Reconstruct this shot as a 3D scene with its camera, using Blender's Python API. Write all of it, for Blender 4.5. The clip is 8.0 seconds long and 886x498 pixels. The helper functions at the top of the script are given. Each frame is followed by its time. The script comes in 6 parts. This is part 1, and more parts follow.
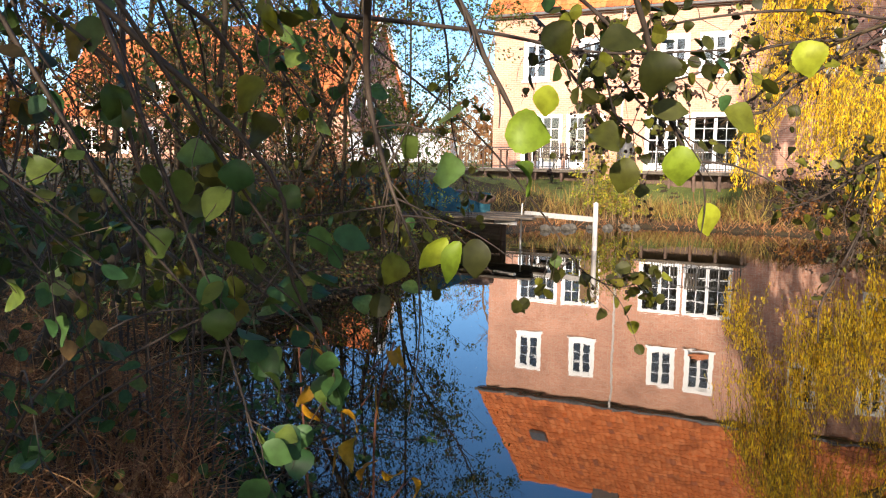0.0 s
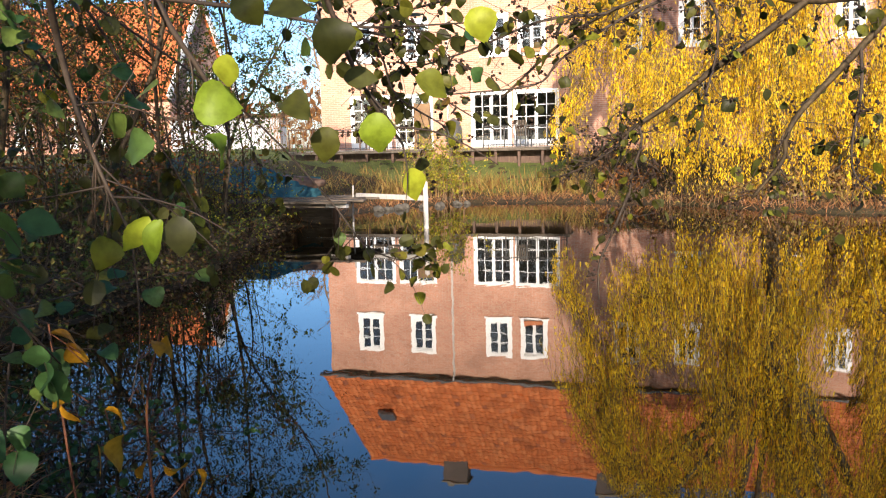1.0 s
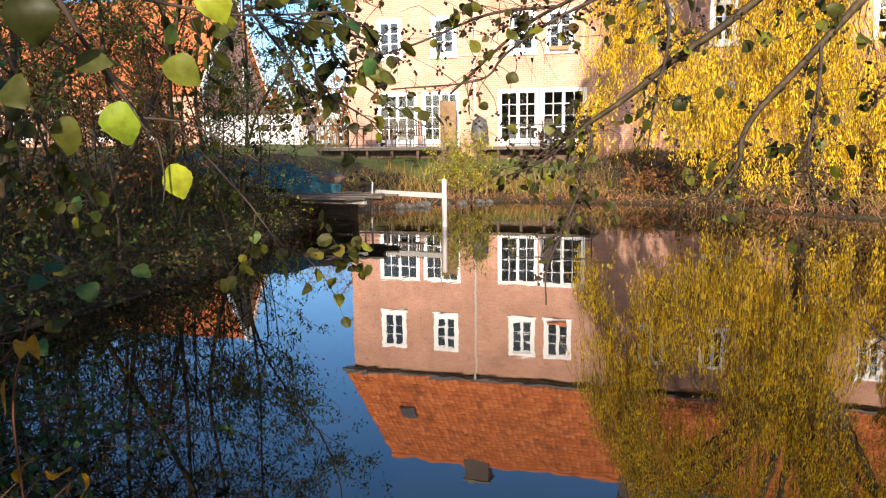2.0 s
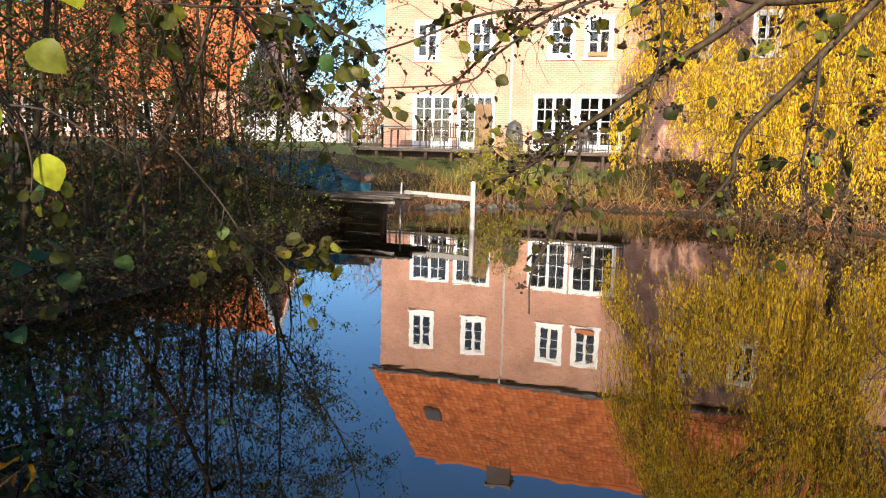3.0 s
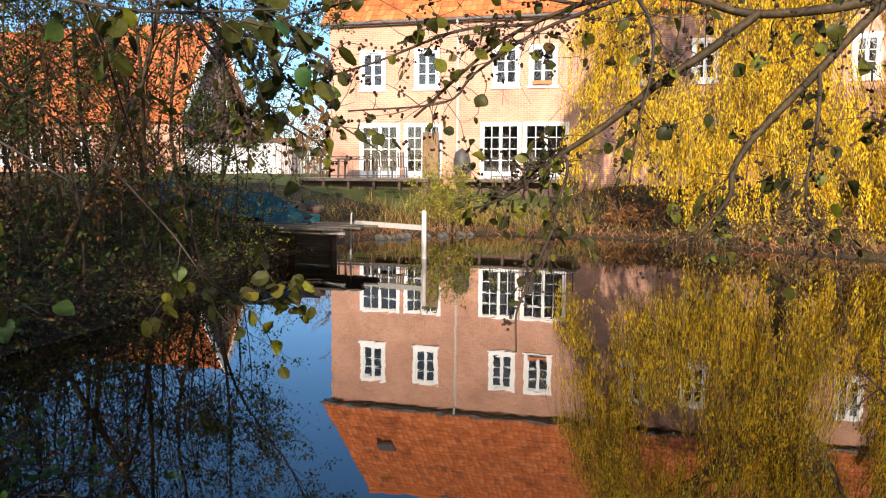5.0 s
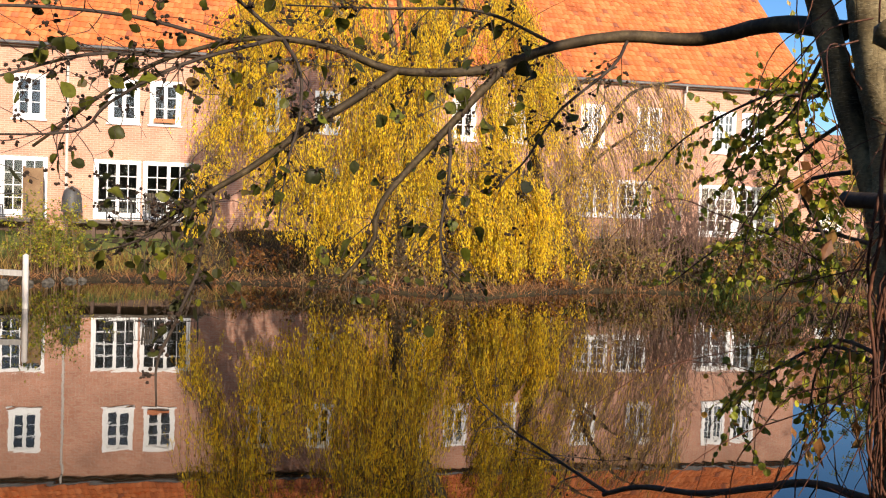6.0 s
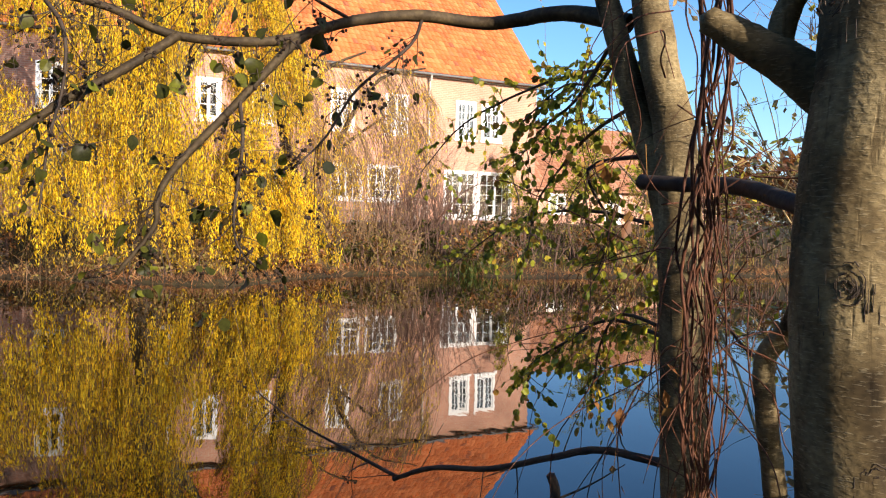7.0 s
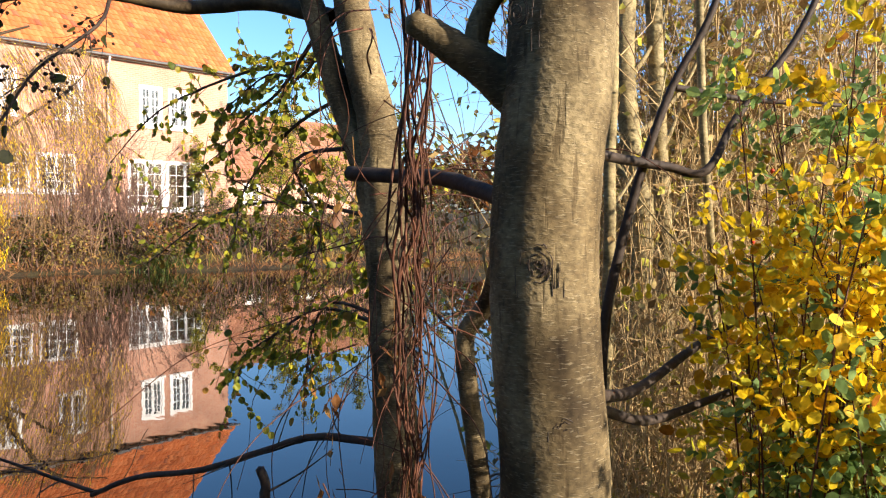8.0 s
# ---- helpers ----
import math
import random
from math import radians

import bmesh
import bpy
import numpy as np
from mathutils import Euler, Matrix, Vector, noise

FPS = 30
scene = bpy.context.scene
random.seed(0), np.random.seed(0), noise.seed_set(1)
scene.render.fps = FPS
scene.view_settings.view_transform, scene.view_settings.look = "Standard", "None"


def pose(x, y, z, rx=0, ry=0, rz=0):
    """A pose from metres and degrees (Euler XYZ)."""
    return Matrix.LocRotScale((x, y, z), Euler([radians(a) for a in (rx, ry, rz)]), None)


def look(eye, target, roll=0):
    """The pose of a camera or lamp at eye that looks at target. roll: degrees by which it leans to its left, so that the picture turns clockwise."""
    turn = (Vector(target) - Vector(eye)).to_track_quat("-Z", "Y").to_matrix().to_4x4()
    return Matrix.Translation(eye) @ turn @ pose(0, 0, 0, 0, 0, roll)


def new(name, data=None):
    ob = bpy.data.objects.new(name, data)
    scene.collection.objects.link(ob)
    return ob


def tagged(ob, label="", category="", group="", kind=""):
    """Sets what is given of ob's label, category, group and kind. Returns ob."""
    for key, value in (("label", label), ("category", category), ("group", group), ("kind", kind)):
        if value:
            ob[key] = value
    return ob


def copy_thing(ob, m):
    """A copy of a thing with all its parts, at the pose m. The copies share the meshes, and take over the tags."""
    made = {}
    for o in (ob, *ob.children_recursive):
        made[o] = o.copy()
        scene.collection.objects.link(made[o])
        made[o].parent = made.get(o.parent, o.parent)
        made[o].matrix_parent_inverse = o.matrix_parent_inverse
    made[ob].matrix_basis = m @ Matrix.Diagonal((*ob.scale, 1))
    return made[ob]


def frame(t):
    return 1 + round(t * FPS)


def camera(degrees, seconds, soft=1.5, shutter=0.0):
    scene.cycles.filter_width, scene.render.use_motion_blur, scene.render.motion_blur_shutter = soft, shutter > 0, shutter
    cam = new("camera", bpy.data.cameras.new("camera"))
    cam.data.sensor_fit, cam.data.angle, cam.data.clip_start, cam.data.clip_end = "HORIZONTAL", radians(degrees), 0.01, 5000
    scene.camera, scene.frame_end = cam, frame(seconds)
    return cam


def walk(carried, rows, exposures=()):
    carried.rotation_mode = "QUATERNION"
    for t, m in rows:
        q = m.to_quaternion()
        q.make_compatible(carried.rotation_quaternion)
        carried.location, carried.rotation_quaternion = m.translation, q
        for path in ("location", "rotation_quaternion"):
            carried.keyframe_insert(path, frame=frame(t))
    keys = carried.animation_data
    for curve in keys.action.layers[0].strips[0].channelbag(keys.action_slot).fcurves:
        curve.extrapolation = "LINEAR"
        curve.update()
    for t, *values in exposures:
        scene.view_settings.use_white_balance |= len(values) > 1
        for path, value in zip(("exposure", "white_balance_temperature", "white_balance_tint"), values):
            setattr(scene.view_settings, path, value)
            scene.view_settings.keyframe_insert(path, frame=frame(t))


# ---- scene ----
cam = camera(57.78, 8.0, 1.15)
EXPO, SKY, SUNPOW, KELVIN = 1.30, 0.13, 4.4, 6750
PATH = [
    (0.0, pose(-0.369, -0.528, 1.866, 83.83, -0.99, 26.63)),
    (0.5, pose(-0.343, -0.512, 1.865, 83.51, 1.12, 16.49)),
    (1.0, pose(-0.221, -0.474, 1.851, 82.56, 1.37, 14.97)),
    (1.5, pose(-0.060, -0.399, 1.857, 82.43, 0.73, 16.12)),
    (1.7, pose(-0.019, -0.359, 1.845, 82.47, 1.11, 16.95)),
    (2.8, pose(0.176, -0.191, 1.842, 82.33, -1.79, 18.91)),
    (3.0, pose(0.186, -0.192, 1.843, 82.58, -1.41, 20.04)),
    (3.5, pose(0.198, -0.204, 1.845, 83.77, -0.52, 21.22)),
    (4.0, pose(0.169, -0.175, 1.841, 84.13, -0.39, 21.69)),
    (4.2, pose(0.152, -0.158, 1.841, 84.14, -0.52, 21.79)),
    (5.3, pose(0.003, 0.001, 1.825, 85.68, -0.76, 10.00)),
    (5.5, pose(0.001, 0.000, 1.822, 87.09, -1.15, 4.41)),
    (6.0, pose(-0.040, 0.018, 1.823, 88.39, -1.74, -10.08)),
    (6.5, pose(-0.097, 0.073, 1.821, 87.60, -1.80, -18.97)),
    (7.0, pose(-0.147, 0.165, 1.816, 87.74, -1.39, -27.94)),
    (7.5, pose(-0.218, 0.209, 1.814, 87.59, -0.62, -43.12)),
    (8.0, pose(-0.188, 0.173, 1.817, 87.40, -0.46, -49.40)),
]
walk(cam, PATH, exposures=[(t, EXPO + e, KELVIN, 10) for t, e in ((0.0, 0.22), (0.6, 0.17), (1.5, 0.15), (3.0, 0.05), (4.0, 0.0), (5.5, -0.27), (6.0, -0.4), (6.5, -0.3), (7.0, -0.1), (7.5, 0.0), (8.0, 0.15))])

# ---- light ----
SUN_AZ = Vector((0.22, -0.9755))
SUN_EL = radians(21)
world = bpy.data.worlds.new("sky")
scene.world = world
world.use_nodes = True
wn = world.node_tree
sky = wn.nodes.new("ShaderNodeTexSky")
sky.sky_type, sky.sun_disc = "NISHITA", False
sky.sun_elevation, sky.sun_rotation = SUN_EL, math.atan2(SUN_AZ.x, SUN_AZ.y)
sky.altitude, sky.air_density, sky.dust_density, sky.ozone_density = 1500, 0.9, 4.0, 2.5
rich = wn.nodes.new("ShaderNodeHueSaturation")
rich.inputs["Saturation"].default_value = 1.2
wn.nodes["Background"].inputs["Strength"].default_value = SKY
wn.links.new(sky.outputs[0], rich.inputs["Color"])
wn.links.new(rich.outputs[0], wn.nodes["Background"].inputs["Color"])
sun = new("sun", bpy.data.lights.new("sun", "SUN"))
sun.data.energy, sun.data.angle, sun.data.color = SUNPOW, radians(0.6), (1.0, 0.885, 0.77)
sun.matrix_world = look((0, 0, 0), (-SUN_AZ.x * math.cos(SUN_EL), -SUN_AZ.y * math.cos(SUN_EL), -math.sin(SUN_EL)))
sun.location = (5, -30, 30)

# ---- materials ----


def shader(name):
    m = bpy.data.materials.new(name)
    m.use_nodes = True
    t = m.node_tree
    return m, t, t.nodes["Principled BSDF"], lambda kind: t.nodes.new("ShaderNode" + kind), t.links.new


def ramp(node, stops):
    r = node.color_ramp
    while len(r.elements) > len(stops):
        r.elements.remove(r.elements[-1])
    while len(r.elements) < len(stops):
        r.elements.new(1.0)
    for e, (p, c) in zip(r.elements, stops):
        e.position, e.color = p, (*c, 1)


def surface(name, stops, scale=4.0, rough=0.7, bump=0.3, fine=40.0, stretch=(1, 1, 1), metal=0.0, depth=0.01, sheen=0.25):
    """Grain and stains at two sizes over the stops of colour, with fine relief."""
    m, t, p, node, link = shader(name)
    co, mp = node("TexCoord"), node("Mapping")
    mp.inputs["Scale"].default_value = stretch
    a, b, mix, r, bp = node("TexNoise"), node("TexNoise"), node("Mix"), node("ValToRGB"), node("Bump")
    link(co.outputs["Object"], mp.inputs["Vector"])
    for n, s in ((a, scale), (b, fine)):
        n.inputs["Scale"].default_value, n.inputs["Detail"].default_value = s, 6
        link(mp.outputs[0], n.inputs["Vector"])
    mix.inputs["Factor"].default_value = 0.4
    link(a.outputs[0], mix.inputs["A"]), link(b.outputs[0], mix.inputs["B"])
    ramp(r, stops)
    link(mix.outputs[0], r.inputs[0]), link(r.outputs[0], p.inputs["Base Color"])
    bp.inputs["Strength"].default_value, bp.inputs["Distance"].default_value = bump, depth
    link(mix.outputs[0], bp.inputs["Height"]), link(bp.outputs[0], p.inputs["Normal"])
    p.inputs["Roughness"].default_value, p.inputs["Metallic"].default_value = rough, metal
    p.inputs["Specular IOR Level"].default_value = sheen
    return m


def leafy(name, stops, through_light=0.4, gloss=0.5, vein=True):
    """Leaves: each takes its own colour from the stops; light shines through them."""
    m, t, p, node, link = shader(name)
    geo, r, tr, mix, nz, mul = node("NewGeometry"), node("ValToRGB"), node("BsdfTranslucent"), node("MixShader"), node("TexNoise"), node("Mix")
    ramp(r, stops)
    info, su, fr = node("ObjectInfo"), node("Math"), node("Math")
    fr.operation = "FRACT"
    link(info.outputs["Random"], su.inputs[0]), link(geo.outputs["Random Per Island"], su.inputs[1])
    link(su.outputs[0], fr.inputs[0]), link(fr.outputs[0], r.inputs[0])
    link(geo.outputs["Position"], nz.inputs["Vector"])
    nz.inputs["Scale"].default_value, nz.inputs["Detail"].default_value = 75, 4
    mul.data_type, mul.blend_type = "RGBA", "MULTIPLY"
    mul.inputs["Factor"].default_value = 0.55
    nr = node("ValToRGB")
    ramp(nr, [(0.3, (0.45, 0.4, 0.3)), (0.6, (1.15, 1.15, 1.1))])
    link(nz.outputs[0], nr.inputs[0])
    link(r.outputs[0], mul.inputs["A"]), link(nr.outputs[0], mul.inputs["B"])
    patch, pr, tint = node("TexNoise"), node("ValToRGB"), node("Mix")
    patch.inputs["Scale"].default_value, patch.inputs["Detail"].default_value = 1.3, 3
    link(geo.outputs["Position"], patch.inputs["Vector"]), link(patch.outputs[0], pr.inputs[0])
    ramp(pr, [(0.36, (0.55, 0.6, 0.62)), (0.5, (0.95, 0.95, 0.95)), (0.64, (1.12, 1.08, 1.0))])
    tint.data_type, tint.blend_type = "RGBA", "MULTIPLY"
    tint.inputs["Factor"].default_value = 0.7
    link(mul.outputs["Result"], tint.inputs["A"]), link(pr.outputs[0], tint.inputs["B"])
    link(tint.outputs["Result"], p.inputs["Base Color"]), link(tint.outputs["Result"], tr.inputs["Color"])
    p.inputs["Roughness"].default_value, p.inputs["Specular IOR Level"].default_value = gloss, 0.2
    mix.inputs[0].default_value = through_light
    link(p.outputs[0], mix.inputs[1]), link(tr.outputs[0], mix.inputs[2])
    link(mix.outputs[0], t.nodes["Material Output"].inputs["Surface"])
    return m


def masonry(name, c1, c2, mortar, width=0.24, height=0.077, bump=0.4):
    m, t, p, node, link = shader(name)
    co, sep, com, br, nz, mul, bp, add = node("TexCoord"), node("SeparateXYZ"), node("CombineXYZ"), node("TexBrick"), node("TexNoise"), node("Mix"), node("Bump"), node("Math")
    link(co.outputs["Object"], sep.inputs[0])
    link(sep.outputs[0], add.inputs[0]), link(sep.outputs[1], add.inputs[1])
    link(add.outputs[0], com.inputs[0]), link(sep.outputs[2], com.inputs[1])
    link(com.outputs[0], br.inputs["Vector"])
    for k, v in (("Color1", (*c1, 1)), ("Color2", (*c2, 1)), ("Mortar", (*mortar, 1)), ("Scale", 1.0), ("Mortar Size", 0.009), ("Brick Width", width), ("Row Height", height), ("Bias", 0.1)):
        br.inputs[k].default_value = v
    nz.inputs["Scale"].default_value, nz.inputs["Detail"].default_value = 0.9, 8
    link(co.outputs["Object"], nz.inputs["Vector"])
    nr = node("ValToRGB")
    ramp(nr, [(0.3, (0.72, 0.68, 0.66)), (0.7, (1.12, 1.1, 1.08))])
    link(nz.outputs[0], nr.inputs[0])
    mul.data_type, mul.blend_type = "RGBA", "MULTIPLY"
    mul.inputs["Factor"].default_value = 0.8
    link(br.outputs["Color"], mul.inputs["A"]), link(nr.outputs[0], mul.inputs["B"])
    link(mul.outputs["Result"], p.inputs["Base Color"])
    bp.inputs["Strength"].default_value, bp.inputs["Distance"].default_value, bp.invert = bump, 0.01, True
    link(br.outputs["Fac"], bp.inputs["Height"]), link(bp.outputs[0], p.inputs["Normal"])
    p.inputs["Roughness"].default_value = 0.85
    return m


def clay_tiles(name, stops):
    """Fired clay: each piece differs a little, lichen and soot spots over all."""
    m, t, p, node, link = shader(name)
    info, geo, add, r, nz, nr, mul, co = node("ObjectInfo"), node("NewGeometry"), node("Math"), node("ValToRGB"), node("TexNoise"), node("ValToRGB"), node("Mix"), node("TexCoord")
    link(info.outputs["Random"], add.inputs[0]), link(geo.outputs["Random Per Island"], add.inputs[1])
    fr = node("Math")
    fr.operation = "FRACT"
    link(add.outputs[0], fr.inputs[0])
    ramp(r, stops)
    link(fr.outputs[0], r.inputs[0])
    link(geo.outputs["Position"], nz.inputs["Vector"])
    nz.inputs["Scale"].default_value, nz.inputs["Detail"].default_value = 1.1, 9
    ramp(nr, [(0.3, (0.55, 0.5, 0.45)), (0.48, (1, 1, 1)), (0.8, (1.1, 1.05, 1.0))])
    link(nz.outputs[0], nr.inputs[0])
    mul.data_type, mul.blend_type = "RGBA", "MULTIPLY"
    mul.inputs["Factor"].default_value = 0.85
    link(r.outputs[0], mul.inputs["A"]), link(nr.outputs[0], mul.inputs["B"])
    link(mul.outputs["Result"], p.inputs["Base Color"])
    p.inputs["Roughness"].default_value = 0.7
    return m


def window_glass():
    m, t, p, node, link = shader("window_glass")
    gl, tr, mix, fr = node("BsdfGlossy"), node("BsdfTransparent"), node("MixShader"), node("Fresnel")
    gl.inputs["Roughness"].default_value = 0.02
    tr.inputs["Color"].default_value = (0.75, 0.8, 0.8, 1)
    fr.inputs["IOR"].default_value = 1.7
    link(fr.outputs[0], mix.inputs[0]), link(tr.outputs[0], mix.inputs[1]), link(gl.outputs[0], mix.inputs[2])
    link(mix.outputs[0], t.nodes["Material Output"].inputs["Surface"])
    return m


def pond_water():
    m, t, p, node, link = shader("pond_water")
    p.inputs["Base Color"].default_value = (0.006, 0.0045, 0.002, 1)
    p.inputs["Roughness"].default_value, p.inputs["IOR"].default_value = 0.015, 1.52
    co, mp, a, b, add, bp = node("TexCoord"), node("Mapping"), node("TexNoise"), node("TexNoise"), node("Math"), node("Bump")
    mp.inputs["Scale"].default_value = (1.5, 0.8, 1)
    link(co.outputs["Object"], mp.inputs["Vector"])
    link(mp.outputs[0], a.inputs["Vector"]), link(mp.outputs[0], b.inputs["Vector"])
    a.inputs["Scale"].default_value, a.inputs["Detail"].default_value = 0.9, 1.5
    b.inputs["Scale"].default_value, b.inputs["Detail"].default_value = 4.6, 1.0
    mul = node("Math")
    mul.operation = "MULTIPLY"
    mul.inputs[1].default_value = 0.3
    link(b.outputs[0], mul.inputs[0]), link(a.outputs[0], add.inputs[0]), link(mul.outputs[0], add.inputs[1])
    wv, mk, mr, ml, tot = node("TexWave"), node("TexNoise"), node("ValToRGB"), node("Math"), node("Math")
    wv.bands_direction, wv.wave_profile = "Y", "SIN"
    for k, v in (("Scale", 0.62), ("Distortion", 2.2), ("Detail", 1.0), ("Detail Scale", 0.8)):
        wv.inputs[k].default_value = v
    mk.inputs["Scale"].default_value, mk.inputs["Detail"].default_value = 0.16, 1.0
    link(co.outputs["Object"], wv.inputs["Vector"]), link(co.outputs["Object"], mk.inputs["Vector"])
    ramp(mr, [(0.56, (0, 0, 0)), (0.68, (0.55, 0.55, 0.55))])
    ml.operation = "MULTIPLY"
    link(mk.outputs[0], mr.inputs[0]), link(mr.outputs[0], ml.inputs[0]), link(wv.outputs["Fac"], ml.inputs[1])
    link(add.outputs[0], tot.inputs[0]), link(ml.outputs[0], tot.inputs[1])
    bp.inputs["Strength"].default_value, bp.inputs["Distance"].default_value = 1.0, 0.0013
    link(tot.outputs[0], bp.inputs["Height"]), link(bp.outputs[0], p.inputs["Normal"])
    return m


def lenticel_bark():
    """Smooth grey-brown bark: blotches, pale cross dashes, thin dark upright cracks."""
    m, t, p, node, link = shader("smooth_alder_bark")
    co = node("TexCoord")

    def noise_of(stretch, scale, detail, stops):
        mp, nz, r = node("Mapping"), node("TexNoise"), node("ValToRGB")
        mp.inputs["Scale"].default_value = stretch
        nz.inputs["Scale"].default_value, nz.inputs["Detail"].default_value = scale, detail
        link(co.outputs["Object"], mp.inputs["Vector"]), link(mp.outputs[0], nz.inputs["Vector"])
        ramp(r, stops)
        link(nz.outputs[0], r.inputs[0])
        return r.outputs[0]

    def blend(kind, a, b, amount):
        x = node("Mix")
        x.data_type, x.blend_type = "RGBA", kind
        x.inputs["Factor"].default_value = amount
        link(a, x.inputs["A"]), link(b, x.inputs["B"])
        return x.outputs["Result"]

    base = noise_of((1, 1, 0.7), 9, 8, [(0.3, (0.042, 0.03, 0.016)), (0.45, (0.12, 0.09, 0.046)), (0.6, (0.215, 0.17, 0.092)), (0.75, (0.32, 0.26, 0.145))])
    fine = noise_of((1, 1, 1.5), 85, 5, [(0.3, (0.5, 0.48, 0.45)), (0.6, (1.15, 1.12, 1.08))])
    dash = noise_of((1, 1, 6), 62, 2, [(0.58, (0, 0, 0)), (0.68, (0.10, 0.088, 0.06))])
    crack = noise_of((7, 7, 0.9), 9, 6, [(0.3, (0.35, 0.31, 0.28)), (0.4, (1, 1, 1))])
    scuff = noise_of((1, 1, 0.45), 5, 7, [(0.36, (0.42, 0.40, 0.38)), (0.5, (0.9, 0.9, 0.9)), (0.66, (1.12, 1.1, 1.06))])
    c = blend("MULTIPLY", base, fine, 0.8)
    c = blend("MULTIPLY", c, scuff, 0.8)
    c = blend("ADD", c, dash, 0.8)
    c = blend("MULTIPLY", c, crack, 0.65)
    link(c, p.inputs["Base Color"])
    bp = node("Bump")
    bp.inputs["Strength"].default_value, bp.inputs["Distance"].default_value = 1.0, 0.012
    link(c, bp.inputs["Height"]), link(bp.outputs[0], p.inputs["Normal"])
    p.inputs["Roughness"].default_value, p.inputs["Specular IOR Level"].default_value = 0.8, 0.12
    return m


M = {}
M["brick"] = masonry("orange_brick", (0.50, 0.252, 0.168), (0.43, 0.208, 0.132), (0.49, 0.345, 0.265), bump=0.35)
# Darker, mauver copy of the brick: shade of walls off the sun put into colour
M["brick_shaded"] = masonry("shaded_side_brick", (0.34, 0.17, 0.13), (0.27, 0.13, 0.10), (0.36, 0.29, 0.25))
M["sooty_brick"] = masonry("sooty_brick", (0.10, 0.075, 0.065), (0.07, 0.055, 0.05), (0.14, 0.12, 0.11))
M["tile"] = clay_tiles("orange_roof_tile", [(0.0, (0.40, 0.105, 0.026)), (0.5, (0.50, 0.14, 0.036)), (0.9, (0.58, 0.19, 0.06)), (1.0, (0.24, 0.07, 0.03))])
M["tile_dull"] = clay_tiles("weathered_roof_tile", [(0.0, (0.24, 0.10, 0.05)), (0.5, (0.30, 0.13, 0.07)), (0.9, (0.36, 0.18, 0.10)), (1.0, (0.18, 0.09, 0.05))])
M["white"] = surface("white_paint", [(0.3, (0.72, 0.71, 0.68)), (0.7, (0.82, 0.82, 0.80))], 3, 0.45, 0.1)
M["shed"] = surface("off_white_boards", [(0.3, (0.34, 0.34, 0.35)), (0.7, (0.45, 0.45, 0.46))], 3, 0.5, 0.1)
M["glass"] = window_glass()
# Room plaster coloured dark, so the indoor dimness is part of its colour
M["inside"] = surface("shade_darkened_plaster", [(0.3, (0.16, 0.15, 0.14)), (0.7, (0.22, 0.21, 0.2))], 2, 0.9)
M["zinc"] = surface("weathered_zinc", [(0.3, (0.12, 0.12, 0.12)), (0.7, (0.22, 0.21, 0.2))], 6, 0.5, 0.1, metal=0.6)
M["pipe"] = surface("pale_pipe", [(0.3, (0.42, 0.38, 0.34)), (0.7, (0.55, 0.5, 0.45))], 6, 0.5, 0.1)
M["oldwood"] = surface("weathered_boards", [(0.3, (0.04, 0.03, 0.022)), (0.55, (0.10, 0.08, 0.06)), (0.75, (0.18, 0.15, 0.12))], 3, 0.8, 0.5, 30, (1, 8, 8))
M["darkwood"] = surface("dark_stained_wood", [(0.3, (0.05, 0.03, 0.02)), (0.7, (0.11, 0.065, 0.045))], 3, 0.6, 0.3, 30, (6, 6, 1))
M["greywood"] = surface("silver_grey_wood", [(0.3, (0.25, 0.23, 0.21)), (0.7, (0.42, 0.4, 0.37))], 3, 0.8, 0.4, 40, (8, 8, 1))
M["metal"] = surface("dark_painted_metal", [(0.3, (0.035, 0.035, 0.035)), (0.7, (0.07, 0.068, 0.065))], 8, 0.5, 0.1)
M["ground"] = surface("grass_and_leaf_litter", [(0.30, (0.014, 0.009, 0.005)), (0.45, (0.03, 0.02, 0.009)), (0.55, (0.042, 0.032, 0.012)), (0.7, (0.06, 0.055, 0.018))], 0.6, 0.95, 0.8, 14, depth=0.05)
M["water"] = pond_water()
M["bark"] = surface("grey_alder_bark", [(0.30, (0.05, 0.036, 0.018)), (0.42, (0.14, 0.105, 0.045)), (0.56, (0.26, 0.205, 0.095)), (0.7, (0.38, 0.31, 0.155))], 11, 0.7, 0.9, 70, (1, 1, 1.6), depth=0.008)
M["lawn"] = surface("mown_lawn", [(0.3, (0.04, 0.055, 0.012)), (0.5, (0.07, 0.085, 0.018)), (0.7, (0.11, 0.11, 0.03))], 0.8, 0.95, 0.8, 18, depth=0.04)
M["trunk_bark"] = lenticel_bark()
M["twig"] = surface("dark_twig_bark", [(0.3, (0.018, 0.012, 0.008)), (0.7, (0.06, 0.042, 0.03))], 15, 0.7, 0.4, 80)
M["branch"] = surface("brown_branch_bark", [(0.3, (0.013, 0.008, 0.0035)), (0.5, (0.038, 0.025, 0.011)), (0.72, (0.095, 0.067, 0.032))], 14, 0.7, 0.5, 80)
M["vine"] = surface("reddish_vine_bark", [(0.3, (0.028, 0.010, 0.006)), (0.55, (0.08, 0.028, 0.013)), (0.75, (0.2, 0.08, 0.04))], 20, 0.7, 0.4, 80)
M["willow_bark"] = surface("willow_bark", [(0.3, (0.06, 0.045, 0.03)), (0.7, (0.18, 0.14, 0.09))], 5, 0.85, 0.8, 30, (3, 3, 1))
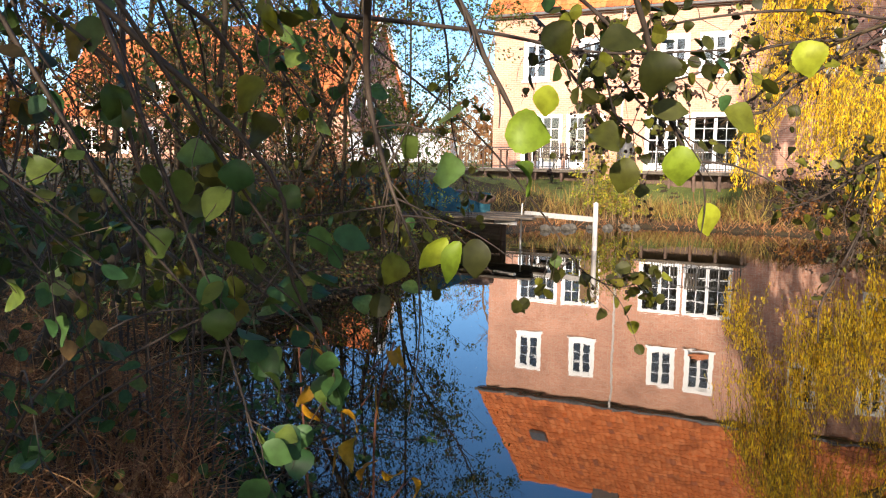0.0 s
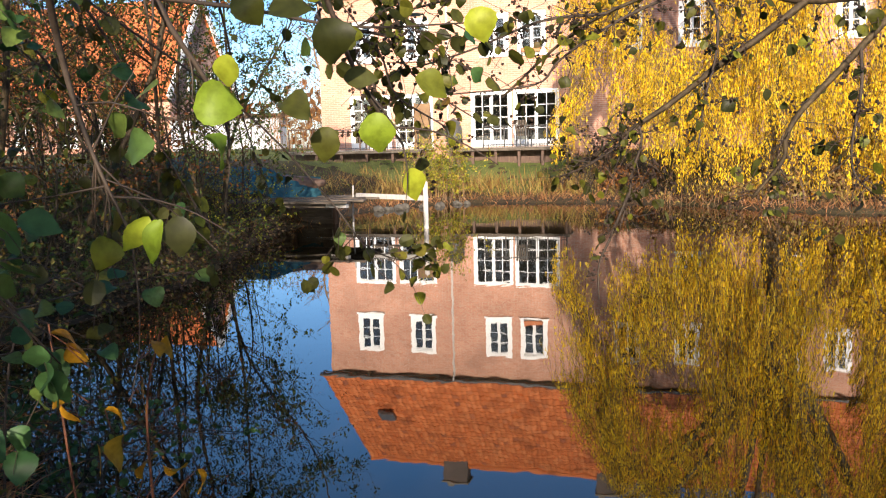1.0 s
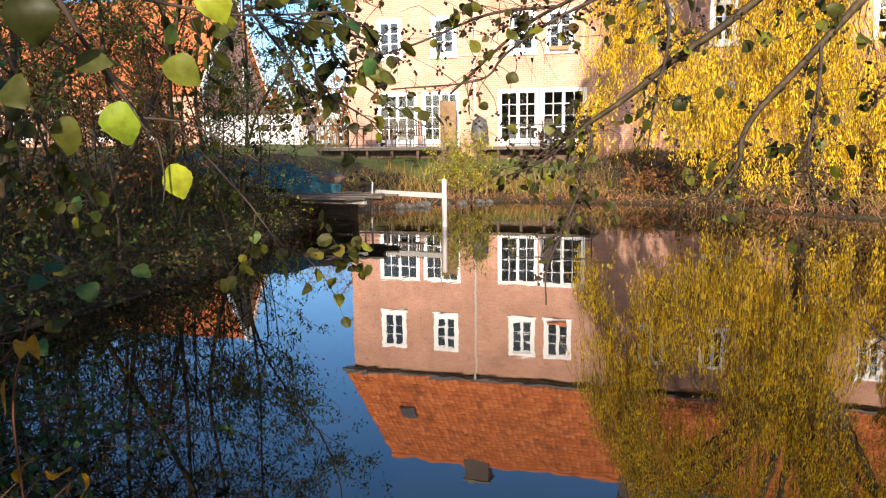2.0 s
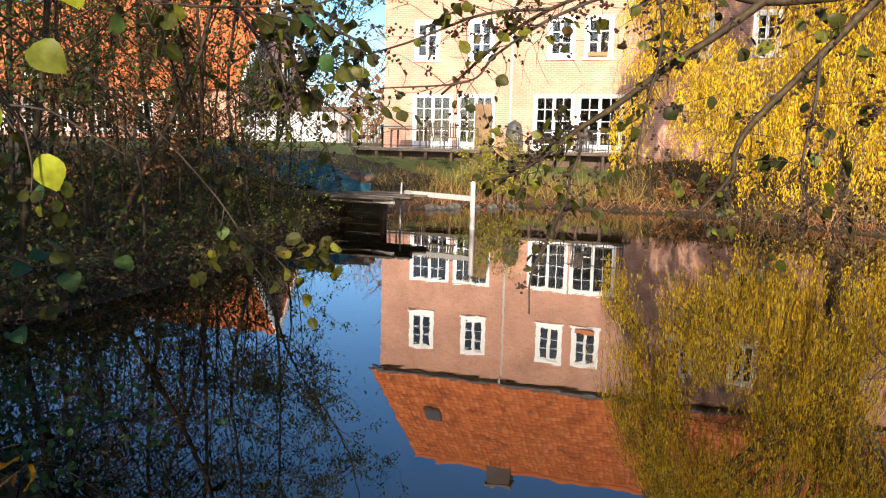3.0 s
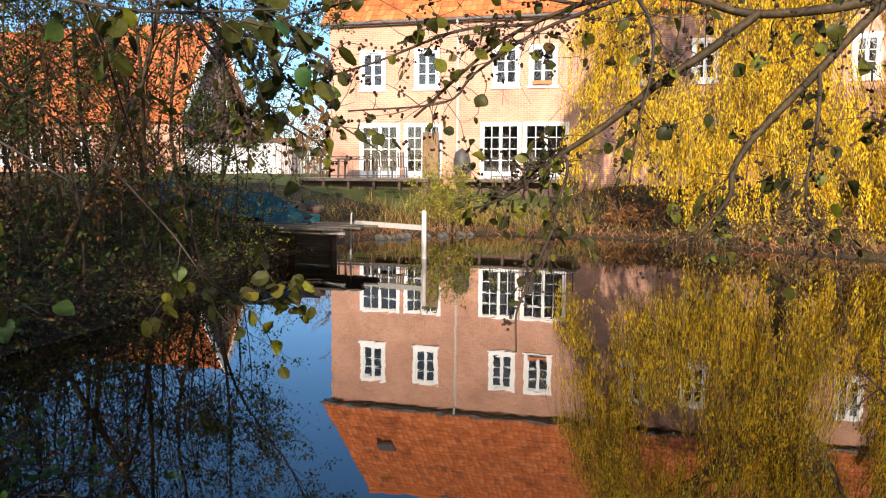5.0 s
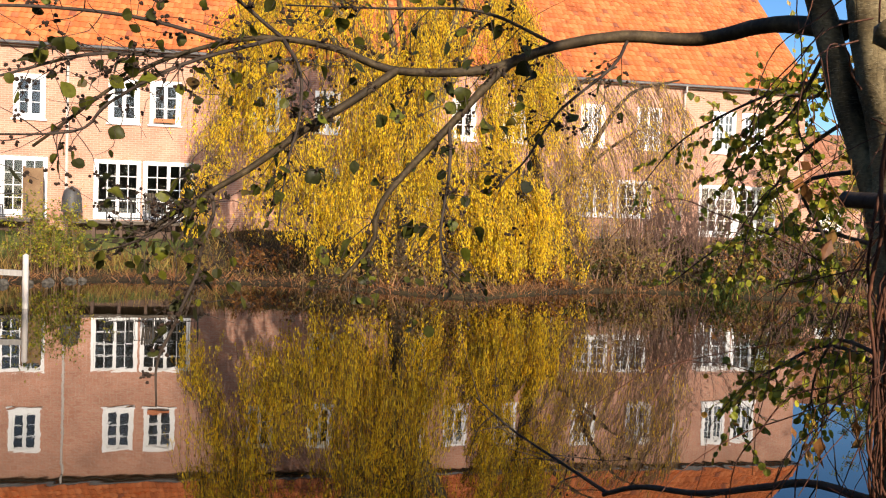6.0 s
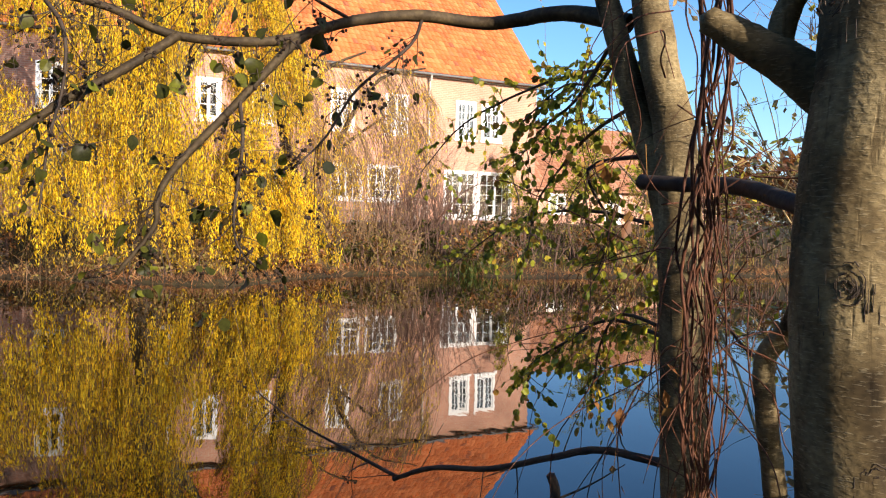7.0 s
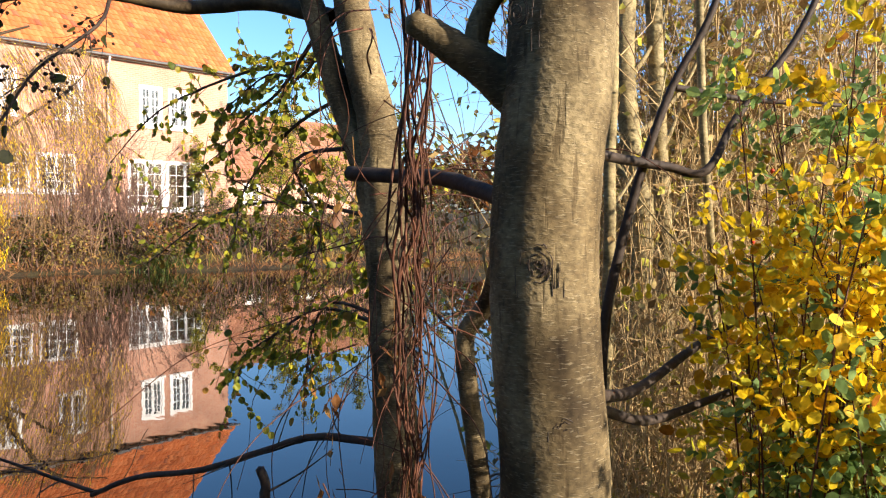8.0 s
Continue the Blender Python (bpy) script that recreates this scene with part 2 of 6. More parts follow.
M["cane"] = surface("dry_cane", [(0.3, (0.24, 0.15, 0.06)), (0.7, (0.52, 0.38, 0.18))], 12, 0.7, 0.3)
M["alder_leaf"] = leafy("alder_leaf", [(0.0, (0.022, 0.024, 0.006)), (0.5, (0.05, 0.052, 0.009)), (0.8, (0.10, 0.10, 0.012)), (0.92, (0.13, 0.14, 0.014)), (1.0, (0.075, 0.042, 0.012))], 0.3)
M["fresh_leaf"] = leafy("yellow_green_leaf", [(0.0, (0.12, 0.21, 0.02)), (0.5, (0.24, 0.31, 0.025)), (1.0, (0.36, 0.38, 0.03))], 0.42)
M["dark_leaf"] = leafy("dull_green_leaf", [(0.0, (0.03, 0.055, 0.012)), (0.5, (0.06, 0.095, 0.02)), (0.8, (0.12, 0.125, 0.022)), (1.0, (0.14, 0.075, 0.02))], 0.3)
M["blue_leaf"] = leafy("cool_green_leaf", [(0.0, (0.022, 0.06, 0.02)), (0.6, (0.045, 0.098, 0.028)), (1.0, (0.10, 0.13, 0.022))], 0.25)
M["yellow_leaf"] = leafy("yellow_leaf", [(0.0, (0.40, 0.18, 0.012)), (0.5, (0.44, 0.23, 0.014)), (0.8, (0.30, 0.12, 0.01)), (1.0, (0.24, 0.2, 0.02))], 0.4)
M["willow_leaf"] = leafy("golden_willow_leaf", [(0.0, (0.44, 0.20, 0.012)), (0.15, (0.70, 0.42, 0.014)), (0.42, (0.90, 0.59, 0.018)), (0.85, (0.94, 0.70, 0.035)), (0.95, (0.60, 0.49, 0.05)), (1.0, (0.36, 0.15, 0.02))], 0.42)
M["rose_leaf"] = leafy("rose_leaf", [(0.0, (0.16, 0.26, 0.08)), (0.3, (0.28, 0.40, 0.13)), (0.38, (0.5, 0.48, 0.06)), (0.75, (0.85, 0.60, 0.03)), (1.0, (0.72, 0.38, 0.02))], 0.6)
M["rose_green"] = leafy("green_rose_leaflet", [(0.0, (0.07, 0.13, 0.035)), (0.5, (0.18, 0.28, 0.085)), (0.85, (0.30, 0.40, 0.12)), (1.0, (0.46, 0.44, 0.06))], 0.5)
M["rose_gold"] = leafy("golden_rose_leaflet", [(0.0, (0.56, 0.28, 0.012)), (0.3, (0.80, 0.53, 0.018)), (0.75, (0.88, 0.68, 0.035)), (0.92, (0.50, 0.52, 0.06)), (1.0, (0.42, 0.14, 0.015))], 0.55)
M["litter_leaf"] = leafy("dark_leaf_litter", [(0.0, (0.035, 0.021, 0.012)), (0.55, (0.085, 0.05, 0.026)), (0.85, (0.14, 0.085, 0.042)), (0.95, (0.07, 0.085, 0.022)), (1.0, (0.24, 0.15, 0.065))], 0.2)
M["brown_leaf"] = leafy("withered_leaf", [(0.0, (0.16, 0.06, 0.02)), (0.6, (0.30, 0.13, 0.04)), (1.0, (0.4, 0.22, 0.07))], 0.35)
M["spray_leaf"] = leafy("yellowing_small_leaf", [(0.0, (0.10, 0.13, 0.02)), (0.4, (0.24, 0.26, 0.03)), (0.75, (0.48, 0.44, 0.04)), (0.9, (0.4, 0.25, 0.04)), (1.0, (0.2, 0.10, 0.03))], 0.42)
M["tan_leaf"] = leafy("tan_withered_leaf", [(0.0, (0.22, 0.12, 0.045)), (0.35, (0.38, 0.25, 0.10)), (0.6, (0.54, 0.40, 0.18)), (0.72, (0.42, 0.42, 0.06)), (1.0, (0.62, 0.50, 0.06))], 0.35)
M["rust_leaf"] = leafy("rust_brown_leaf", [(0.0, (0.06, 0.02, 0.008)), (0.6, (0.15, 0.05, 0.012)), (1.0, (0.24, 0.10, 0.02))], 0.35)
M["cone"] = surface("alder_cone", [(0.3, (0.014, 0.008, 0.005)), (0.7, (0.045, 0.026, 0.016))], 60, 0.8, 0.6, 200)
M["straw"] = leafy("dry_grass", [(0.0, (0.12, 0.05, 0.02)), (0.5, (0.26, 0.115, 0.05)), (1.0, (0.44, 0.24, 0.11))], 0.3, 0.6)
M["bank_grass"] = leafy("autumn_bank_grass", [(0.0, (0.10, 0.045, 0.018)), (0.35, (0.22, 0.12, 0.04)), (0.7, (0.34, 0.235, 0.075)), (1.0, (0.20, 0.20, 0.035))], 0.3, 0.6)
M["green_grass"] = leafy("green_grass", [(0.0, (0.07, 0.115, 0.018)), (0.6, (0.12, 0.165, 0.025)), (1.0, (0.24, 0.22, 0.045))], 0.3, 0.5)
M["netting"] = surface("teal_tarpaulin", [(0.3, (0.003, 0.026, 0.038)), (0.7, (0.012, 0.075, 0.1))], 5, 0.75, 0.9, 30, depth=0.03)
M["hip"] = surface("red_rose_hip", [(0.3, (0.5, 0.03, 0.01)), (0.7, (0.6, 0.06, 0.02))], 20, 0.3, 0.1)
M["terracotta"] = surface("terracotta", [(0.3, (0.4, 0.14, 0.06)), (0.7, (0.5, 0.19, 0.09))], 12, 0.8)
M["stone"] = surface("mossy_stone", [(0.3, (0.09, 0.08, 0.06)), (0.55, (0.2, 0.18, 0.15)), (0.75, (0.32, 0.3, 0.26))], 7, 0.9, 0.7)
M["mauve_twig"] = surface("mauve_brown_twigs", [(0.3, (0.07, 0.04, 0.03)), (0.7, (0.19, 0.115, 0.085))], 3, 0.9)
M["rubble"] = surface("dark_wet_rubble", [(0.3, (0.035, 0.03, 0.025)), (0.6, (0.09, 0.08, 0.065)), (0.8, (0.17, 0.155, 0.13))], 9, 0.9, 0.8)
M["haze_twig"] = surface("pale_twigs", [(0.3, (0.10, 0.055, 0.028)), (0.7, (0.25, 0.16, 0.088))], 3, 0.9)

# ---- mesh helpers ----


class Quads:
    """Gathers four-sided faces from arrays."""

    def __init__(self):
        self.v, self.f, self.n = [], [], 0

    def add(self, v, f):
        v, f = np.asarray(v, float).reshape(-1, 3), np.asarray(f, int).reshape(-1, 4)
        self.v.append(v)
        self.f.append(f + self.n)
        self.n += len(v)
        return self

    def box(self, x0, x1, y0, y1, z0, z1):
        v = [(x, y, z) for z in (z0, z1) for x, y in ((x0, y0), (x1, y0), (x1, y1), (x0, y1))]
        return self.add(v, [(0, 3, 2, 1), (4, 5, 6, 7), (0, 1, 5, 4), (1, 2, 6, 5), (2, 3, 7, 6), (3, 0, 4, 7)])

    def bar(self, a, b, w, h):
        """A square-sectioned bar from a to b."""
        a, b = Vector(a), Vector(b)
        d = (b - a).normalized()
        s = d.cross(Vector((0, 0, 1)) if abs(d.z) < 0.95 else Vector((0, 1, 0))).normalized()
        u = s.cross(d)
        v = [p + s * i * w / 2 + u * j * h / 2 for p in (a, b) for i, j in ((-1, -1), (1, -1), (1, 1), (-1, 1))]
        return self.add(v, [(0, 3, 2, 1), (4, 5, 6, 7), (0, 1, 5, 4), (1, 2, 6, 5), (2, 3, 7, 6), (3, 0, 4, 7)])

    def tube(self, pts, r0, r1, sides=7, steps=4, lumps=0.0, power=1.0):
        """A tapered limb along a smooth curve through pts."""
        c = smooth_line(pts, steps)
        n = len(c)
        t = np.gradient(c, axis=0)
        t /= np.linalg.norm(t, axis=1)[:, None] + 1e-9
        ref = np.array([0.31, 0.17, 0.93]) if abs(t[:, 2].mean()) < 0.8 else np.array([0.93, 0.21, 0.1])
        s = np.cross(t, ref)
        s /= np.linalg.norm(s, axis=1)[:, None] + 1e-9
        u = np.cross(s, t)
        r = r0 + (r1 - r0) * np.linspace(0, 1, n) ** power
        a = np.arange(sides) * 2 * np.pi / sides
        rr = r[:, None] * (1 + lumps * np.random.uniform(-1, 1, (n, sides)))
        v = c[:, None] + rr[..., None] * (np.cos(a)[None, :, None] * s[:, None] + np.sin(a)[None, :, None] * u[:, None])
        i, j = np.meshgrid(np.arange(n - 1), np.arange(sides), indexing="ij")
        k = (j + 1) % sides
        f = np.stack([i * sides + j, i * sides + k, (i + 1) * sides + k, (i + 1) * sides + j], -1)
        cap = np.vstack([v.reshape(-1, 3), c[-1] + t[-1] * r[-1] * 0.6])
        m = n * sides
        e = np.array([((n - 1) * sides + q, (n - 1) * sides + (q + 1) % sides, (n - 1) * sides + (q + 2) % sides, m) for q in range(0, sides - 1, 2)])
        return self.add(cap, np.vstack([f.reshape(-1, 4), e]))

    def tubes(self, lines, r0, r1, sides=4, steps=2):
        """Many thin limbs at once: lines is an array of curves of equally many points."""
        c = smooth_line(lines, steps)
        m, n = c.shape[:2]
        t = np.gradient(c, axis=1)
        t /= np.linalg.norm(t, axis=2)[..., None] + 1e-9
        s = np.cross(t, np.array([0.37, 0.61, 0.7]))
        s /= np.linalg.norm(s, axis=2)[..., None] + 1e-9
        u = np.cross(s, t)
        r = np.asarray(r0)[:, None] + (np.asarray(r1) - np.asarray(r0))[:, None] * np.linspace(0, 1, n)[None]
        a = np.arange(sides) * 2 * np.pi / sides
        v = c[:, :, None] + r[:, :, None, None] * (np.cos(a)[:, None] * s[:, :, None] + np.sin(a)[:, None] * u[:, :, None])
        i, j = np.meshgrid(np.arange(n - 1), np.arange(sides), indexing="ij")
        k = (j + 1) % sides
        f = np.stack([i * sides + j, i * sides + k, (i + 1) * sides + k, (i + 1) * sides + j], -1).reshape(-1, 4)
        return self.add(v, (f[None] + (np.arange(m) * n * sides)[:, None, None]))

    def leaves(self, pos, way, size, shape):
        """Leaves at pos that point along way, rolled by chance."""
        pos, way = np.asarray(pos, float), np.asarray(way, float)
        n = len(pos)
        if n == 0:
            return self
        way = way / (np.linalg.norm(way, axis=1)[:, None] + 1e-9)
        side = np.cross(way, np.random.normal(size=(n, 3)))
        side /= np.linalg.norm(side, axis=1)[:, None] + 1e-9
        up = np.cross(side, way)
        sv, sf = shape
        sv = np.asarray(sv, float)
        size = np.broadcast_to(np.asarray(size, float), (n,))
        curl = np.random.uniform(-1, 1.6, n)[:, None]
        v = pos[:, None] + size[:, None, None] * (sv[None, :, :1] * side[:, None] + sv[None, :, 1:2] * way[:, None] + (sv[None, :, 2:] * curl[..., None]) * up[:, None])
        f = np.asarray(sf)[None] + (np.arange(n) * len(sv))[:, None, None]
        return self.add(v, f)

    def mesh(self, name):
        me = bpy.data.meshes.new(name)
        v, f = np.vstack(self.v), np.vstack(self.f)
        me.vertices.add(len(v))
        me.vertices.foreach_set("co", v.astype(np.float32).ravel())
        me.loops.add(f.size)
        me.loops.foreach_set("vertex_index", f.astype(np.int32).ravel())
        me.polygons.add(len(f))
        me.polygons.foreach_set("loop_start", (np.arange(len(f)) * 4).astype(np.int32))
        me.polygons.foreach_set("use_smooth", np.zeros(len(f), bool))
        me.update(calc_edges=True)
        return me


def smooth_line(pts, steps=4):
    """A smooth curve through pts; works on many lines at once along the last but one axis."""
    p = np.asarray(pts, float)
    if p.shape[-2] < 3:
        f = np.linspace(0, 1, steps + 1)[:, None]
        return p[..., :1, :] * (1 - f) + p[..., -1:, :] * f
    q = np.concatenate([2 * p[..., :1, :] - p[..., 1:2, :], p, 2 * p[..., -1:, :] - p[..., -2:-1, :]], -2)
    a, b, c, d = (q[..., k:q.shape[-2] - 3 + k, None, :] for k in range(4))
    s = (np.arange(steps) / steps)[:, None]
    out = 0.5 * (2 * b + (c - a) * s + (2 * a - 5 * b + 4 * c - d) * s * s + (3 * b - a - 3 * c + d) * s ** 3)
    out = out.reshape(*p.shape[:-2], -1, p.shape[-1])
    return np.concatenate([out, p[..., -1:, :]], -2)


ROUND = ([(0, 0, 0), (0, .55, -.03), (0, 1, .06), (-.36, .14, .10), (-.47, .52, .14), (-.26, .9, .10), (.36, .14, .10), (.47, .52, .14), (.26, .9, .10)],
         [(0, 1, 4, 3), (1, 2, 5, 4), (0, 6, 7, 1), (1, 7, 8, 2)])
def broad_leaf(n=7, waves=0.03):
    """A broad leaf of unit length: midrib and two toothed edges, gently folded."""
    mid = [(0, f, 0.05 * math.sin(3 * f)) for f in np.linspace(0, 1, n)]
    half = [0.47 * math.sin(math.pi * (0.08 + 0.90 * f) ** 0.85) * (1 + waves * (-1) ** k) for k, f in enumerate(np.linspace(0, 1, n))]
    half[-1] = 0.05
    left = [(-h, f + 0.03, 0.16 * h + 0.05 * math.sin(5 * f)) for h, f in zip(half, np.linspace(0, 1, n))]
    right = [(h, f + 0.03, 0.16 * h + 0.04 * math.sin(4 * f + 1)) for h, f in zip(half, np.linspace(0, 1, n))]
    v = mid + left + right
    f = [(k, k + 1, n + k + 1, n + k) for k in range(n - 1)] + [(k + 1, k, 2 * n + k, 2 * n + k + 1) for k in range(n - 1)]
    return v, f


LEAFLET = ([(0, 0, 0), (0, .5, -.03), (0, 1, .08), (-.35, .28, .06), (-.33, .68, .08), (.35, .28, .06), (.33, .68, .08), (-.16, .92, .08), (.16, .92, .08)], [(0, 1, 4, 3), (0, 5, 6, 1), (1, 2, 7, 4), (1, 6, 8, 2)])
FOLDED = ([(0, 0, 0), (0, 1, .08), (-.32, .3, .09), (-.28, .74, .1), (.32, .3, .09), (.28, .74, .1)], [(0, 1, 3, 2), (0, 4, 5, 1)])
OVAL = ([(0, 0, 0), (-.28, .45, .08), (0, 1, .1), (.28, .45, .08)], [(0, 3, 2, 1)])
NARROW = ([(0, 0, 0), (-.12, .4, .03), (0, 1, .12), (.12, .4, .03)], [(0, 3, 2, 1)])
BLADE = ([(-.02, 0, 0), (.02, 0, 0), (.016, .55, .06), (-.016, .55, .06), (.003, 1, .28), (-.003, 1, .28)], [(0, 1, 2, 3), (3, 2, 4, 5)])


def part(name, q, material, parent, label="", smooth=False, kind=""):
    me = q.mesh(name) if isinstance(q, Quads) else q
    if not me.materials:
        me.materials.append(M[material])
        if smooth:
            me.polygons.foreach_set("use_smooth", [True] * len(me.polygons))
    ob = new(name, me)
    ob.parent = parent
    return tagged(ob, label, kind=kind)


def thing(name, at, label, category, group="", kind=""):
    ob = new(name)
    ob.location = at
    ob.empty_display_size = 0.2
    return tagged(ob, label, category, group, kind)


def solid(name, q, material, label, category, group="", kind="", smooth=False):
    return tagged(part(name, q, material, None, smooth=smooth), label, category, group, kind)


def under(ob, parent):
    """Hangs ob, built in world places, under a thing that stands elsewhere."""
    ob.parent = parent
    ob.matrix_parent_inverse = Matrix.Translation(parent.location).inverted()
    return ob


def wpart(name, q, material, parent, label="", smooth=False, kind=""):
    ob = part(name, q, material, None, label, smooth, kind)
    return under(ob, parent)


# ---- ground and water ----
SHORE = np.array([(-3.0, 2.7), (0, 2.5), (2.2, 2.6), (4.5, 2.3), (8, 1.4), (16, 0), (26, 4), (30, 12), (26, 19), (18, 20.4), (13.8, 21.1), (11.5, 22.6), (9, 22.9), (6.5, 21.6), (4.4, 20.0), (2.4, 21.4),
                  (0, 23.3), (-3.2, 23.9), (-6.6, 23.7), (-8.3, 20.8), (-8.4, 16.4), (-7.8, 13.6), (-6.6, 9.2), (-6.4, 6.2), (-6.6, 4.5), (-5.0, 3.6)])
_s = np.vstack([SHORE, SHORE[:3]])
_c = smooth_line(_s, 5)[5:5 * (len(SHORE) + 1)]
SHORE_FINE = _c[:, :2] if _c.shape[1] > 1 else SHORE


def shore_distance(x, y):
    """Metres from the waterline; less than 0 over the water."""
    x, y = np.asarray(x, float), np.asarray(y, float)
    a, b = SHORE_FINE, np.roll(SHORE_FINE, -1, 0)
    best = np.full(x.shape, 1e9)
    inside = np.zeros(x.shape, bool)
    for (ax, ay), (bx, by) in zip(a, b):
        dx, dy = bx - ax, by - ay
        s = np.clip(((x - ax) * dx + (y - ay) * dy) / (dx * dx + dy * dy + 1e-12), 0, 1)
        best = np.minimum(best, np.hypot(x - ax - s * dx, y - ay - s * dy))
        cross = ((ay > y) != (by > y)) & (x < (bx - ax) * (y - ay) / (by - ay + 1e-12) + ax)
        inside ^= cross
    return np.where(inside, -best, best)


def step01(a, b, x):
    s = np.clip((x - a) / (b - a), 0, 1)
    return s * s * (3 - 2 * s)


def ground_z(x, y):
    x, y = np.asarray(x, float), np.asarray(y, float)
    d = shore_distance(x, y)
    far = step01(12, 22, y)
    left = step01(-5, -7.5, x) * step01(3, 6, y)
    level = (0.38 + 0.5 * left) * (1 - far) + 1.45 * far + 0.32 * step01(30, 44, y)
    width = (0.9 + 2.0 * left) * (1 - far) + 7.0 * far
    lump = 0.06 * np.sin(x * 1.7 + 0.6 * np.sin(y * 1.1)) * np.sin(y * 1.3 + 1.1) + 0.03 * np.sin(x * 4.1 + y * 3.3)
    out = 0.10 * step01(0, 0.25, d) + (level - 0.10) * step01(0.05, 1, d / width) + lump * step01(0.1, 1.5, d) * step01(90, 40, np.hypot(x, y))
    out = out - 0.22 * step01(-16, -14.2, x) * step01(-2, -3.4, x) * step01(25.5, 28, y) * step01(33, 31.2, y)
    return np.where(d > 0, out, -0.9 * step01(0, 1.6, -d))


gx = np.unique(np.concatenate([np.arange(-14, 24, 0.3), np.arange(-62, -14, 2.0), np.arange(24, 64, 2.0), [-3000, -1200, -500, -220, -120, -85, 85, 120, 220, 500, 1200, 3000]]))
gy = np.unique(np.concatenate([np.arange(-4, 33, 0.3), np.arange(-40, -4, 2.0), np.arange(33, 72, 2.0), [-3000, -1200, -500, -220, -120, -70, 100, 160, 300, 700, 1500, 3500]]))
X, Y = np.meshgrid(gx, gy)
Z = ground_z(X, Y)
n, k = X.shape
i, j = np.meshgrid(np.arange(n - 1), np.arange(k - 1), indexing="ij")
q = Quads().add(np.stack([X, Y, Z], -1), np.stack([i * k + j, i * k + j + 1, (i + 1) * k + j + 1, (i + 1) * k + j], -1))
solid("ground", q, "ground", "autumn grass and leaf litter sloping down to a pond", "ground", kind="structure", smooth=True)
q = Quads().add([(-14, -3, 0), (34, -3, 0), (34, 27, 0), (-14, 27, 0)], [(0, 1, 2, 3)])
lx, ly = np.arange(-34, -3.3, 0.5), np.arange(25.6, 46, 0.5)
LX, LY = np.meshgrid(lx, ly)
n, k = LX.shape
i, j = np.meshgrid(np.arange(n - 1), np.arange(k - 1), indexing="ij")
lawn_q = Quads().add(np.stack([LX, LY, ground_z(LX, LY) + 0.015], -1), np.stack([i * k + j, i * k + j + 1, (i + 1) * k + j + 1, (i + 1) * k + j], -1))
solid("lawn", lawn_q, "lawn", "mown green lawn behind the pond and before a terrace", "lawn", kind="structure", smooth=True)
solid("water", q, "water", "still dark pond water mirroring houses, willow and blue sky", "pond", kind="structure")

# ---- houses ----


def pierced_wall(x0, x1, z0, z1, y0, y1, holes):
    """A wall along x with openings right through it."""
    q = Quads()
    zs = sorted({z0, z1, *[h[2] for h in holes], *[h[3] for h in holes]})
    for a, b in zip(zs, zs[1:]):
        cut = sorted((h[0], h[1]) for h in holes if h[2] < b - 1e-6 and h[3] > a + 1e-6)
        x = x0
        for u, v in cut:
            if u > x:
                q.box(x, u, y0, y1, a, b)
            x = max(x, v)
        q.box(x, x1, y0, y1, a, b)
    return q


def window(house, name, x0, x1, z0, z1, y, leaves, cols, rows, sill=True, surround=0.09, panel=0.0):
    """A white casement or French door in the plane y, with glazing bars; each pane is a piece of glass."""
    q = Quads()
    o = surround
    for a in ((x0, x0 + o, z0, z1), (x1 - o, x1, z0, z1), (x0 + o, x1 - o, z1 - o, z1), (x0 + o, x1 - o, z0, z0 + o)):
        q.box(a[0], a[1], y - 0.025, y + 0.12, a[2], a[3])
    ix0, ix1, iz0, iz1 = x0 + o, x1 - o, z0 + o, z1 - o
    w = (ix1 - ix0) / leaves
    panes, s, g = [], 0.055, 0.028
    for n in range(leaves):
        a, b = ix0 + n * w + 0.004, ix0 + (n + 1) * w - 0.004
        q.box(a, a + s, y + 0.01, y + 0.07, iz0, iz1)
        q.box(b - s, b, y + 0.01, y + 0.07, iz0, iz1)
        q.box(a + s, b - s, y + 0.01, y + 0.07, iz1 - s, iz1)
        q.box(a + s, b - s, y + 0.01, y + 0.07, iz0, iz0 + s + panel)
        pw, ph = (b - a - 2 * s) / cols, (iz1 - iz0 - 2 * s - panel) / rows
        for c in range(1, cols):
            q.box(a + s + c * pw - g / 2, a + s + c * pw + g / 2, y + 0.015, y + 0.06, iz0 + s + panel, iz1 - s)
        for r in range(1, rows):
            q.box(a + s, b - s, y + 0.018, y + 0.057, iz0 + s + panel + r * ph - g / 2, iz0 + s + panel + r * ph + g / 2)
        panes += [(a + s + c * pw, iz0 + s + panel + r * ph) for c in range(cols) for r in range(rows)]
    win = wpart(name, q, "white", house)
    me = Quads().box(0, pw, 0, 0.005, 0, ph).mesh("pane")
    me.materials.append(M["glass"])
    for px, pz in panes:
        p = new("pane", me)
        p.parent = win
        p.location = (px, y + 0.035, pz)
        p.visible_shadow = False
    if sill:
        sl = part("sill", Quads().box(x0 - 0.06, x1 + 0.06, y - 0.07, y + 0.02, z0 - 0.07, z0 - 0.002), "white", win)
    return win


def tile_shape(w, l):
    """One pan tile: a shallow S across, thick at its lower edge; it lies along +y, rising."""
    xs = np.linspace(0, w, 5)
    zs = 0.035 * np.array([0.1, 0.9, 1.0, 0.25, 0.1])
    top = [(x, 0, z + 0.03) for x, z in zip(xs, zs)] + [(x, l * 1.12, z) for x, z in zip(xs, zs)]
    low = [(x, 0, z - 0.005) for x, z in zip(xs, zs)]
    v = top + low
    f = [(c, c + 1, 6 + c, 5 + c) for c in range(4)] + [(10 + c, 11 + c, c + 1, c) for c in range(4)]
    return v, f


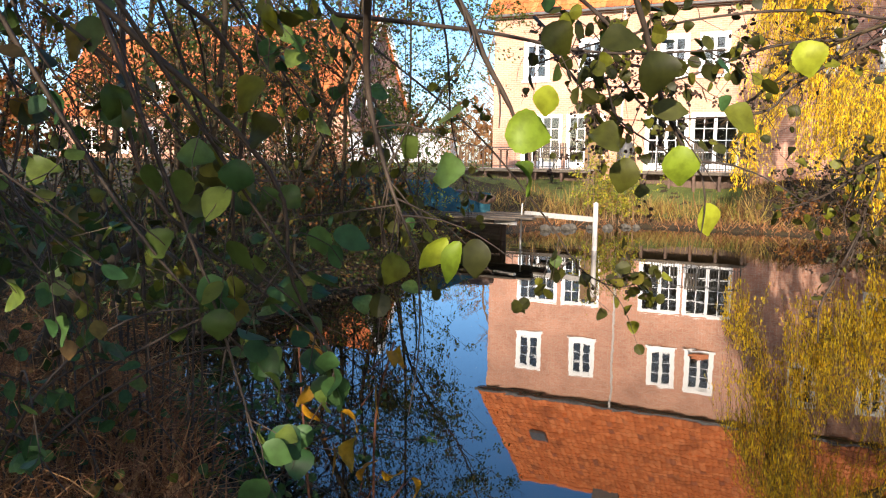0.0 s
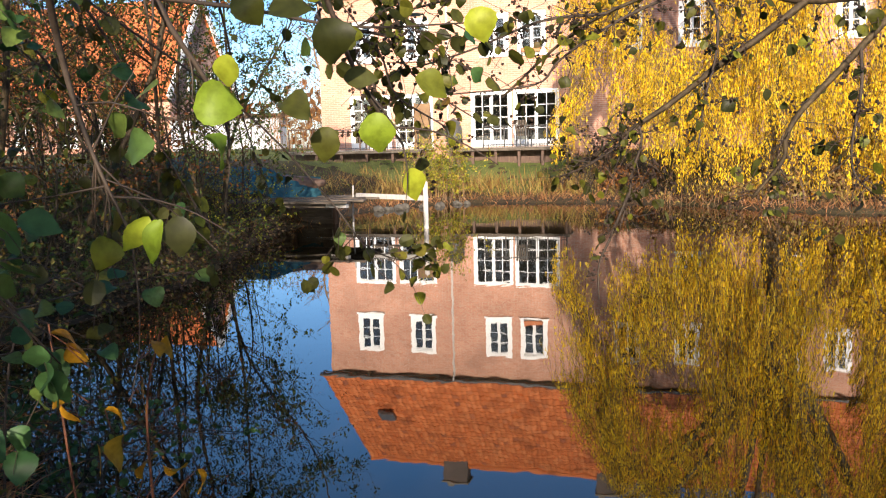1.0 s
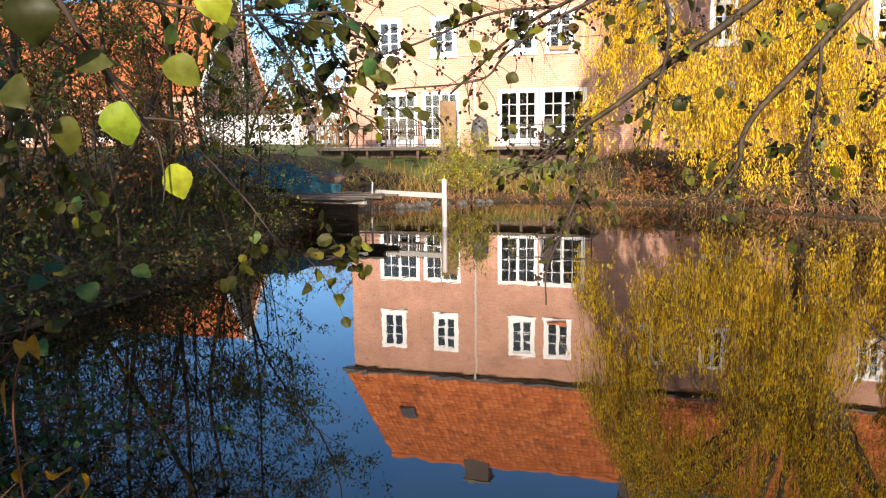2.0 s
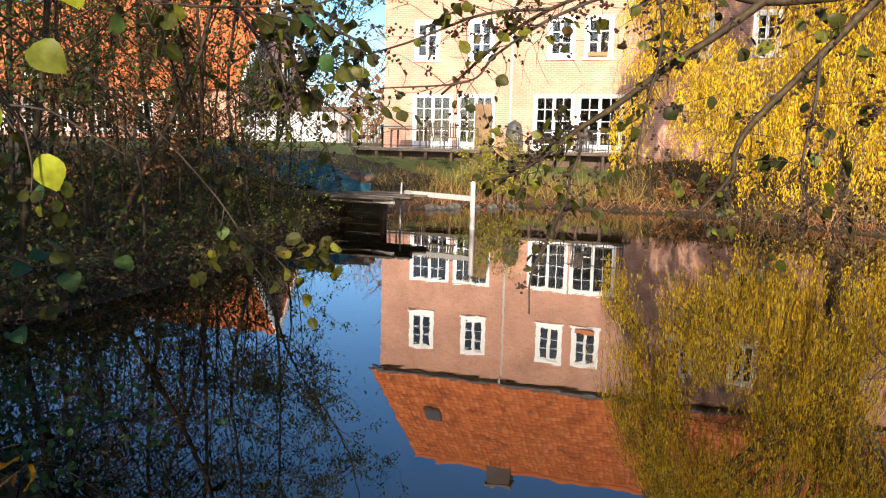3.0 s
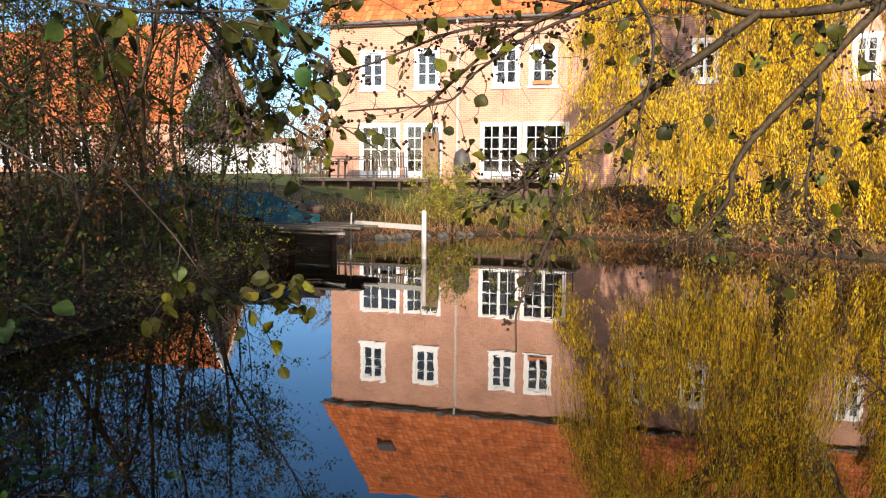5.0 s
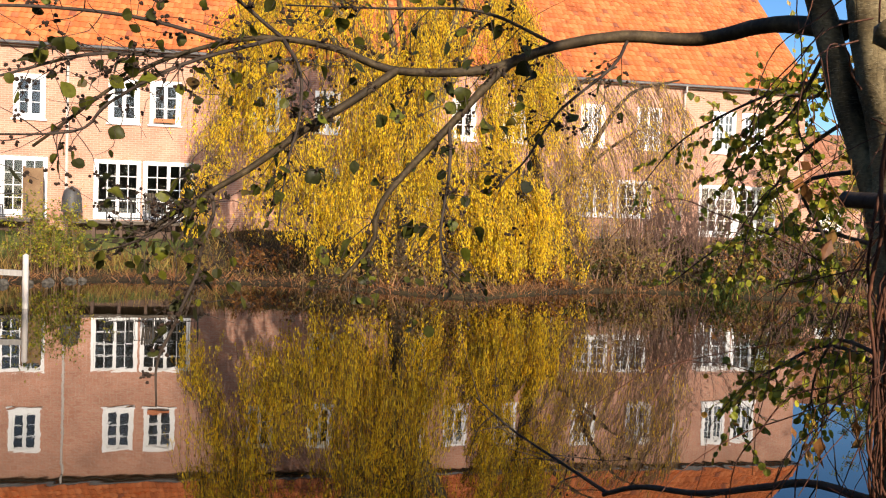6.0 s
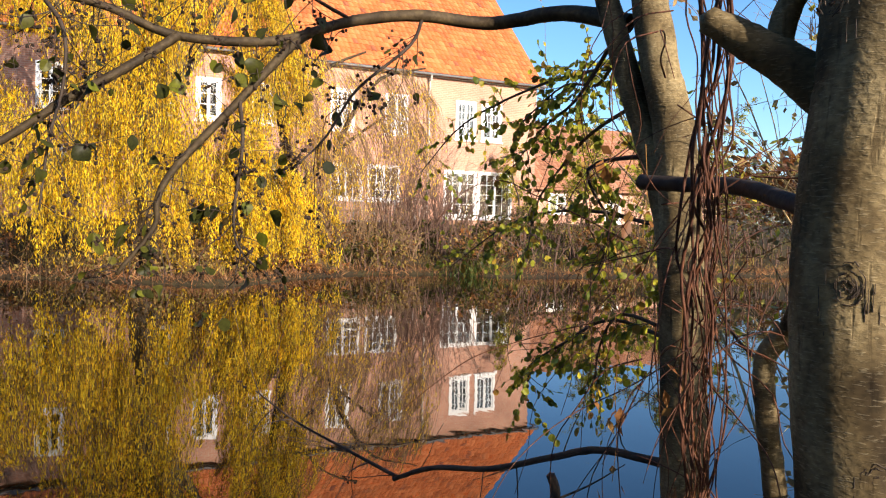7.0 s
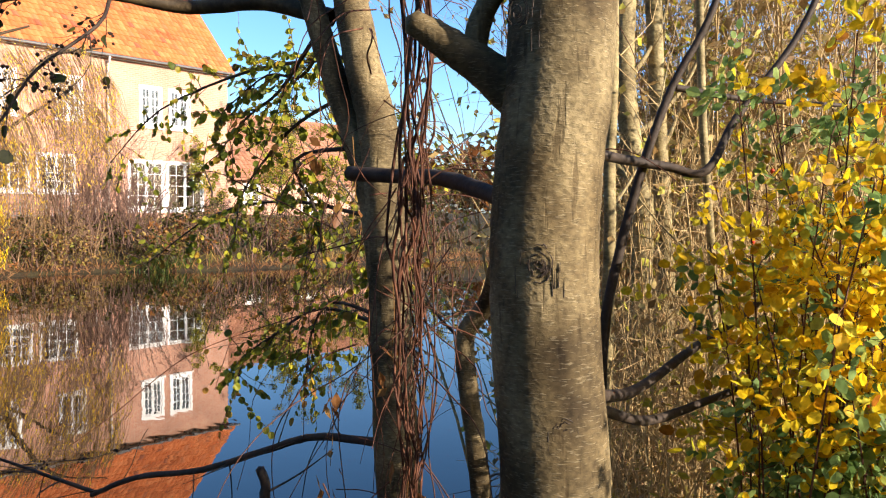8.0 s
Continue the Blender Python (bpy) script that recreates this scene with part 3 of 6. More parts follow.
def tiled_slope(house, x0, x1, eave, ridge, singles=0, w=0.24, l=0.34, clay="tile"):
    """A roof slope that faces -y, from eave (y, z) to ridge (y, z), under rows of pan tiles."""
    (y0, z0), (y1, z1) = eave, ridge
    run = math.hypot(y1 - y0, z1 - z0)
    cy, cz = (y1 - y0) / run, (z1 - z0) / run
    q = Quads()
    th = 0.12
    q.add([(x0, y0, z0 - th), (x1, y0, z0 - th), (x1, y1, z1 - th), (x0, y1, z1 - th), (x0, y0, z0), (x1, y0, z0), (x1, y1, z1), (x0, y1, z1)],
          [(0, 3, 2, 1), (4, 5, 6, 7), (0, 1, 5, 4), (1, 2, 6, 5), (2, 3, 7, 6), (3, 0, 4, 7)])
    roof = wpart("roof", q, clay, house)
    sv, sf = tile_shape(w, l)
    sv = np.array(sv)
    turn = np.column_stack([(1, 0, 0), (0, cy, cz), (0, -cz, cy)])
    rows, cols = int(run / l), int((x1 - x0) / w)
    rest, count, one = Quads(), 0, None
    for r in range(rows):
        for c in range(cols):
            p = np.array((x0 + c * w, y0 + cy * r * l, z0 + cz * r * l)) + turn @ np.array((0, 0, 0.004))
            tilt = np.random.uniform(-0.006, 0.006, 3)
            if count < singles:
                if one is None:
                    one = Quads().add(sv @ turn.T, sf).mesh("tile")
                    one.materials.append(M[clay])
                t = new("tile", one)
                t.parent = roof
                t.location = p + tilt
                count += 1
            else:
                rest.add(sv @ turn.T + p + tilt, sf)
    part("tile_field", rest, clay, roof, kind="stuff")
    return roof


def plain_slope(house, x0, x1, eave, ridge):
    (y0, z0), (y1, z1) = eave, ridge
    th = 0.12
    q = Quads().add([(x0, y0, z0 - th), (x1, y0, z0 - th), (x1, y1, z1 - th), (x0, y1, z1 - th), (x0, y0, z0), (x1, y0, z0), (x1, y1, z1), (x0, y1, z1)],
                    [(0, 3, 2, 1), (4, 5, 6, 7), (0, 1, 5, 4), (1, 2, 6, 5), (2, 3, 7, 6), (3, 0, 4, 7)])
    return wpart("roof", q, "tile", house)


def gable(x0, x1, y0, y1, base, eave, ridge):
    """An end wall with its peaked top."""
    ym = (y0 + y1) / 2
    q = Quads().box(x0, x1, y0, y1, base, eave)
    for a, b in ((y0, ym), (ym, y1)):
        za, zb = (eave + 0.01, ridge) if a == y0 else (ridge, eave + 0.01)
        q.add([(x0, a, eave), (x0, b, eave), (x0, b, zb), (x0, a, za), (x1, a, eave), (x1, b, eave), (x1, b, zb), (x1, a, za)],
              [(0, 1, 2, 3), (4, 7, 6, 5), (3, 2, 6, 7), (0, 3, 7, 4), (1, 5, 6, 2)])
    return q


FY, BASE, EAVE, RIDGE_Y, RIDGE = 31.0, 1.2, 7.93, 36.3, 13.85
house = thing("brick_house", (3.5, 36, BASE), "long two-storey orange brick house with white windows", "house")
doors = [(-12.55, -10.80), (-10.62, -9.03), (-7.45, -5.83), (-5.75, -3.97), (16.2, 17.85), (17.9, 19.7)]
lowers = [(10.95, 12.42), (12.62, 14.1)]
mids = [(0.40, 1.35), (3.95, 4.95), (7.3, 8.8)]
uppers = [(-12.53, -11.42), (-10.2, -9.13), (-7.0, -5.92), (-5.56, -4.47), (-1.87, -0.88), (0.4, 1.35), (4.02, 4.98), (5.7, 6.65), (7.75, 8.68)]
uppers_tall = [(10.97, 12.0), (13.35, 14.42), (16.71, 17.74), (18.01, 19.07)]
holes = [(a, b, 1.72, 3.88) for a, b in doors] + [(a, b, 2.45, 3.93) for a, b in lowers + mids] + [(a, b, 5.24, 6.82) for a, b in uppers] + [(a, b, 5.24, 6.93) for a, b in uppers_tall]
wpart("front_wall", pierced_wall(-13.85, 20.92, BASE, EAVE, FY, FY + 0.35, holes), "brick", house)
for g0, g1 in ((-13.85, -13.5), (20.57, 20.92)):
    wpart("end_wall", gable(g0, g1, FY + 0.352, 41.6, BASE, EAVE - 0.15, RIDGE - 0.3), "brick", house)
wpart("back_wall", Quads().box(-13.45, 20.55, 41.25, 41.6, BASE, EAVE - 0.2), "brick", house)
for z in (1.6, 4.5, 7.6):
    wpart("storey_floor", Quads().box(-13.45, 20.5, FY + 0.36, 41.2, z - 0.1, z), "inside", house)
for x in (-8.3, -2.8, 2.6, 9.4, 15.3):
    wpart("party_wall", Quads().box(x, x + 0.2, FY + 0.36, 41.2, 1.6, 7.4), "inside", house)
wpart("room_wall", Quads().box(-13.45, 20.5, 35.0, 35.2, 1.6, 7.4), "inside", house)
for a, b in doors:
    window(house, "french_door", a, b, 1.72, 3.88, FY, 2, 2, 4, sill=False, panel=0.1)
for a, b in lowers:
    window(house, "window", a, b, 2.45, 3.93, FY, 2, 2, 4)
for a, b in mids:
    window(house, "window", a, b, 2.45, 3.93, FY, 2, 1, 3)
for a, b in uppers:
    window(house, "window", a, b, 5.24, 6.82, FY, 2, 1, 3, surround=0.13)
for a, b in uppers_tall:
    window(house, "window", a, b, 5.24, 6.93, FY, 2, 2, 4, surround=0.11)
tiled_slope(house, -14.2, 21.25, (30.82, EAVE), (RIDGE_Y, RIDGE), singles=290)
plain = plain_slope(house, -14.2, 21.25, (42.0, EAVE), (RIDGE_Y, RIDGE - 0.02))
wpart("ridge_cap", Quads().tube([(-14.22, RIDGE_Y, RIDGE + 0.02), (3, RIDGE_Y, RIDGE + 0.03), (21.27, RIDGE_Y, RIDGE + 0.02)], 0.13, 0.13, 8, 30, 0.1), "tile", house)
wpart("gutter", Quads().tube([(-14.3, 30.76, EAVE - 0.04), (3, 30.76, EAVE - 0.06), (21.35, 30.76, EAVE - 0.04)], 0.06, 0.06, 8, 4), "zinc", house, "dark weathered zinc gutter")
wpart("fascia", Quads().box(-14.2, 21.25, 30.84, 30.98, EAVE - 0.16, EAVE - 0.13), "oldwood", house)
for x in (-8.37, 15.38):
    wpart("downpipe", Quads().tube([(x, 30.76, EAVE - 0.08), (x, 30.8, EAVE - 0.3), (x, 30.92, EAVE - 0.5), (x, 30.93, 5), (x, 30.93, 1.4)], 0.045, 0.045, 8, 4), "pipe", house, "pale metal downpipe")
for x0, x1 in ((-10.35, -9.15), (-2.9, -1.85)):
    ch = wpart("chimney", Quads().box(x0, x1, 36.0, 36.75, RIDGE - 0.6, RIDGE + 0.75), "sooty_brick", house)
    part("chimney_cap", Quads().box(x0 - 0.08, x1 + 0.08, 35.92, 36.83, RIDGE + 0.75, RIDGE + 0.85).box(x0 + 0.1, x0 + 0.4, 36.2, 36.5, RIDGE + 0.85, RIDGE + 1.1), "stone", ch)
skylight = wpart("roof_hatch", Quads().add(*(lambda t: ([(x, y, z) for x, y, z in t], [(0, 1, 2, 3), (4, 7, 6, 5), (0, 4, 5, 1), (1, 5, 6, 2), (2, 6, 7, 3), (3, 7, 4, 0)]))(
    [(x, y - 0.1 * u, z + 0.1 * u) for u in (0.3, 1.2) for x, y, z in ((-12.35, 32.55, 9.93), (-11.65, 32.55, 9.93), (-11.65, 33.05, 10.45), (-12.35, 33.05, 10.45))])), "zinc", house)
wpart("awning", Quads().add([(7.1, 31, 4.15), (9.0, 31, 4.15), (9.0, 30.2, 3.95), (7.1, 30.2, 3.95), (7.1, 31, 4.07), (9.0, 31, 4.07), (9.0, 30.2, 3.87), (7.1, 30.2, 3.87)],
                            [(0, 3, 2, 1), (4, 5, 6, 7), (3, 7, 6, 2), (0, 4, 7, 3), (1, 2, 6, 5)]), "darkwood", house, "dark door canopy")
box = wpart("flower_box", Quads().box(-5.4, -4.65, 30.8, 30.93, 5.3, 5.44), "terracotta", house)

# Terrace decks with their rails
def deck(x0, x1, y0, z, label):
    d = thing("deck", ((x0 + x1) / 2, y0, z), label, "deck")
    for n in range(int((FY - 0.02 - y0) / 0.145)):
        wpart("plank", Quads().box(x0, x1, y0 + n * 0.145, y0 + n * 0.145 + 0.138, z - 0.03, z), "greywood", d)
    wpart("edge_board", Quads().box(x0 - 0.02, x1 + 0.02, y0 - 0.035, y0 - 0.005, z - 0.12, z - 0.005), "oldwood", d)
    # Dark sheet set back under the planks, standing in for the shadowed void
    wpart("skirt_board", Quads().box(x0, x1, y0 + 0.55, y0 + 0.58, z - 0.85, z - 0.035), "darkwood", d)
    for x in np.linspace(x0 + 0.1, x1 - 0.1, 6):
        wpart("post", Quads().box(x - 0.05, x + 0.05, y0 + 0.05, y0 + 0.15, z - 0.8, z - 0.031), "darkwood", d)
    return d


def railing(name, x0, x1, y, z, h, gap, material, label, y_end=None, group=""):
    r = thing(name, ((x0 + x1) / 2, y, z), label, "railing", group)
    wpart("top_rail", Quads().bar((x0, y, z + h), (x1, y, z + h), 0.05, 0.04), material, r)
    wpart("bottom_rail", Quads().bar((x0, y, z + 0.09), (x1, y, z + 0.09), 0.03, 0.03), material, r)
    n = max(2, round((x1 - x0) / gap))
    for c in range(n + 1):
        x = x0 + (x1 - x0) * c / n
        big = c in (0, n) or c % 8 == 0
        wpart("post" if big else "baluster", Quads().bar((x, y, z), (x, y, z + h - 0.02), 0.045 if big else 0.016, 0.045 if big else 0.016), material, r)
    return r


DZ = 1.68
deck(-14.3, -8.9, 28.7, DZ, "silvery wooden terrace deck on dark posts")
deck(-8.0, -3.4, 29.2, DZ, "pale wooden terrace deck under French doors")
railing("railing", -14.3, -12.9, 28.75, DZ, 0.85, 0.13, "darkwood", "brown-stained balustrade at the end of a terrace")
railing("railing", -12.9, -9.0, 28.75, DZ, 0.8, 1.1, "metal", "thin dark metal rail along a terrace")
railing("railing", -6.6, -3.5, 29.25, DZ, 0.78, 0.1, "metal", "slim dark metal railing before French doors")
railing("railing", 10.6, 14.6, 29.6, 1.5, 1.05, 0.11, "greywood", "weathered grey picket balustrade before a window")


def table(x, y, z):
    t = thing("garden_table", (x, y, z), "dark wooden garden table on a terrace", "table")
    wpart("tabletop", Quads().box(x - 0.7, x + 0.7, y - 0.4, y + 0.4, z + 0.71, z + 0.75), "darkwood", t)
    for sx in (-0.62, 0.62):
        for sy in (-0.33, 0.33):
            wpart("leg", Quads().bar((x + sx, y + sy, z), (x + sx * 0.96, y + sy, z + 0.71), 0.06, 0.06), "darkwood", t)


def chair(x, y, z):
    c = thing("garden_chair", (x, y, z), "dark grey high-backed garden chair on a terrace", "chair", "terrace chairs")
    wpart("seat", Quads().box(x - 0.25, x + 0.25, y - 0.24, y + 0.24, z + 0.41, z + 0.45), "oldwood", c)
    for sx in (-0.23, 0.23):
        for sy in (-0.21, 0.21):
            wpart("leg", Quads().bar((x + sx, y + sy, z), (x + sx, y + sy, z + 0.41), 0.035, 0.035), "metal", c)
    for n in range(5):
        u = x - 0.2 + n * 0.1
        wpart("slat", Quads().bar((u, y - 0.24, z + 0.45), (u, y - 0.36, z + 1.0), 0.07, 0.018), "oldwood", c)
    return c


table(-12.1, 29.5, DZ)
c0 = chair(-10.95, 29.6, DZ)
copy_thing(c0, pose(-10.35, 29.7, DZ, 0, 0, 8))
copy_thing(c0, pose(-5.2, 30.1, DZ, 0, 0, -12))
copy_thing(c0, pose(17.4, 30.0, 1.5, 0, 0, 15))
copy_thing(c0, pose(18.6, 30.1, 1.5, 0, 0, -20))

grill = thing("covered_grill", (-7.9, 29.9, DZ), "grey covered garden grill on a terrace", "grill")
wpart("cover", Quads().tube([(-7.9, 29.9, DZ + 0.25), (-7.9, 29.9, DZ + 0.6), (-7.9, 29.9, DZ + 0.95), (-7.9, 29.9, DZ + 1.08)], 0.34, 0.16, 12, 3, 0.04, 2.5), "metal", grill, smooth=True)
for sx in (-0.2, 0.2):
    wpart("leg", Quads().bar((-7.9 + sx, 29.9, DZ), (-7.9 + sx, 29.9, DZ + 0.3), 0.04, 0.04), "metal", grill)
solid("wooden_screen", Quads().box(-9.5, -8.95, 30.1, 30.14, DZ, DZ + 1.75).box(-9.56, -9.5, 30.08, 30.16, DZ, DZ + 1.8).box(-8.95, -8.9, 30.08, 30.16, DZ, DZ + 1.8), "haze_twig", "light brown wooden privacy screen beside a French door", "screen")
solid("white_box", Quads().box(9.55, 9.95, 30.0, 30.4, 1.4, 1.75).box(9.5, 10.0, 29.95, 30.45, 1.75, 1.8), "white", "small white lidded box standing by a house wall", "box")

# The house on the far bank beyond the thicket
lh = thing("steep_roofed_house", (-44, 50, 1.7), "brick house with a steep orange tiled roof", "house")
lwins = [(-36.2 - 3.4 * n, -34.6 - 3.4 * n) for n in range(7)]
wpart("front_wall", pierced_wall(-60, -30.8, 1.5, 5.3, 45.8, 46.1, [(a, b, 2.2, 4.2) for a, b in lwins]), "brick", lh)
wpart("end_wall", gable(-31.1, -30.8, 46.102, 53.8, 1.5, 5.3, 11.9), "brick_shaded", lh)
wpart("back_wall", Quads().box(-60, -31.12, 53.5, 53.8, 1.5, 5.3), "brick_shaded", lh)
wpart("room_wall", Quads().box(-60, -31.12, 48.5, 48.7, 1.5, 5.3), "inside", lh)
for a, b in lwins:
    window(lh, "window", a, b, 2.2, 4.2, 45.8, 2, 1, 3, surround=0.16)
plain_slope(lh, -60.4, -30.6, (45.4, 5.25), (49.8, 12.2))
plain_slope(lh, -60.4, -30.6, (54.2, 5.25), (49.8, 12.18))
wpart("verge_board", Quads().bar((-30.5, 45.3, 5.2), (-30.5, 49.8, 12.25), 0.1, 0.42), "white", lh, "white verge board")
wpart("verge_board", Quads().bar((-30.5, 54.3, 5.2), (-30.5, 49.8, 12.25), 0.1, 0.42), "white", lh, "white verge board")
gw = wpart("gable_window", Quads().box(-30.82, -30.72, 50.9, 51.9, 5.6, 7.3), "white", lh)
part("pane", Quads().box(-30.715, -30.71, 51.0, 51.36, 5.7, 7.2).box(-30.715, -30.71, 51.44, 51.8, 5.7, 7.2), "glass", gw)
gw = wpart("gable_window", Quads().box(-30.82, -30.72, 48.0, 49.0, 5.6, 7.3), "white", lh)
part("pane", Quads().box(-30.715, -30.71, 48.1, 48.46, 5.7, 7.2).box(-30.715, -30.71, 48.54, 48.9, 5.7, 7.2), "glass", gw)
for x in (-48.7, -56):
    dm = wpart("dormer", Quads().box(x - 0.9, x + 0.9, 45.75, 48.3, 5.9, 7.7), "white", lh)
    part("dormer_roof", Quads().bar((x - 0.5, 45.5, 7.95), (x - 0.5, 49, 7.95), 1.3, 0.2).bar((x + 0.5, 45.5, 7.95), (x + 0.5, 49, 7.95), 1.3, 0.2), "tile", dm)
    part("pane", Quads().box(x - 0.6, x - 0.05, 45.72, 45.735, 6.2, 7.4).box(x + 0.05, x + 0.6, 45.72, 45.735, 6.2, 7.4), "glass", dm)

shed = thing("white_shed", (-26.5, 47, 1.8), "low white boarded shed with double doors", "shed")
SY = 45.0
for n in range(46):
    wpart("board", Quads().box(-30.3 + n * 0.165, -30.3 + n * 0.165 + 0.155, SY, SY + 0.03, 1.7, 3.75), "shed", shed)
wpart("body", Quads().box(-30.3, -22.72, SY + 0.035, SY + 0.9, 1.7, 3.75), "shed", shed)
wpart("roof", Quads().box(-30.6, -22.4, SY - 0.25, SY + 1.0, 3.76, 3.98), "darkwood", shed, "flat brown roof edge")
for x in (-24.9, -23.85, -22.75):
    wpart("door_post", Quads().box(x - 0.06, x + 0.06, SY - 0.05, SY - 0.003, 1.7, 3.72), "shed", shed)
for z in (2.0, 3.4):
    wpart("door_rail", Quads().box(-24.84, -22.81, SY - 0.045, SY - 0.004, z - 0.06, z + 0.06), "shed", shed)

sh = thing("low_house", (31, 40, 1.6), "low brick house with an orange tiled roof", "house")
wpart("front_wall", pierced_wall(24, 39, 1.4, 3.7, 37, 37.3, [(26, 27.2, 2.2, 3.3), (30, 31.2, 1.7, 3.4)]), "brick", sh)
for g0 in (24, 38.7):
    wpart("end_wall", gable(g0, g0 + 0.3, 37.302, 44, 1.4, 3.6, 7.3), "brick", sh)
window(sh, "window", 26, 27.2, 2.2, 3.3, 37, 2, 1, 2)
window(sh, "window", 30, 31.2, 1.7, 3.4, 37, 2, 1, 3)
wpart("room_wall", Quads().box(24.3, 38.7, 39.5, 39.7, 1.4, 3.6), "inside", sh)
tiled_slope(sh, 23.6, 39.4, (36.6, 3.6), (40.65, 7.6), l=0.36, w=0.3, clay="tile_dull")
plain_slope(sh, 23.6, 39.4, (44.7, 3.6), (40.65, 7.58))

# ---- jetty, boat and posts ----
jetty = thing("jetty", (-7.9, 16.6, 0.6), "small weathered plank landing stage over dark posts", "jetty")
for n in range(9):
    a = 0.24 * n
    wpart("plank", Quads().box(-9.9 + 0.08 * (n % 3), -6.75 + 0.1 * ((n * 7) % 4), 15.75 + a, 15.75 + a + 0.22, 0.62 + 0.012 * ((n * 5) % 3), 0.665 + 0.012 * ((n * 5) % 3)), "oldwood", jetty)
for x, y in ((-7.75, 17.5), (-8.9, 17.6)):
    wpart("post", Quads().tube([(x, y, -0.7), (x, y, 0.0), (x + 0.01, y, 0.6)], 0.08, 0.075, 10, 3, 0.05), "darkwood", jetty, smooth=True)
wpart("joist", Quads().bar((-8.35, 15.9, 0.575), (-7.35, 16.0, 0.56), 0.09, 0.08), "oldwood", jetty)
wpart("joist", Quads().bar((-7.5, 16.1, 0.565), (-6.78, 15.86, 0.565), 0.09, 0.08), "greywood", jetty, "pale sawn timber under the planks")
wpart("joist", Quads().bar((-9.8, 17.2, 0.57), (-6.9, 17.2, 0.57), 0.1, 0.09), "oldwood", jetty)
for n in range(4):
    wpart("retaining_board", Quads().box(-10.2, -7.9 + 0.03 * (n % 2), 17.62, 17.66, -0.3 + 0.225 * n, -0.083 + 0.225 * n), "oldwood", jetty)
solid("stake", Quads().tube([(-7.05, 16.9, -0.6), (-7.06, 16.9, 0.3), (-7.04, 16.91, 0.95)], 0.022, 0.018, 8, 3, 0.08), "greywood", "thin grey stake standing in the water beside a jetty", "stake", smooth=True)
RS = np.random.RandomState(31)
for n in range(18):
    x, y = -8.1 + RS.uniform(0, 2.2), 0
    y = 20.9 + 1.35 * (x + 8.1) + RS.uniform(-0.3, 0.35)
    r = RS.uniform(0.07, 0.16)
    c = np.array((x, y, max(0.0, float(ground_z(x, y))) + r * 0.3))
    rock = Quads().tube([c + np.array((-r, 0, -0.02)), c + np.array((-r * 0.7, 0.02, 0)), c + np.array((0, 0, 0.03)), c + np.array((r * 0.7, 0, 0)), c + np.array((r, 0, -0.03))], r * 0.7, r * 0.7, 7, 1, 0.16)
    v = rock.v[-1]
    ring = v[:35].reshape(5, 7, 3)
    for k, g in enumerate((0.35, 0.85, 1.0, 0.8, 0.3)):
        ring[k] = ring[k].mean(0) + (ring[k] - ring[k].mean(0)) * g
    v[:35] = ring.reshape(-1, 3)
    solid("stone", rock, "rubble", "rough grey-brown stone at the foot of the bank", "stone", "stones on the bank")
beam = solid("mooring_beam", Quads().bar((-7.1, 17.3, 0.7), (-5.2, 16.68, 0.67), 0.1, 0.11), "greywood", "pale horizontal timber between a jetty and a post", "beam")
solid("mooring_post", Quads().tube([(-5.22, 16.62, -0.7), (-5.22, 16.62, 0.2), (-5.22, 16.62, 1.03)], 0.058, 0.055, 12, 4, 0.05), "pipe", "white-painted wooden post standing in the pond", "post", smooth=True)

boat = thing("covered_boat", (-9.6, 17.6, 0.75), "small boat ashore under a teal tarpaulin", "boat")
xs, hs = np.linspace(-12.6, -8.1, 24), np.linspace(-1, 1, 13)
prof = []
for a, x in enumerate(xs):
    s = a / 23
    half = 0.75 * min(1, 3.2 * (1 - s) ** 0.8) * (0.75 + 0.25 * min(1, s * 5))
    top = 1.66 - 0.58 * max(0, (s - 0.22) / 0.78) ** 0.85 - 0.25 * max(0, 0.22 - s) + 0.05 * math.sin(x * 3.1)
    for u in hs:
        prof.append((x, 17.5 + half * u, top - 0.55 * abs(u) ** 2.2 - 0.05 * math.sin(9 * u + x * 4) - 0.035 * math.sin(23 * u - x * 9)))
i, j = np.meshgrid(np.arange(23), np.arange(12), indexing="ij")
wpart("tarpaulin", Quads().add(prof, np.stack([i * 13 + j, (i + 1) * 13 + j, (i + 1) * 13 + j + 1, i * 13 + j + 1], -1)), "netting", boat, "teal tarpaulin", smooth=True)
wpart("hull", Quads().tube([(-12.4, 17.5, 0.97), (-10.8, 17.5, 0.95), (-9.0, 17.5, 0.93), (-8.0, 17.5, 1.0)], 0.38, 0.08, 12, 5, 0.0, 2.5), "darkwood", boat, smooth=True)

# ---- plants ----
R = np.random.RandomState(7)


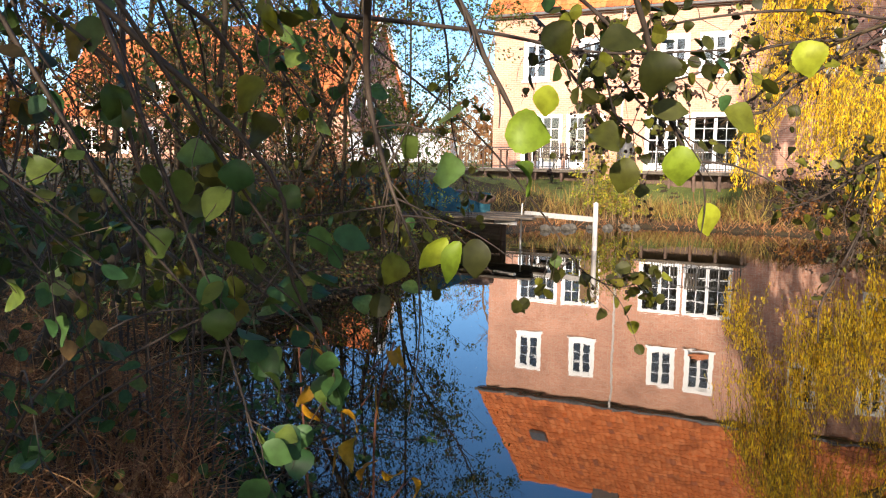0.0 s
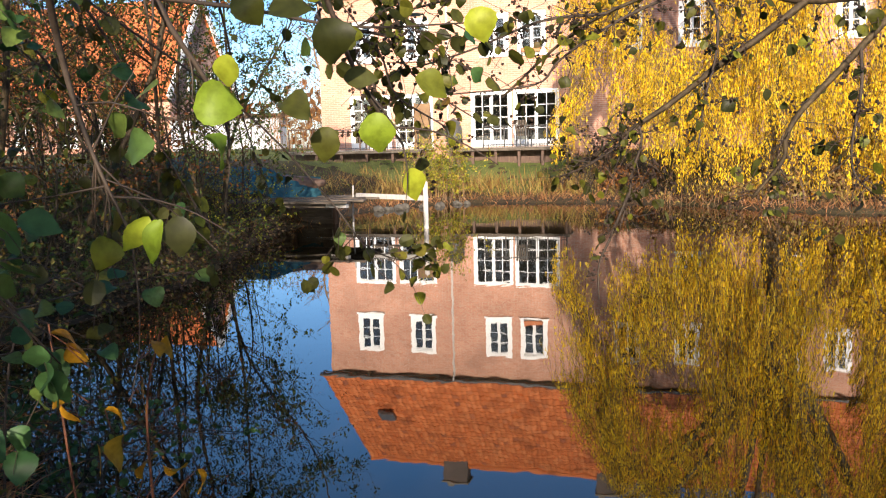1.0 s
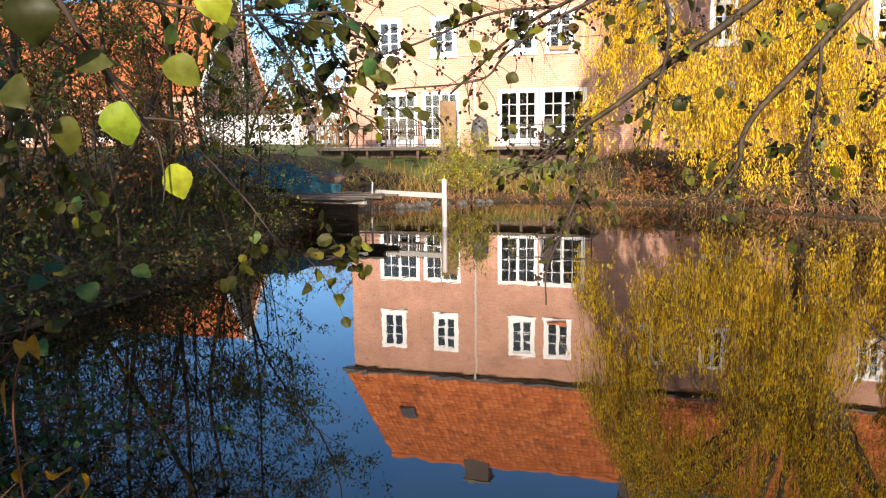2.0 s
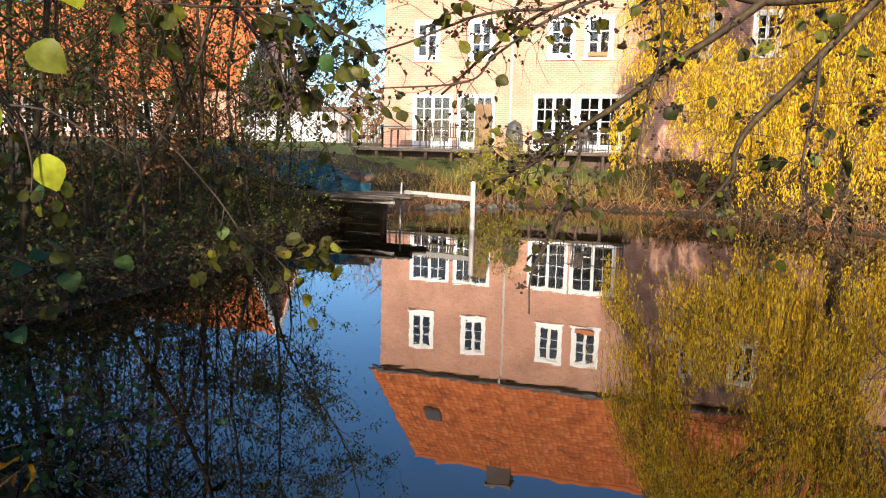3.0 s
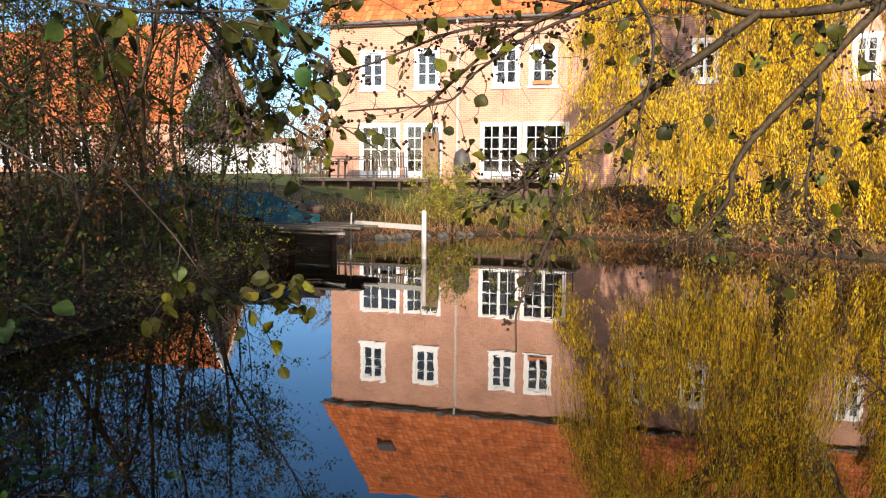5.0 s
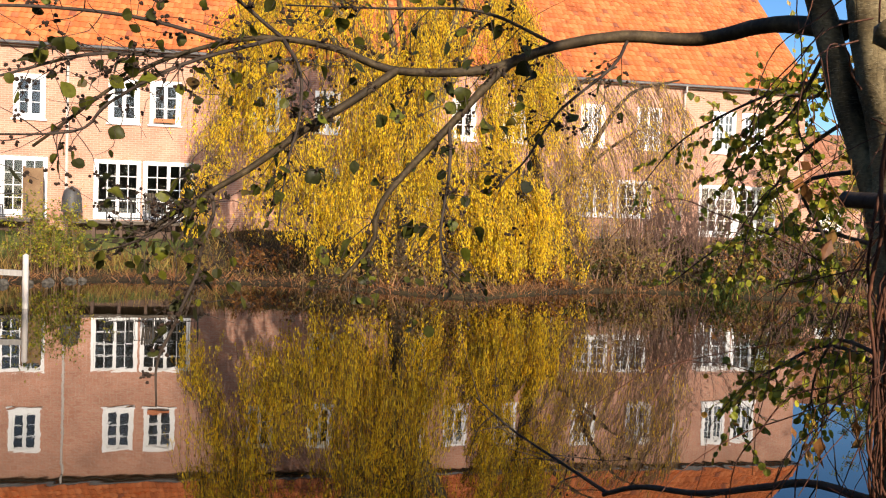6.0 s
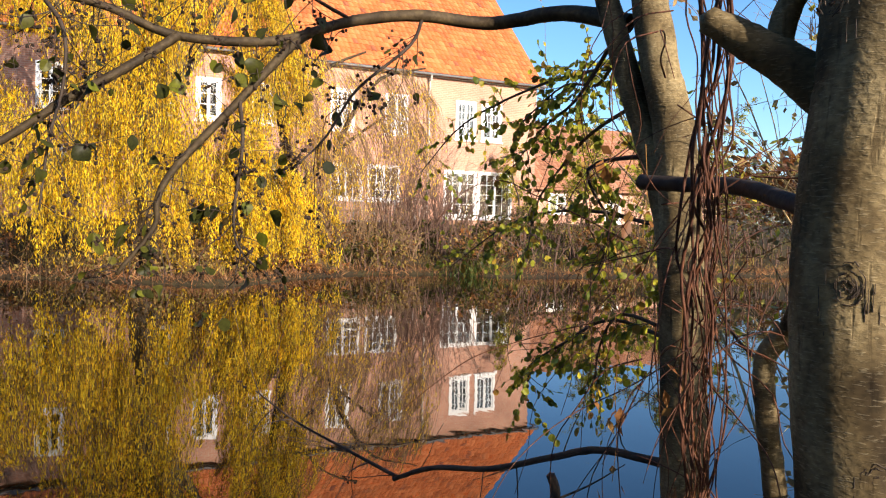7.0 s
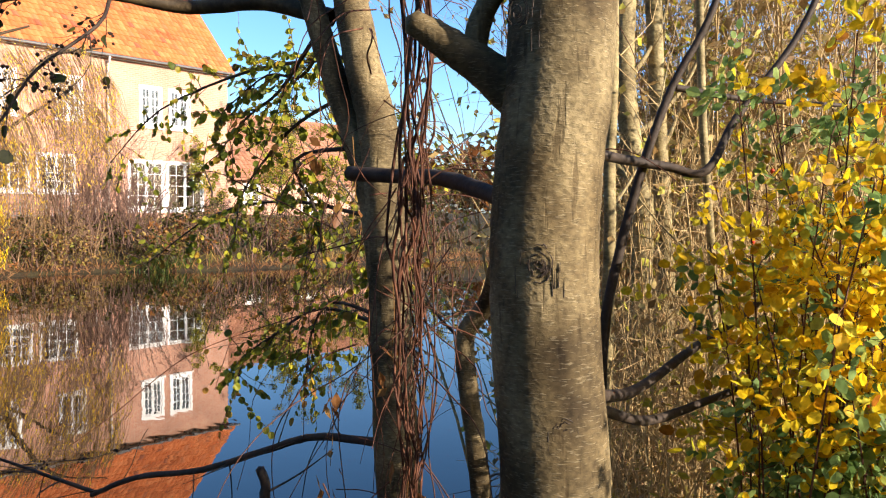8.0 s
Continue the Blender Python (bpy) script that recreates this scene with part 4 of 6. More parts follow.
def twigs(q, spine, count, length, r, droop=0.3, lo=0.1, hi=1.0, spread=1.0, sides=4, fine=2, kink=0.18):
    """Side twigs off a spine of points; gives back points along them and their ways, for leaves."""
    c = smooth_line(spine, 5)
    s = R.uniform(lo, hi, count) * (len(c) - 1)
    a = np.minimum(s.astype(int), len(c) - 2)
    p = c[a] + (c[a + 1] - c[a]) * (s - a)[:, None]
    d = unit(c[a + 1] - c[a]) * 0.6 + R.normal(size=(count, 3)) * 0.7 * spread
    ln = length * R.uniform(0.4, 1.2, count)
    line = [p]
    d = unit(d)
    for n in range(3):
        d = unit(d + np.array([0, 0, -droop]) * R.uniform(0.1, 0.6, (count, 1)) + R.normal(size=(count, 3)) * kink)
        line.append(line[-1] + d * (ln / 3)[:, None])
    line = np.stack(line, 1)
    q.tubes(line, r * R.uniform(0.7, 1.1, count), np.full(count, r * 0.35), sides, fine)
    cc = smooth_line(line, 3)
    return cc[:, 2:].reshape(-1, 3), (cc[:, 2:] - cc[:, 1:-1]).reshape(-1, 3)


def unit(v):
    return v / (np.linalg.norm(v, axis=-1)[..., None] + 1e-9)


def hang(ways, amount=0.8, jitter=0.6):
    w = ways / (np.linalg.norm(ways, axis=1)[:, None] + 1e-9)
    return w + np.array([0, 0, -amount]) + R.normal(size=w.shape) * jitter


def pick(pts, ways, n):
    k = R.permutation(len(pts))[:n]
    return pts[k], ways[k]


def ball(q, p, r, way):
    """A small cone or fruit: an egg of eight-sided rings."""
    w = np.asarray(way, float)
    w = w / (np.linalg.norm(w) + 1e-9)
    q.tube([p, p + w * r * 0.5, p + w * r * 1.3, p + w * r * 2.0], r * 0.45, r * 0.45, 6, 1)
    v = q.v[-1]
    ring = v[:24].reshape(4, 6, 3)
    mid = ring.mean(1)
    for n, g in enumerate((0.9, 2.1, 1.9, 0.7)):
        v[n * 6:n * 6 + 6] = mid[n] + (ring[n] - mid[n]) * g
    return q


def cones(q, pts, ways, n):
    for a in R.permutation(len(pts))[:n]:
        for _ in range(R.randint(2, 5)):
            ball(q, pts[a] + R.normal(size=3) * 0.008, R.uniform(0.0036, 0.006), R.normal(size=3) + np.array([0, 0, -0.5]))


LEAF_MESHES = {}


def single_leaves(parent, pts, ways, size, material, count, facing=None, slim=1.0):
    """Leaves that hang as pieces of their own, on a few shared meshes; facing: the way their faces look."""
    if material not in LEAF_MESHES:
        LEAF_MESHES[material] = []
        for n in range(7):
            v, f = broad_leaf(12 + n % 2, 0.012 + 0.004 * n)
            v = [(x * (0.84 + 0.05 * n), y, z * (0.5 + 0.45 * n)) for x, y, z in v]
            me = Quads().add(v, f).mesh("leaf")
            me.materials.append(M[material])
            me.polygons.foreach_set("use_smooth", [True] * len(me.polygons))
            LEAF_MESHES[material].append(me)
    for n in range(min(count, len(pts))):
        ob = new("leaf", LEAF_MESHES[material][R.randint(7)])
        ob.parent = parent
        w = Vector(ways[n]).normalized()
        f = Vector(facing) + Vector(R.normal(size=3) * 0.3) if facing else Vector(R.normal(size=3))
        x = w.cross(f).normalized()
        z = x.cross(w)
        s = size * (R.uniform(0.7, 1.25) if not facing else 1.0)
        ob.matrix_basis = Matrix.LocRotScale(Vector(pts[n]), Matrix((x, w, z)).transposed().to_quaternion(), (s * slim, s, s))


# The golden willow on the far bank
willow = thing("weeping_willow", (3.2, 24.6, 0.9), "large weeping willow in golden autumn leaf beside the pond", "tree")
trunk_q = Quads().tube([(3.2, 24.6, 0.6), (3.1, 24.5, 2.0), (3.3, 24.4, 3.6), (3.1, 24.3, 5.2)], 0.45, 0.28, 14, 5, 0.06)
wpart("trunk", trunk_q, "willow_bark", willow, smooth=True)
limbs = Quads()
tops = []
for n in range(16):
    a = n * 2.4 + R.uniform(-0.3, 0.3)
    rx, ry, h = R.uniform(2.2, 4.6), R.uniform(1.6, 3.2), R.uniform(7.5, 11)
    line = [(3.1, 24.3, R.uniform(3.4, 5.2)), (3.0 + 0.35 * rx * math.cos(a), 24.3 + 0.35 * ry * math.sin(a), 6.4), (2.8 + 0.75 * rx * math.cos(a), 24.2 + 0.75 * ry * math.sin(a), h * 0.93), (2.7 + rx * math.cos(a), 24.1 + ry * math.sin(a), h)]
    limbs.tube(line, 0.16, 0.03, 8, 4, 0.05)
wpart("limb", limbs, "willow_bark", willow, kind="stuff", smooth=True)
RW = np.random.RandomState(19)
lines, P, W, S = [], [], [], []


def tress(x, y, top, low, many, wide, leafed):
    """A hanging tress: strands that start together, sway alike and end at different heights."""
    sway, ph = RW.normal(size=2) * 0.16, RW.uniform(0, 6, 2)
    out = np.array([x - 2.75, y - 24.0])
    out = out / (np.linalg.norm(out) + 0.5)
    f = np.linspace(0, 1, 5)
    for _ in range(many):
        end = low + (top - low) * (RW.uniform(0, 0.75) ** 1.6)
        start = top - RW.uniform(0, 0.35) * (top - low) * RW.uniform(0, 1)
        if start - end < 0.5:
            continue
        o = RW.normal(size=2) * wide
        z = start + (end - start) * f
        g = (top - z) / (top - low + 0.01)
        spread = 0.45 + 0.8 * g - 0.5 * g * g
        px = x + out[0] * 0.55 * np.minimum(1, g * 3) + o[0] * spread + sway[0] * g + 0.07 * np.sin(ph[0] + 2.1 * z) + RW.normal() * 0.02
        py = y + out[1] * 0.55 * np.minimum(1, g * 3) + o[1] * spread + sway[1] * g + 0.07 * np.sin(ph[1] + 1.8 * z)
        line = np.stack([px, py, z], 1)
        lines.append(line)
        n = int((start - end) / 0.036 * leafed)
        k = RW.uniform(0, 4, n)
        i = np.minimum(k.astype(int), 3)
        pts = line[i] + (line[i + 1] - line[i]) * (k - i)[:, None]
        lush = np.sin(1.7 * pts[:, 2] + ph[0]) * np.sin(2.3 * pts[:, 2] + 2 * x + ph[1]) + 0.5 * RW.normal(size=n)
        pts = pts[lush > -0.5]
        P.append(pts + RW.normal(size=pts.shape) * 0.035)
        W.append(np.column_stack([RW.normal(size=(len(pts), 2)) * 0.36, -np.ones(len(pts))]))
        S.append(RW.uniform(0.07, 0.125, len(pts)))


def curtain_gap(x, z):
    """Openings in the curtain through which the house shows."""
    return math.sin(1.55 * x + 0.9) * math.sin(0.85 * z + 1.3 * math.sin(0.7 * x)) < -0.24


made = 0
while made < 640:
    a, ro = RW.uniform(0, 2 * math.pi), math.sqrt(RW.uniform(0.0, 1))
    x, y = 2.5 + 4.9 * ro * math.cos(a), 23.9 + 2.6 * ro * math.sin(a)
    roof = 12.2 - 5.4 * ro ** 1.7
    top = RW.uniform(2.2, roof) if RW.uniform() < 0.7 else roof + RW.uniform(-0.8, 0.5)
    low = max(top - RW.uniform(1.2, 3.4), 0.3 + 1.3 * (x < 0.8) * RW.uniform(0.5, 1.4))
    if x > 1.2 and y < 23.2 and RW.uniform() < 0.35:
        low = RW.uniform(0.25, 0.8)
    if y > 25.2:
        low = max(low, 1.8)
    if top - low < 0.8 or curtain_gap(x, 0.5 * (top + low)):
        continue
    tress(x, y, top, low, RW.randint(5, 13), RW.uniform(0.16, 0.42), 1.0)
    made += 1
for n in range(40):
    x, y = RW.uniform(-2.9, -0.4), RW.uniform(22.8, 24.4)
    top = RW.uniform(3.4, 7.0) + 0.5 * (x + 1.5)
    tress(x, y, top, max(1.2, top - RW.uniform(1.4, 3.0)), RW.randint(5, 11), RW.uniform(0.2, 0.4), 1.0)
for n in range(34):
    x, y = 5.7 + 0.85 * RW.normal(), RW.uniform(22.0, 23.6)
    tress(x, y, RW.uniform(2.4, 3.9) - 0.25 * abs(x - 6), RW.uniform(0.2, 0.6), RW.randint(12, 24), RW.uniform(0.1, 0.2), 1.1)
strands, wl = Quads(), Quads()
lines = np.array(lines)
strands.tubes(lines, np.full(len(lines), 0.005), np.full(len(lines), 0.0025), 3, 1)
P, W, S = np.vstack(P), np.vstack(W), np.concatenate(S)
wl.leaves(P, W, S, ([(0, 0, 0), (-.125, .4, .03), (0, 1, .12), (.125, .4, .03)], [(0, 3, 2, 1)]))
wpart("strand", strands, "branch", willow, kind="stuff")
wpart("crown", wl, "willow_leaf", willow, "golden narrow leaves on hanging twigs", kind="stuff")

# The weeping tree beside it, almost bare
bare = thing("weeping_willow", (8.0, 25.6, 1.0), "nearly bare weeping willow with tawny hanging strands", "tree")
wpart("trunk", Quads().tube([(7.95, 25.6, 0.6), (7.95, 25.55, 1.8), (7.9, 25.5, 2.7), (7.6, 25.4, 3.6), (7.2, 25.2, 5.0), (7.0, 25.0, 6.6)], 0.26, 0.1, 12, 5, 0.06), "branch", bare, smooth=True)
for line in ([(7.9, 25.5, 2.6), (8.4, 25.4, 3.2), (9.1, 25.3, 3.8), (10.0, 25.2, 4.6), (11.2, 25.1, 5.4)], [(7.3, 25.25, 4.6), (7.9, 25.2, 5.6), (8.8, 25.1, 6.6), (10.0, 25.0, 7.2)], [(9.1, 25.3, 3.8), (9.6, 25.3, 5.0), (10.6, 25.1, 6.4), (12.2, 25.0, 6.9)]):
    wpart("limb", Quads().tube(line, 0.11, 0.03, 9, 4, 0.06), "branch", bare, smooth=True)
lines, P, W, S = [], [], [], []
for n in range(118):
    x, y = RW.uniform(6.4, 12.0), RW.uniform(23.8, 26.0)
    top = RW.uniform(3.6, 7.6) - 0.16 * (x - 8)
    tress(x, y, top, max(1.3 if x < 10 else 2.4, top - RW.uniform(1.5, 3.6)), RW.randint(7, 15), RW.uniform(0.14, 0.3), 0.22 if x > 8.6 else 0.5)
lines = np.array(lines)
wpart("strand", Quads().tubes(lines, np.full(len(lines), 0.009), np.full(len(lines), 0.004), 3, 1), "haze_twig", bare, "tawny bare hanging strands", kind="stuff")
P, W, S = np.vstack(P), np.vstack(W), np.concatenate(S)
wpart("crown", Quads().leaves(P, W, S, NARROW), "willow_leaf", bare, "sparse golden leaves", kind="stuff")

# The alder whose boughs reach out over the water
alder = thing("alder_tree", (1.39, 1.65, 0.4), "young two-stemmed alder with boughs hanging over the pond", "tree")
wpart("stem", Quads().tube([(1.33, 1.86, 3.3), (1.33, 1.84, 2.58), (1.35, 1.79, 2.24), (1.37, 1.75, 2.06), (1.38, 1.72, 1.78), (1.38, 1.69, 1.32), (1.39, 1.65, 0.7), (1.37, 1.62, 0.1)], 0.045, 0.066, 14, 6, 0.05), "trunk_bark", alder, smooth=True)
wpart("stem", Quads().tube([(1.24, 2.03, 3.0), (1.28, 1.97, 2.54), (1.30, 1.93, 2.38), (1.32, 1.88, 2.22), (1.35, 1.83, 2.05), (1.37, 1.77, 1.87), (1.385, 1.73, 1.6)], 0.028, 0.042, 12, 6, 0.05), "trunk_bark", alder, smooth=True)
LONG = [(1.34, 1.90, 2.36), (1.26, 2.1, 2.42), (1.17, 2.36, 2.43), (0.93, 2.4, 2.43), (0.72, 2.44, 2.39), (0.5, 2.4, 2.3), (0.23, 2.4, 2.28), (0.06, 2.4, 2.33), (-0.1, 2.4, 2.35), (-0.26, 2.4, 2.33), (-0.5, 2.4, 2.23), (-0.77, 2.4, 2.01)]
FORK2 = [(0.23, 2.39, 2.28), (0.09, 2.35, 2.17), (-0.03, 2.35, 2.09), (-0.17, 2.35, 1.98), (-0.29, 2.35, 1.9), (-0.41, 2.35, 1.82), (-0.46, 2.35, 1.77)]
FORK3 = [(0.6, 2.42, 2.345), (0.5, 2.38, 2.25), (0.38, 2.38, 2.11), (0.23, 2.38, 1.94), (0.18, 2.38, 1.85), (0.17, 2.38, 1.77), (0.08, 2.38, 1.65)]
FINE = [
    [(-0.1, 2.39, 2.345), (-0.05, 2.3, 2.24), (-0.05, 2.3, 2.11), (-0.08, 2.3, 1.98), (-0.1, 2.3, 1.81)],
    [(-0.29, 2.35, 1.9), (-0.28, 2.35, 1.84), (-0.31, 2.35, 1.74), (-0.32, 2.35, 1.66), (-0.35, 2.35, 1.55)],
    [(0.39, 2.375, 2.12), (0.38, 2.3, 1.99), (0.36, 2.3, 1.82), (0.37, 2.3, 1.73), (0.43, 2.3, 1.66)],
    [(0.95, 2.4, 2.42), (0.86, 2.3, 2.31), (0.7, 2.3, 2.17), (0.61, 2.3, 2.03), (0.52, 2.3, 1.94)],
    [(-0.12, 2.4, 2.35), (-0.36, 2.25, 2.23), (-0.54, 2.25, 2.12), (-0.63, 2.25, 2.04), (-0.93, 2.25, 2.02)],
    [(-0.3, 2.35, 1.89), (-0.36, 2.3, 1.83), (-0.45, 2.3, 1.77), (-0.55, 2.3, 1.73)],
    [(-0.4, 2.4, 2.28), (-0.62, 2.35, 2.26), (-0.86, 2.3, 2.17), (-1.15, 2.3, 2.1)],
    [(-0.26, 2.4, 2.33), (-0.5, 2.3, 2.36), (-0.8, 2.2, 2.34), (-1.1, 2.15, 2.28), (-1.35, 2.1, 2.2)],
    [(-0.1, 2.4, 2.35), (-0.35, 2.3, 2.5), (-0.7, 2.2, 2.52), (-1.0, 2.1, 2.45)],
    [(0.72, 2.43, 2.4), (0.5, 2.5, 2.5), (0.2, 2.55, 2.5), (-0.1, 2.6, 2.5)],
    [(-1.35, 2.1, 2.36), (-1.24, 1.9, 2.29), (-1.12, 1.84, 2.2), (-1.03, 1.85, 2.12), (-0.98, 1.84, 2.0), (-0.83, 1.85, 1.9)],
    [(-1.24, 1.87, 2.25), (-1.15, 1.84, 2.16), (-1.05, 1.84, 2.03), (-1.03, 1.83, 1.92)],
    [(-1.12, 1.84, 2.2), (-1.01, 1.95, 2.18), (-0.88, 1.96, 2.14), (-0.84, 1.96, 2.09)],
    [(-0.32, 2.35, 1.67), (-0.38, 2.33, 1.52), (-0.42, 2.33, 1.42), (-0.42, 2.33, 1.3)],
]
wpart("bough", Quads().tube(LONG, 0.027, 0.004, 12, 6, 0.06, 0.75), "branch", alder, smooth=True)
wpart("bough", Quads().tube(FORK2, 0.013, 0.006, 10, 6, 0.06), "branch", alder, smooth=True)
wpart("bough", Quads().tube(FORK3, 0.014, 0.006, 10, 6, 0.06), "branch", alder, smooth=True)
fine = Quads()
for line in FINE:
    fine.tube(line, 0.006, 0.0025, 7, 5, 0.08)
PT, WT = [], []
for line, n, ln in [(LONG[3:], 64, 0.3), (FORK2, 26, 0.24), (FORK3, 30, 0.24)] + [(f, 26, 0.22) for f in FINE[:-1]] + [(FINE[-1], 3, 0.06)]:
    a, b = twigs(fine, line, n, ln, 0.0019, 0.35, kink=0.5)
    PT.append(a), WT.append(b)
fine_ob = wpart("twig", fine, "twig", alder, "dark fine twigs", smooth=True, kind="stuff")
PT, WT = np.vstack(PT), np.vstack(WT)
a, b = pick(PT, WT, 480)
single_leaves(fine_ob, a[:260], hang(b[:260], 0.9, 0.5), 0.04, "alder_leaf", 260)
wpart("leaf_mass", Quads().leaves(a[260:], hang(b[260:], 0.9, 0.6), R.uniform(0.02, 0.04, len(a) - 260), ROUND), "alder_leaf", alder, kind="stuff")
cq = Quads()
cones(cq, PT, WT, 760)
wpart("cone", cq, "cone", alder, "small dark woody cones", kind="stuff")
LOW = [(1.40, 1.74, 1.17), (1.4, 2.04, 1.13), (1.4, 2.26, 1.05), (1.34, 2.56, 0.93), (1.24, 2.82, 0.87), (1.17, 3.01, 0.78)]
wpart("bough", Quads().tube(LOW, 0.013, 0.009, 10, 6, 0.12), "twig", alder, smooth=True)
wpart("bough", Quads().tube([(1.18, 3.0, 0.79), (1.07, 3.25, 0.84), (0.92, 3.5, 0.92), (0.8, 3.7, 1.02)], 0.008, 0.003, 8, 5, 0.08), "twig", alder, smooth=True)
lowq = Quads()
a, b = twigs(lowq, [(1.17, 3.01, 0.78), (1.07, 3.25, 0.84), (0.92, 3.5, 0.92), (0.8, 3.7, 1.02)], 16, 0.4, 0.003, -0.1)
a2, b2 = twigs(lowq, LOW, 9, 0.35, 0.003, 0.1)
wpart("twig", lowq, "twig", alder, kind="stuff")
cq = Quads()
cones(cq, a, b, 26)
wpart("cone", cq, "cone", alder, kind="stuff")
# leafy sprays on the water side of the stems
spray = Quads()
A, B = [], []
for line in ([(1.3, 1.93, 2.3), (1.39, 2.2, 2.19), (1.38, 2.37, 2.11), (1.34, 2.5, 1.97)], [(1.35, 1.83, 2.15), (1.41, 2.13, 2.09), (1.42, 2.29, 2.0), (1.4, 2.41, 1.87), (1.37, 2.41, 1.72)], [(1.32, 1.9, 2.3), (1.45, 2.17, 2.24), (1.48, 2.38, 2.27), (1.42, 2.52, 2.17)],
             [(1.38, 1.7, 1.5), (1.49, 2.12, 1.51), (1.42, 2.26, 1.42), (1.4, 2.38, 1.34), (1.36, 2.4, 1.24)], [(1.38, 1.7, 1.52), (1.45, 2.02, 1.54), (1.46, 2.13, 1.43), (1.44, 2.13, 1.29)], [(1.37, 1.8, 2.0), (1.36, 2.09, 1.97), (1.42, 2.05, 1.8), (1.39, 2.06, 1.68)],
             [(1.38, 1.75, 1.8), (1.5, 2.3, 1.85), (1.55, 2.8, 1.8), (1.5, 3.2, 1.6)], [(1.36, 1.85, 2.25), (1.5, 2.5, 2.3), (1.45, 3.0, 2.2), (1.35, 3.2, 2.0)], [(1.37, 1.75, 1.85), (1.72, 2.1, 2.0), (1.9, 2.3, 1.9), (2.0, 2.5, 1.7)], [(1.38, 1.72, 1.6), (1.62, 1.95, 1.66), (1.75, 2.1, 1.55), (1.8, 2.2, 1.35)]):
    spray.tube(line, 0.007, 0.002, 6, 4, 0.05)
    a, b = twigs(spray, line, 30, 0.2, 0.0018, 0.35)
    A.append(a), B.append(b)
sp = wpart("twig", spray, "twig", alder, kind="stuff")
A, B = np.vstack(A), np.vstack(B)
a, b = pick(A, B, 2100)
lv = Quads().leaves(a[70:], hang(b[70:], 0.9), R.uniform(0.016, 0.029, len(a) - 70), ROUND)
wpart("leaf_spray", lv, "spray_leaf", alder, kind="stuff")
single_leaves(sp, a[:70], hang(b[:70]), 0.028, "spray_leaf", 70)

# The stout trunk at the water's edge
stout = thing("alder_tree", (0.9, 0.83, 0.3), "smooth grey alder trunk with knots and a broken fork", "tree")
tp = [(0.99, 0.9, 3.2), (0.97, 0.9, 2.32), (0.96, 0.9, 2.17), (0.95, 0.9, 2.03), (0.94, 0.91, 1.89), (0.93, 0.91, 1.73), (0.93, 0.90, 1.56), (0.93, 0.88, 1.35), (0.92, 0.87, 0.95), (0.9, 0.83, 0.1)]
tq = Quads().tube(tp, 0.088, 0.092, 28, 10, 0.012)
wpart("trunk", tq, "trunk_bark", stout, smooth=True)
wpart("fork", Quads().tube([(0.945, 0.93, 1.97), (0.90, 1.0, 2.05), (0.86, 1.06, 2.10), (0.82, 1.11, 2.14)], 0.042, 0.022, 14, 6, 0.05), "trunk_bark", stout, "stub of a broken limb", smooth=True)
wpart("fork", Quads().tube([(0.885, 1.03, 2.06), (0.895, 1.025, 2.13), (0.91, 1.01, 2.18), (0.95, 0.97, 2.26), (0.99, 0.93, 2.4)], 0.022, 0.017, 12, 6, 0.05), "trunk_bark", stout, smooth=True)
wpart("limb", Quads().tube([(0.95, 0.98, 1.83), (1.0, 1.1, 1.86), (1.1, 1.29, 1.89), (1.15, 1.46, 1.9), (1.15, 1.62, 1.91)], 0.016, 0.018, 12, 6, 0.07), "twig", stout, smooth=True)
FWD = np.array((-0.74, -0.67))
SIDE = np.array((0.67, -0.74))
for z0, a0, many, wide in ((1.735, -0.25, 15, 0.5), (1.47, 0.1, 13, 0.45), (2.13, -0.7, 9, 0.5)):
    kq = Quads()
    yc = 0.908 if z0 > 1.6 else 0.892
    for g in range(2 * many):
        ring = R.uniform(0.12, 1.0)
        t0, turn = R.uniform(0, 6.3), R.uniform(0.5, 1.7)
        arc = []
        for u in np.linspace(t0, t0 + turn, 5):
            an = a0 + ring * wide * 0.55 * math.cos(u) + R.normal() * 0.012
            d = FWD * math.cos(an) + SIDE * math.sin(an)
            arc.append((0.93 + d[0] * 0.0908, yc + d[1] * 0.0908, z0 + ring * 0.034 * math.sin(u) + R.normal() * 0.0012))
        kq.tube(arc, R.uniform(0.0006, 0.0017), 0.0005, 5, 3, 0.4)
    for g in range(10):
        an = a0 + (1 if g % 2 else -1) * wide * R.uniform(0.45, 0.9)
        d = FWD * math.cos(an) + SIDE * math.sin(an)
        zc, ln = z0 - 0.025 + R.normal() * 0.02, R.uniform(0.012, 0.035)
        kq.tube([(0.93 + d[0] * 0.0908, yc + d[1] * 0.0908, zc + u * ln) for u in (-0.5, 0.0, 0.5)], 0.001, 0.0004, 5, 3, 0.5)
    wpart("knot", kq, "twig", stout, "dark wrinkled knot in the bark", smooth=True)

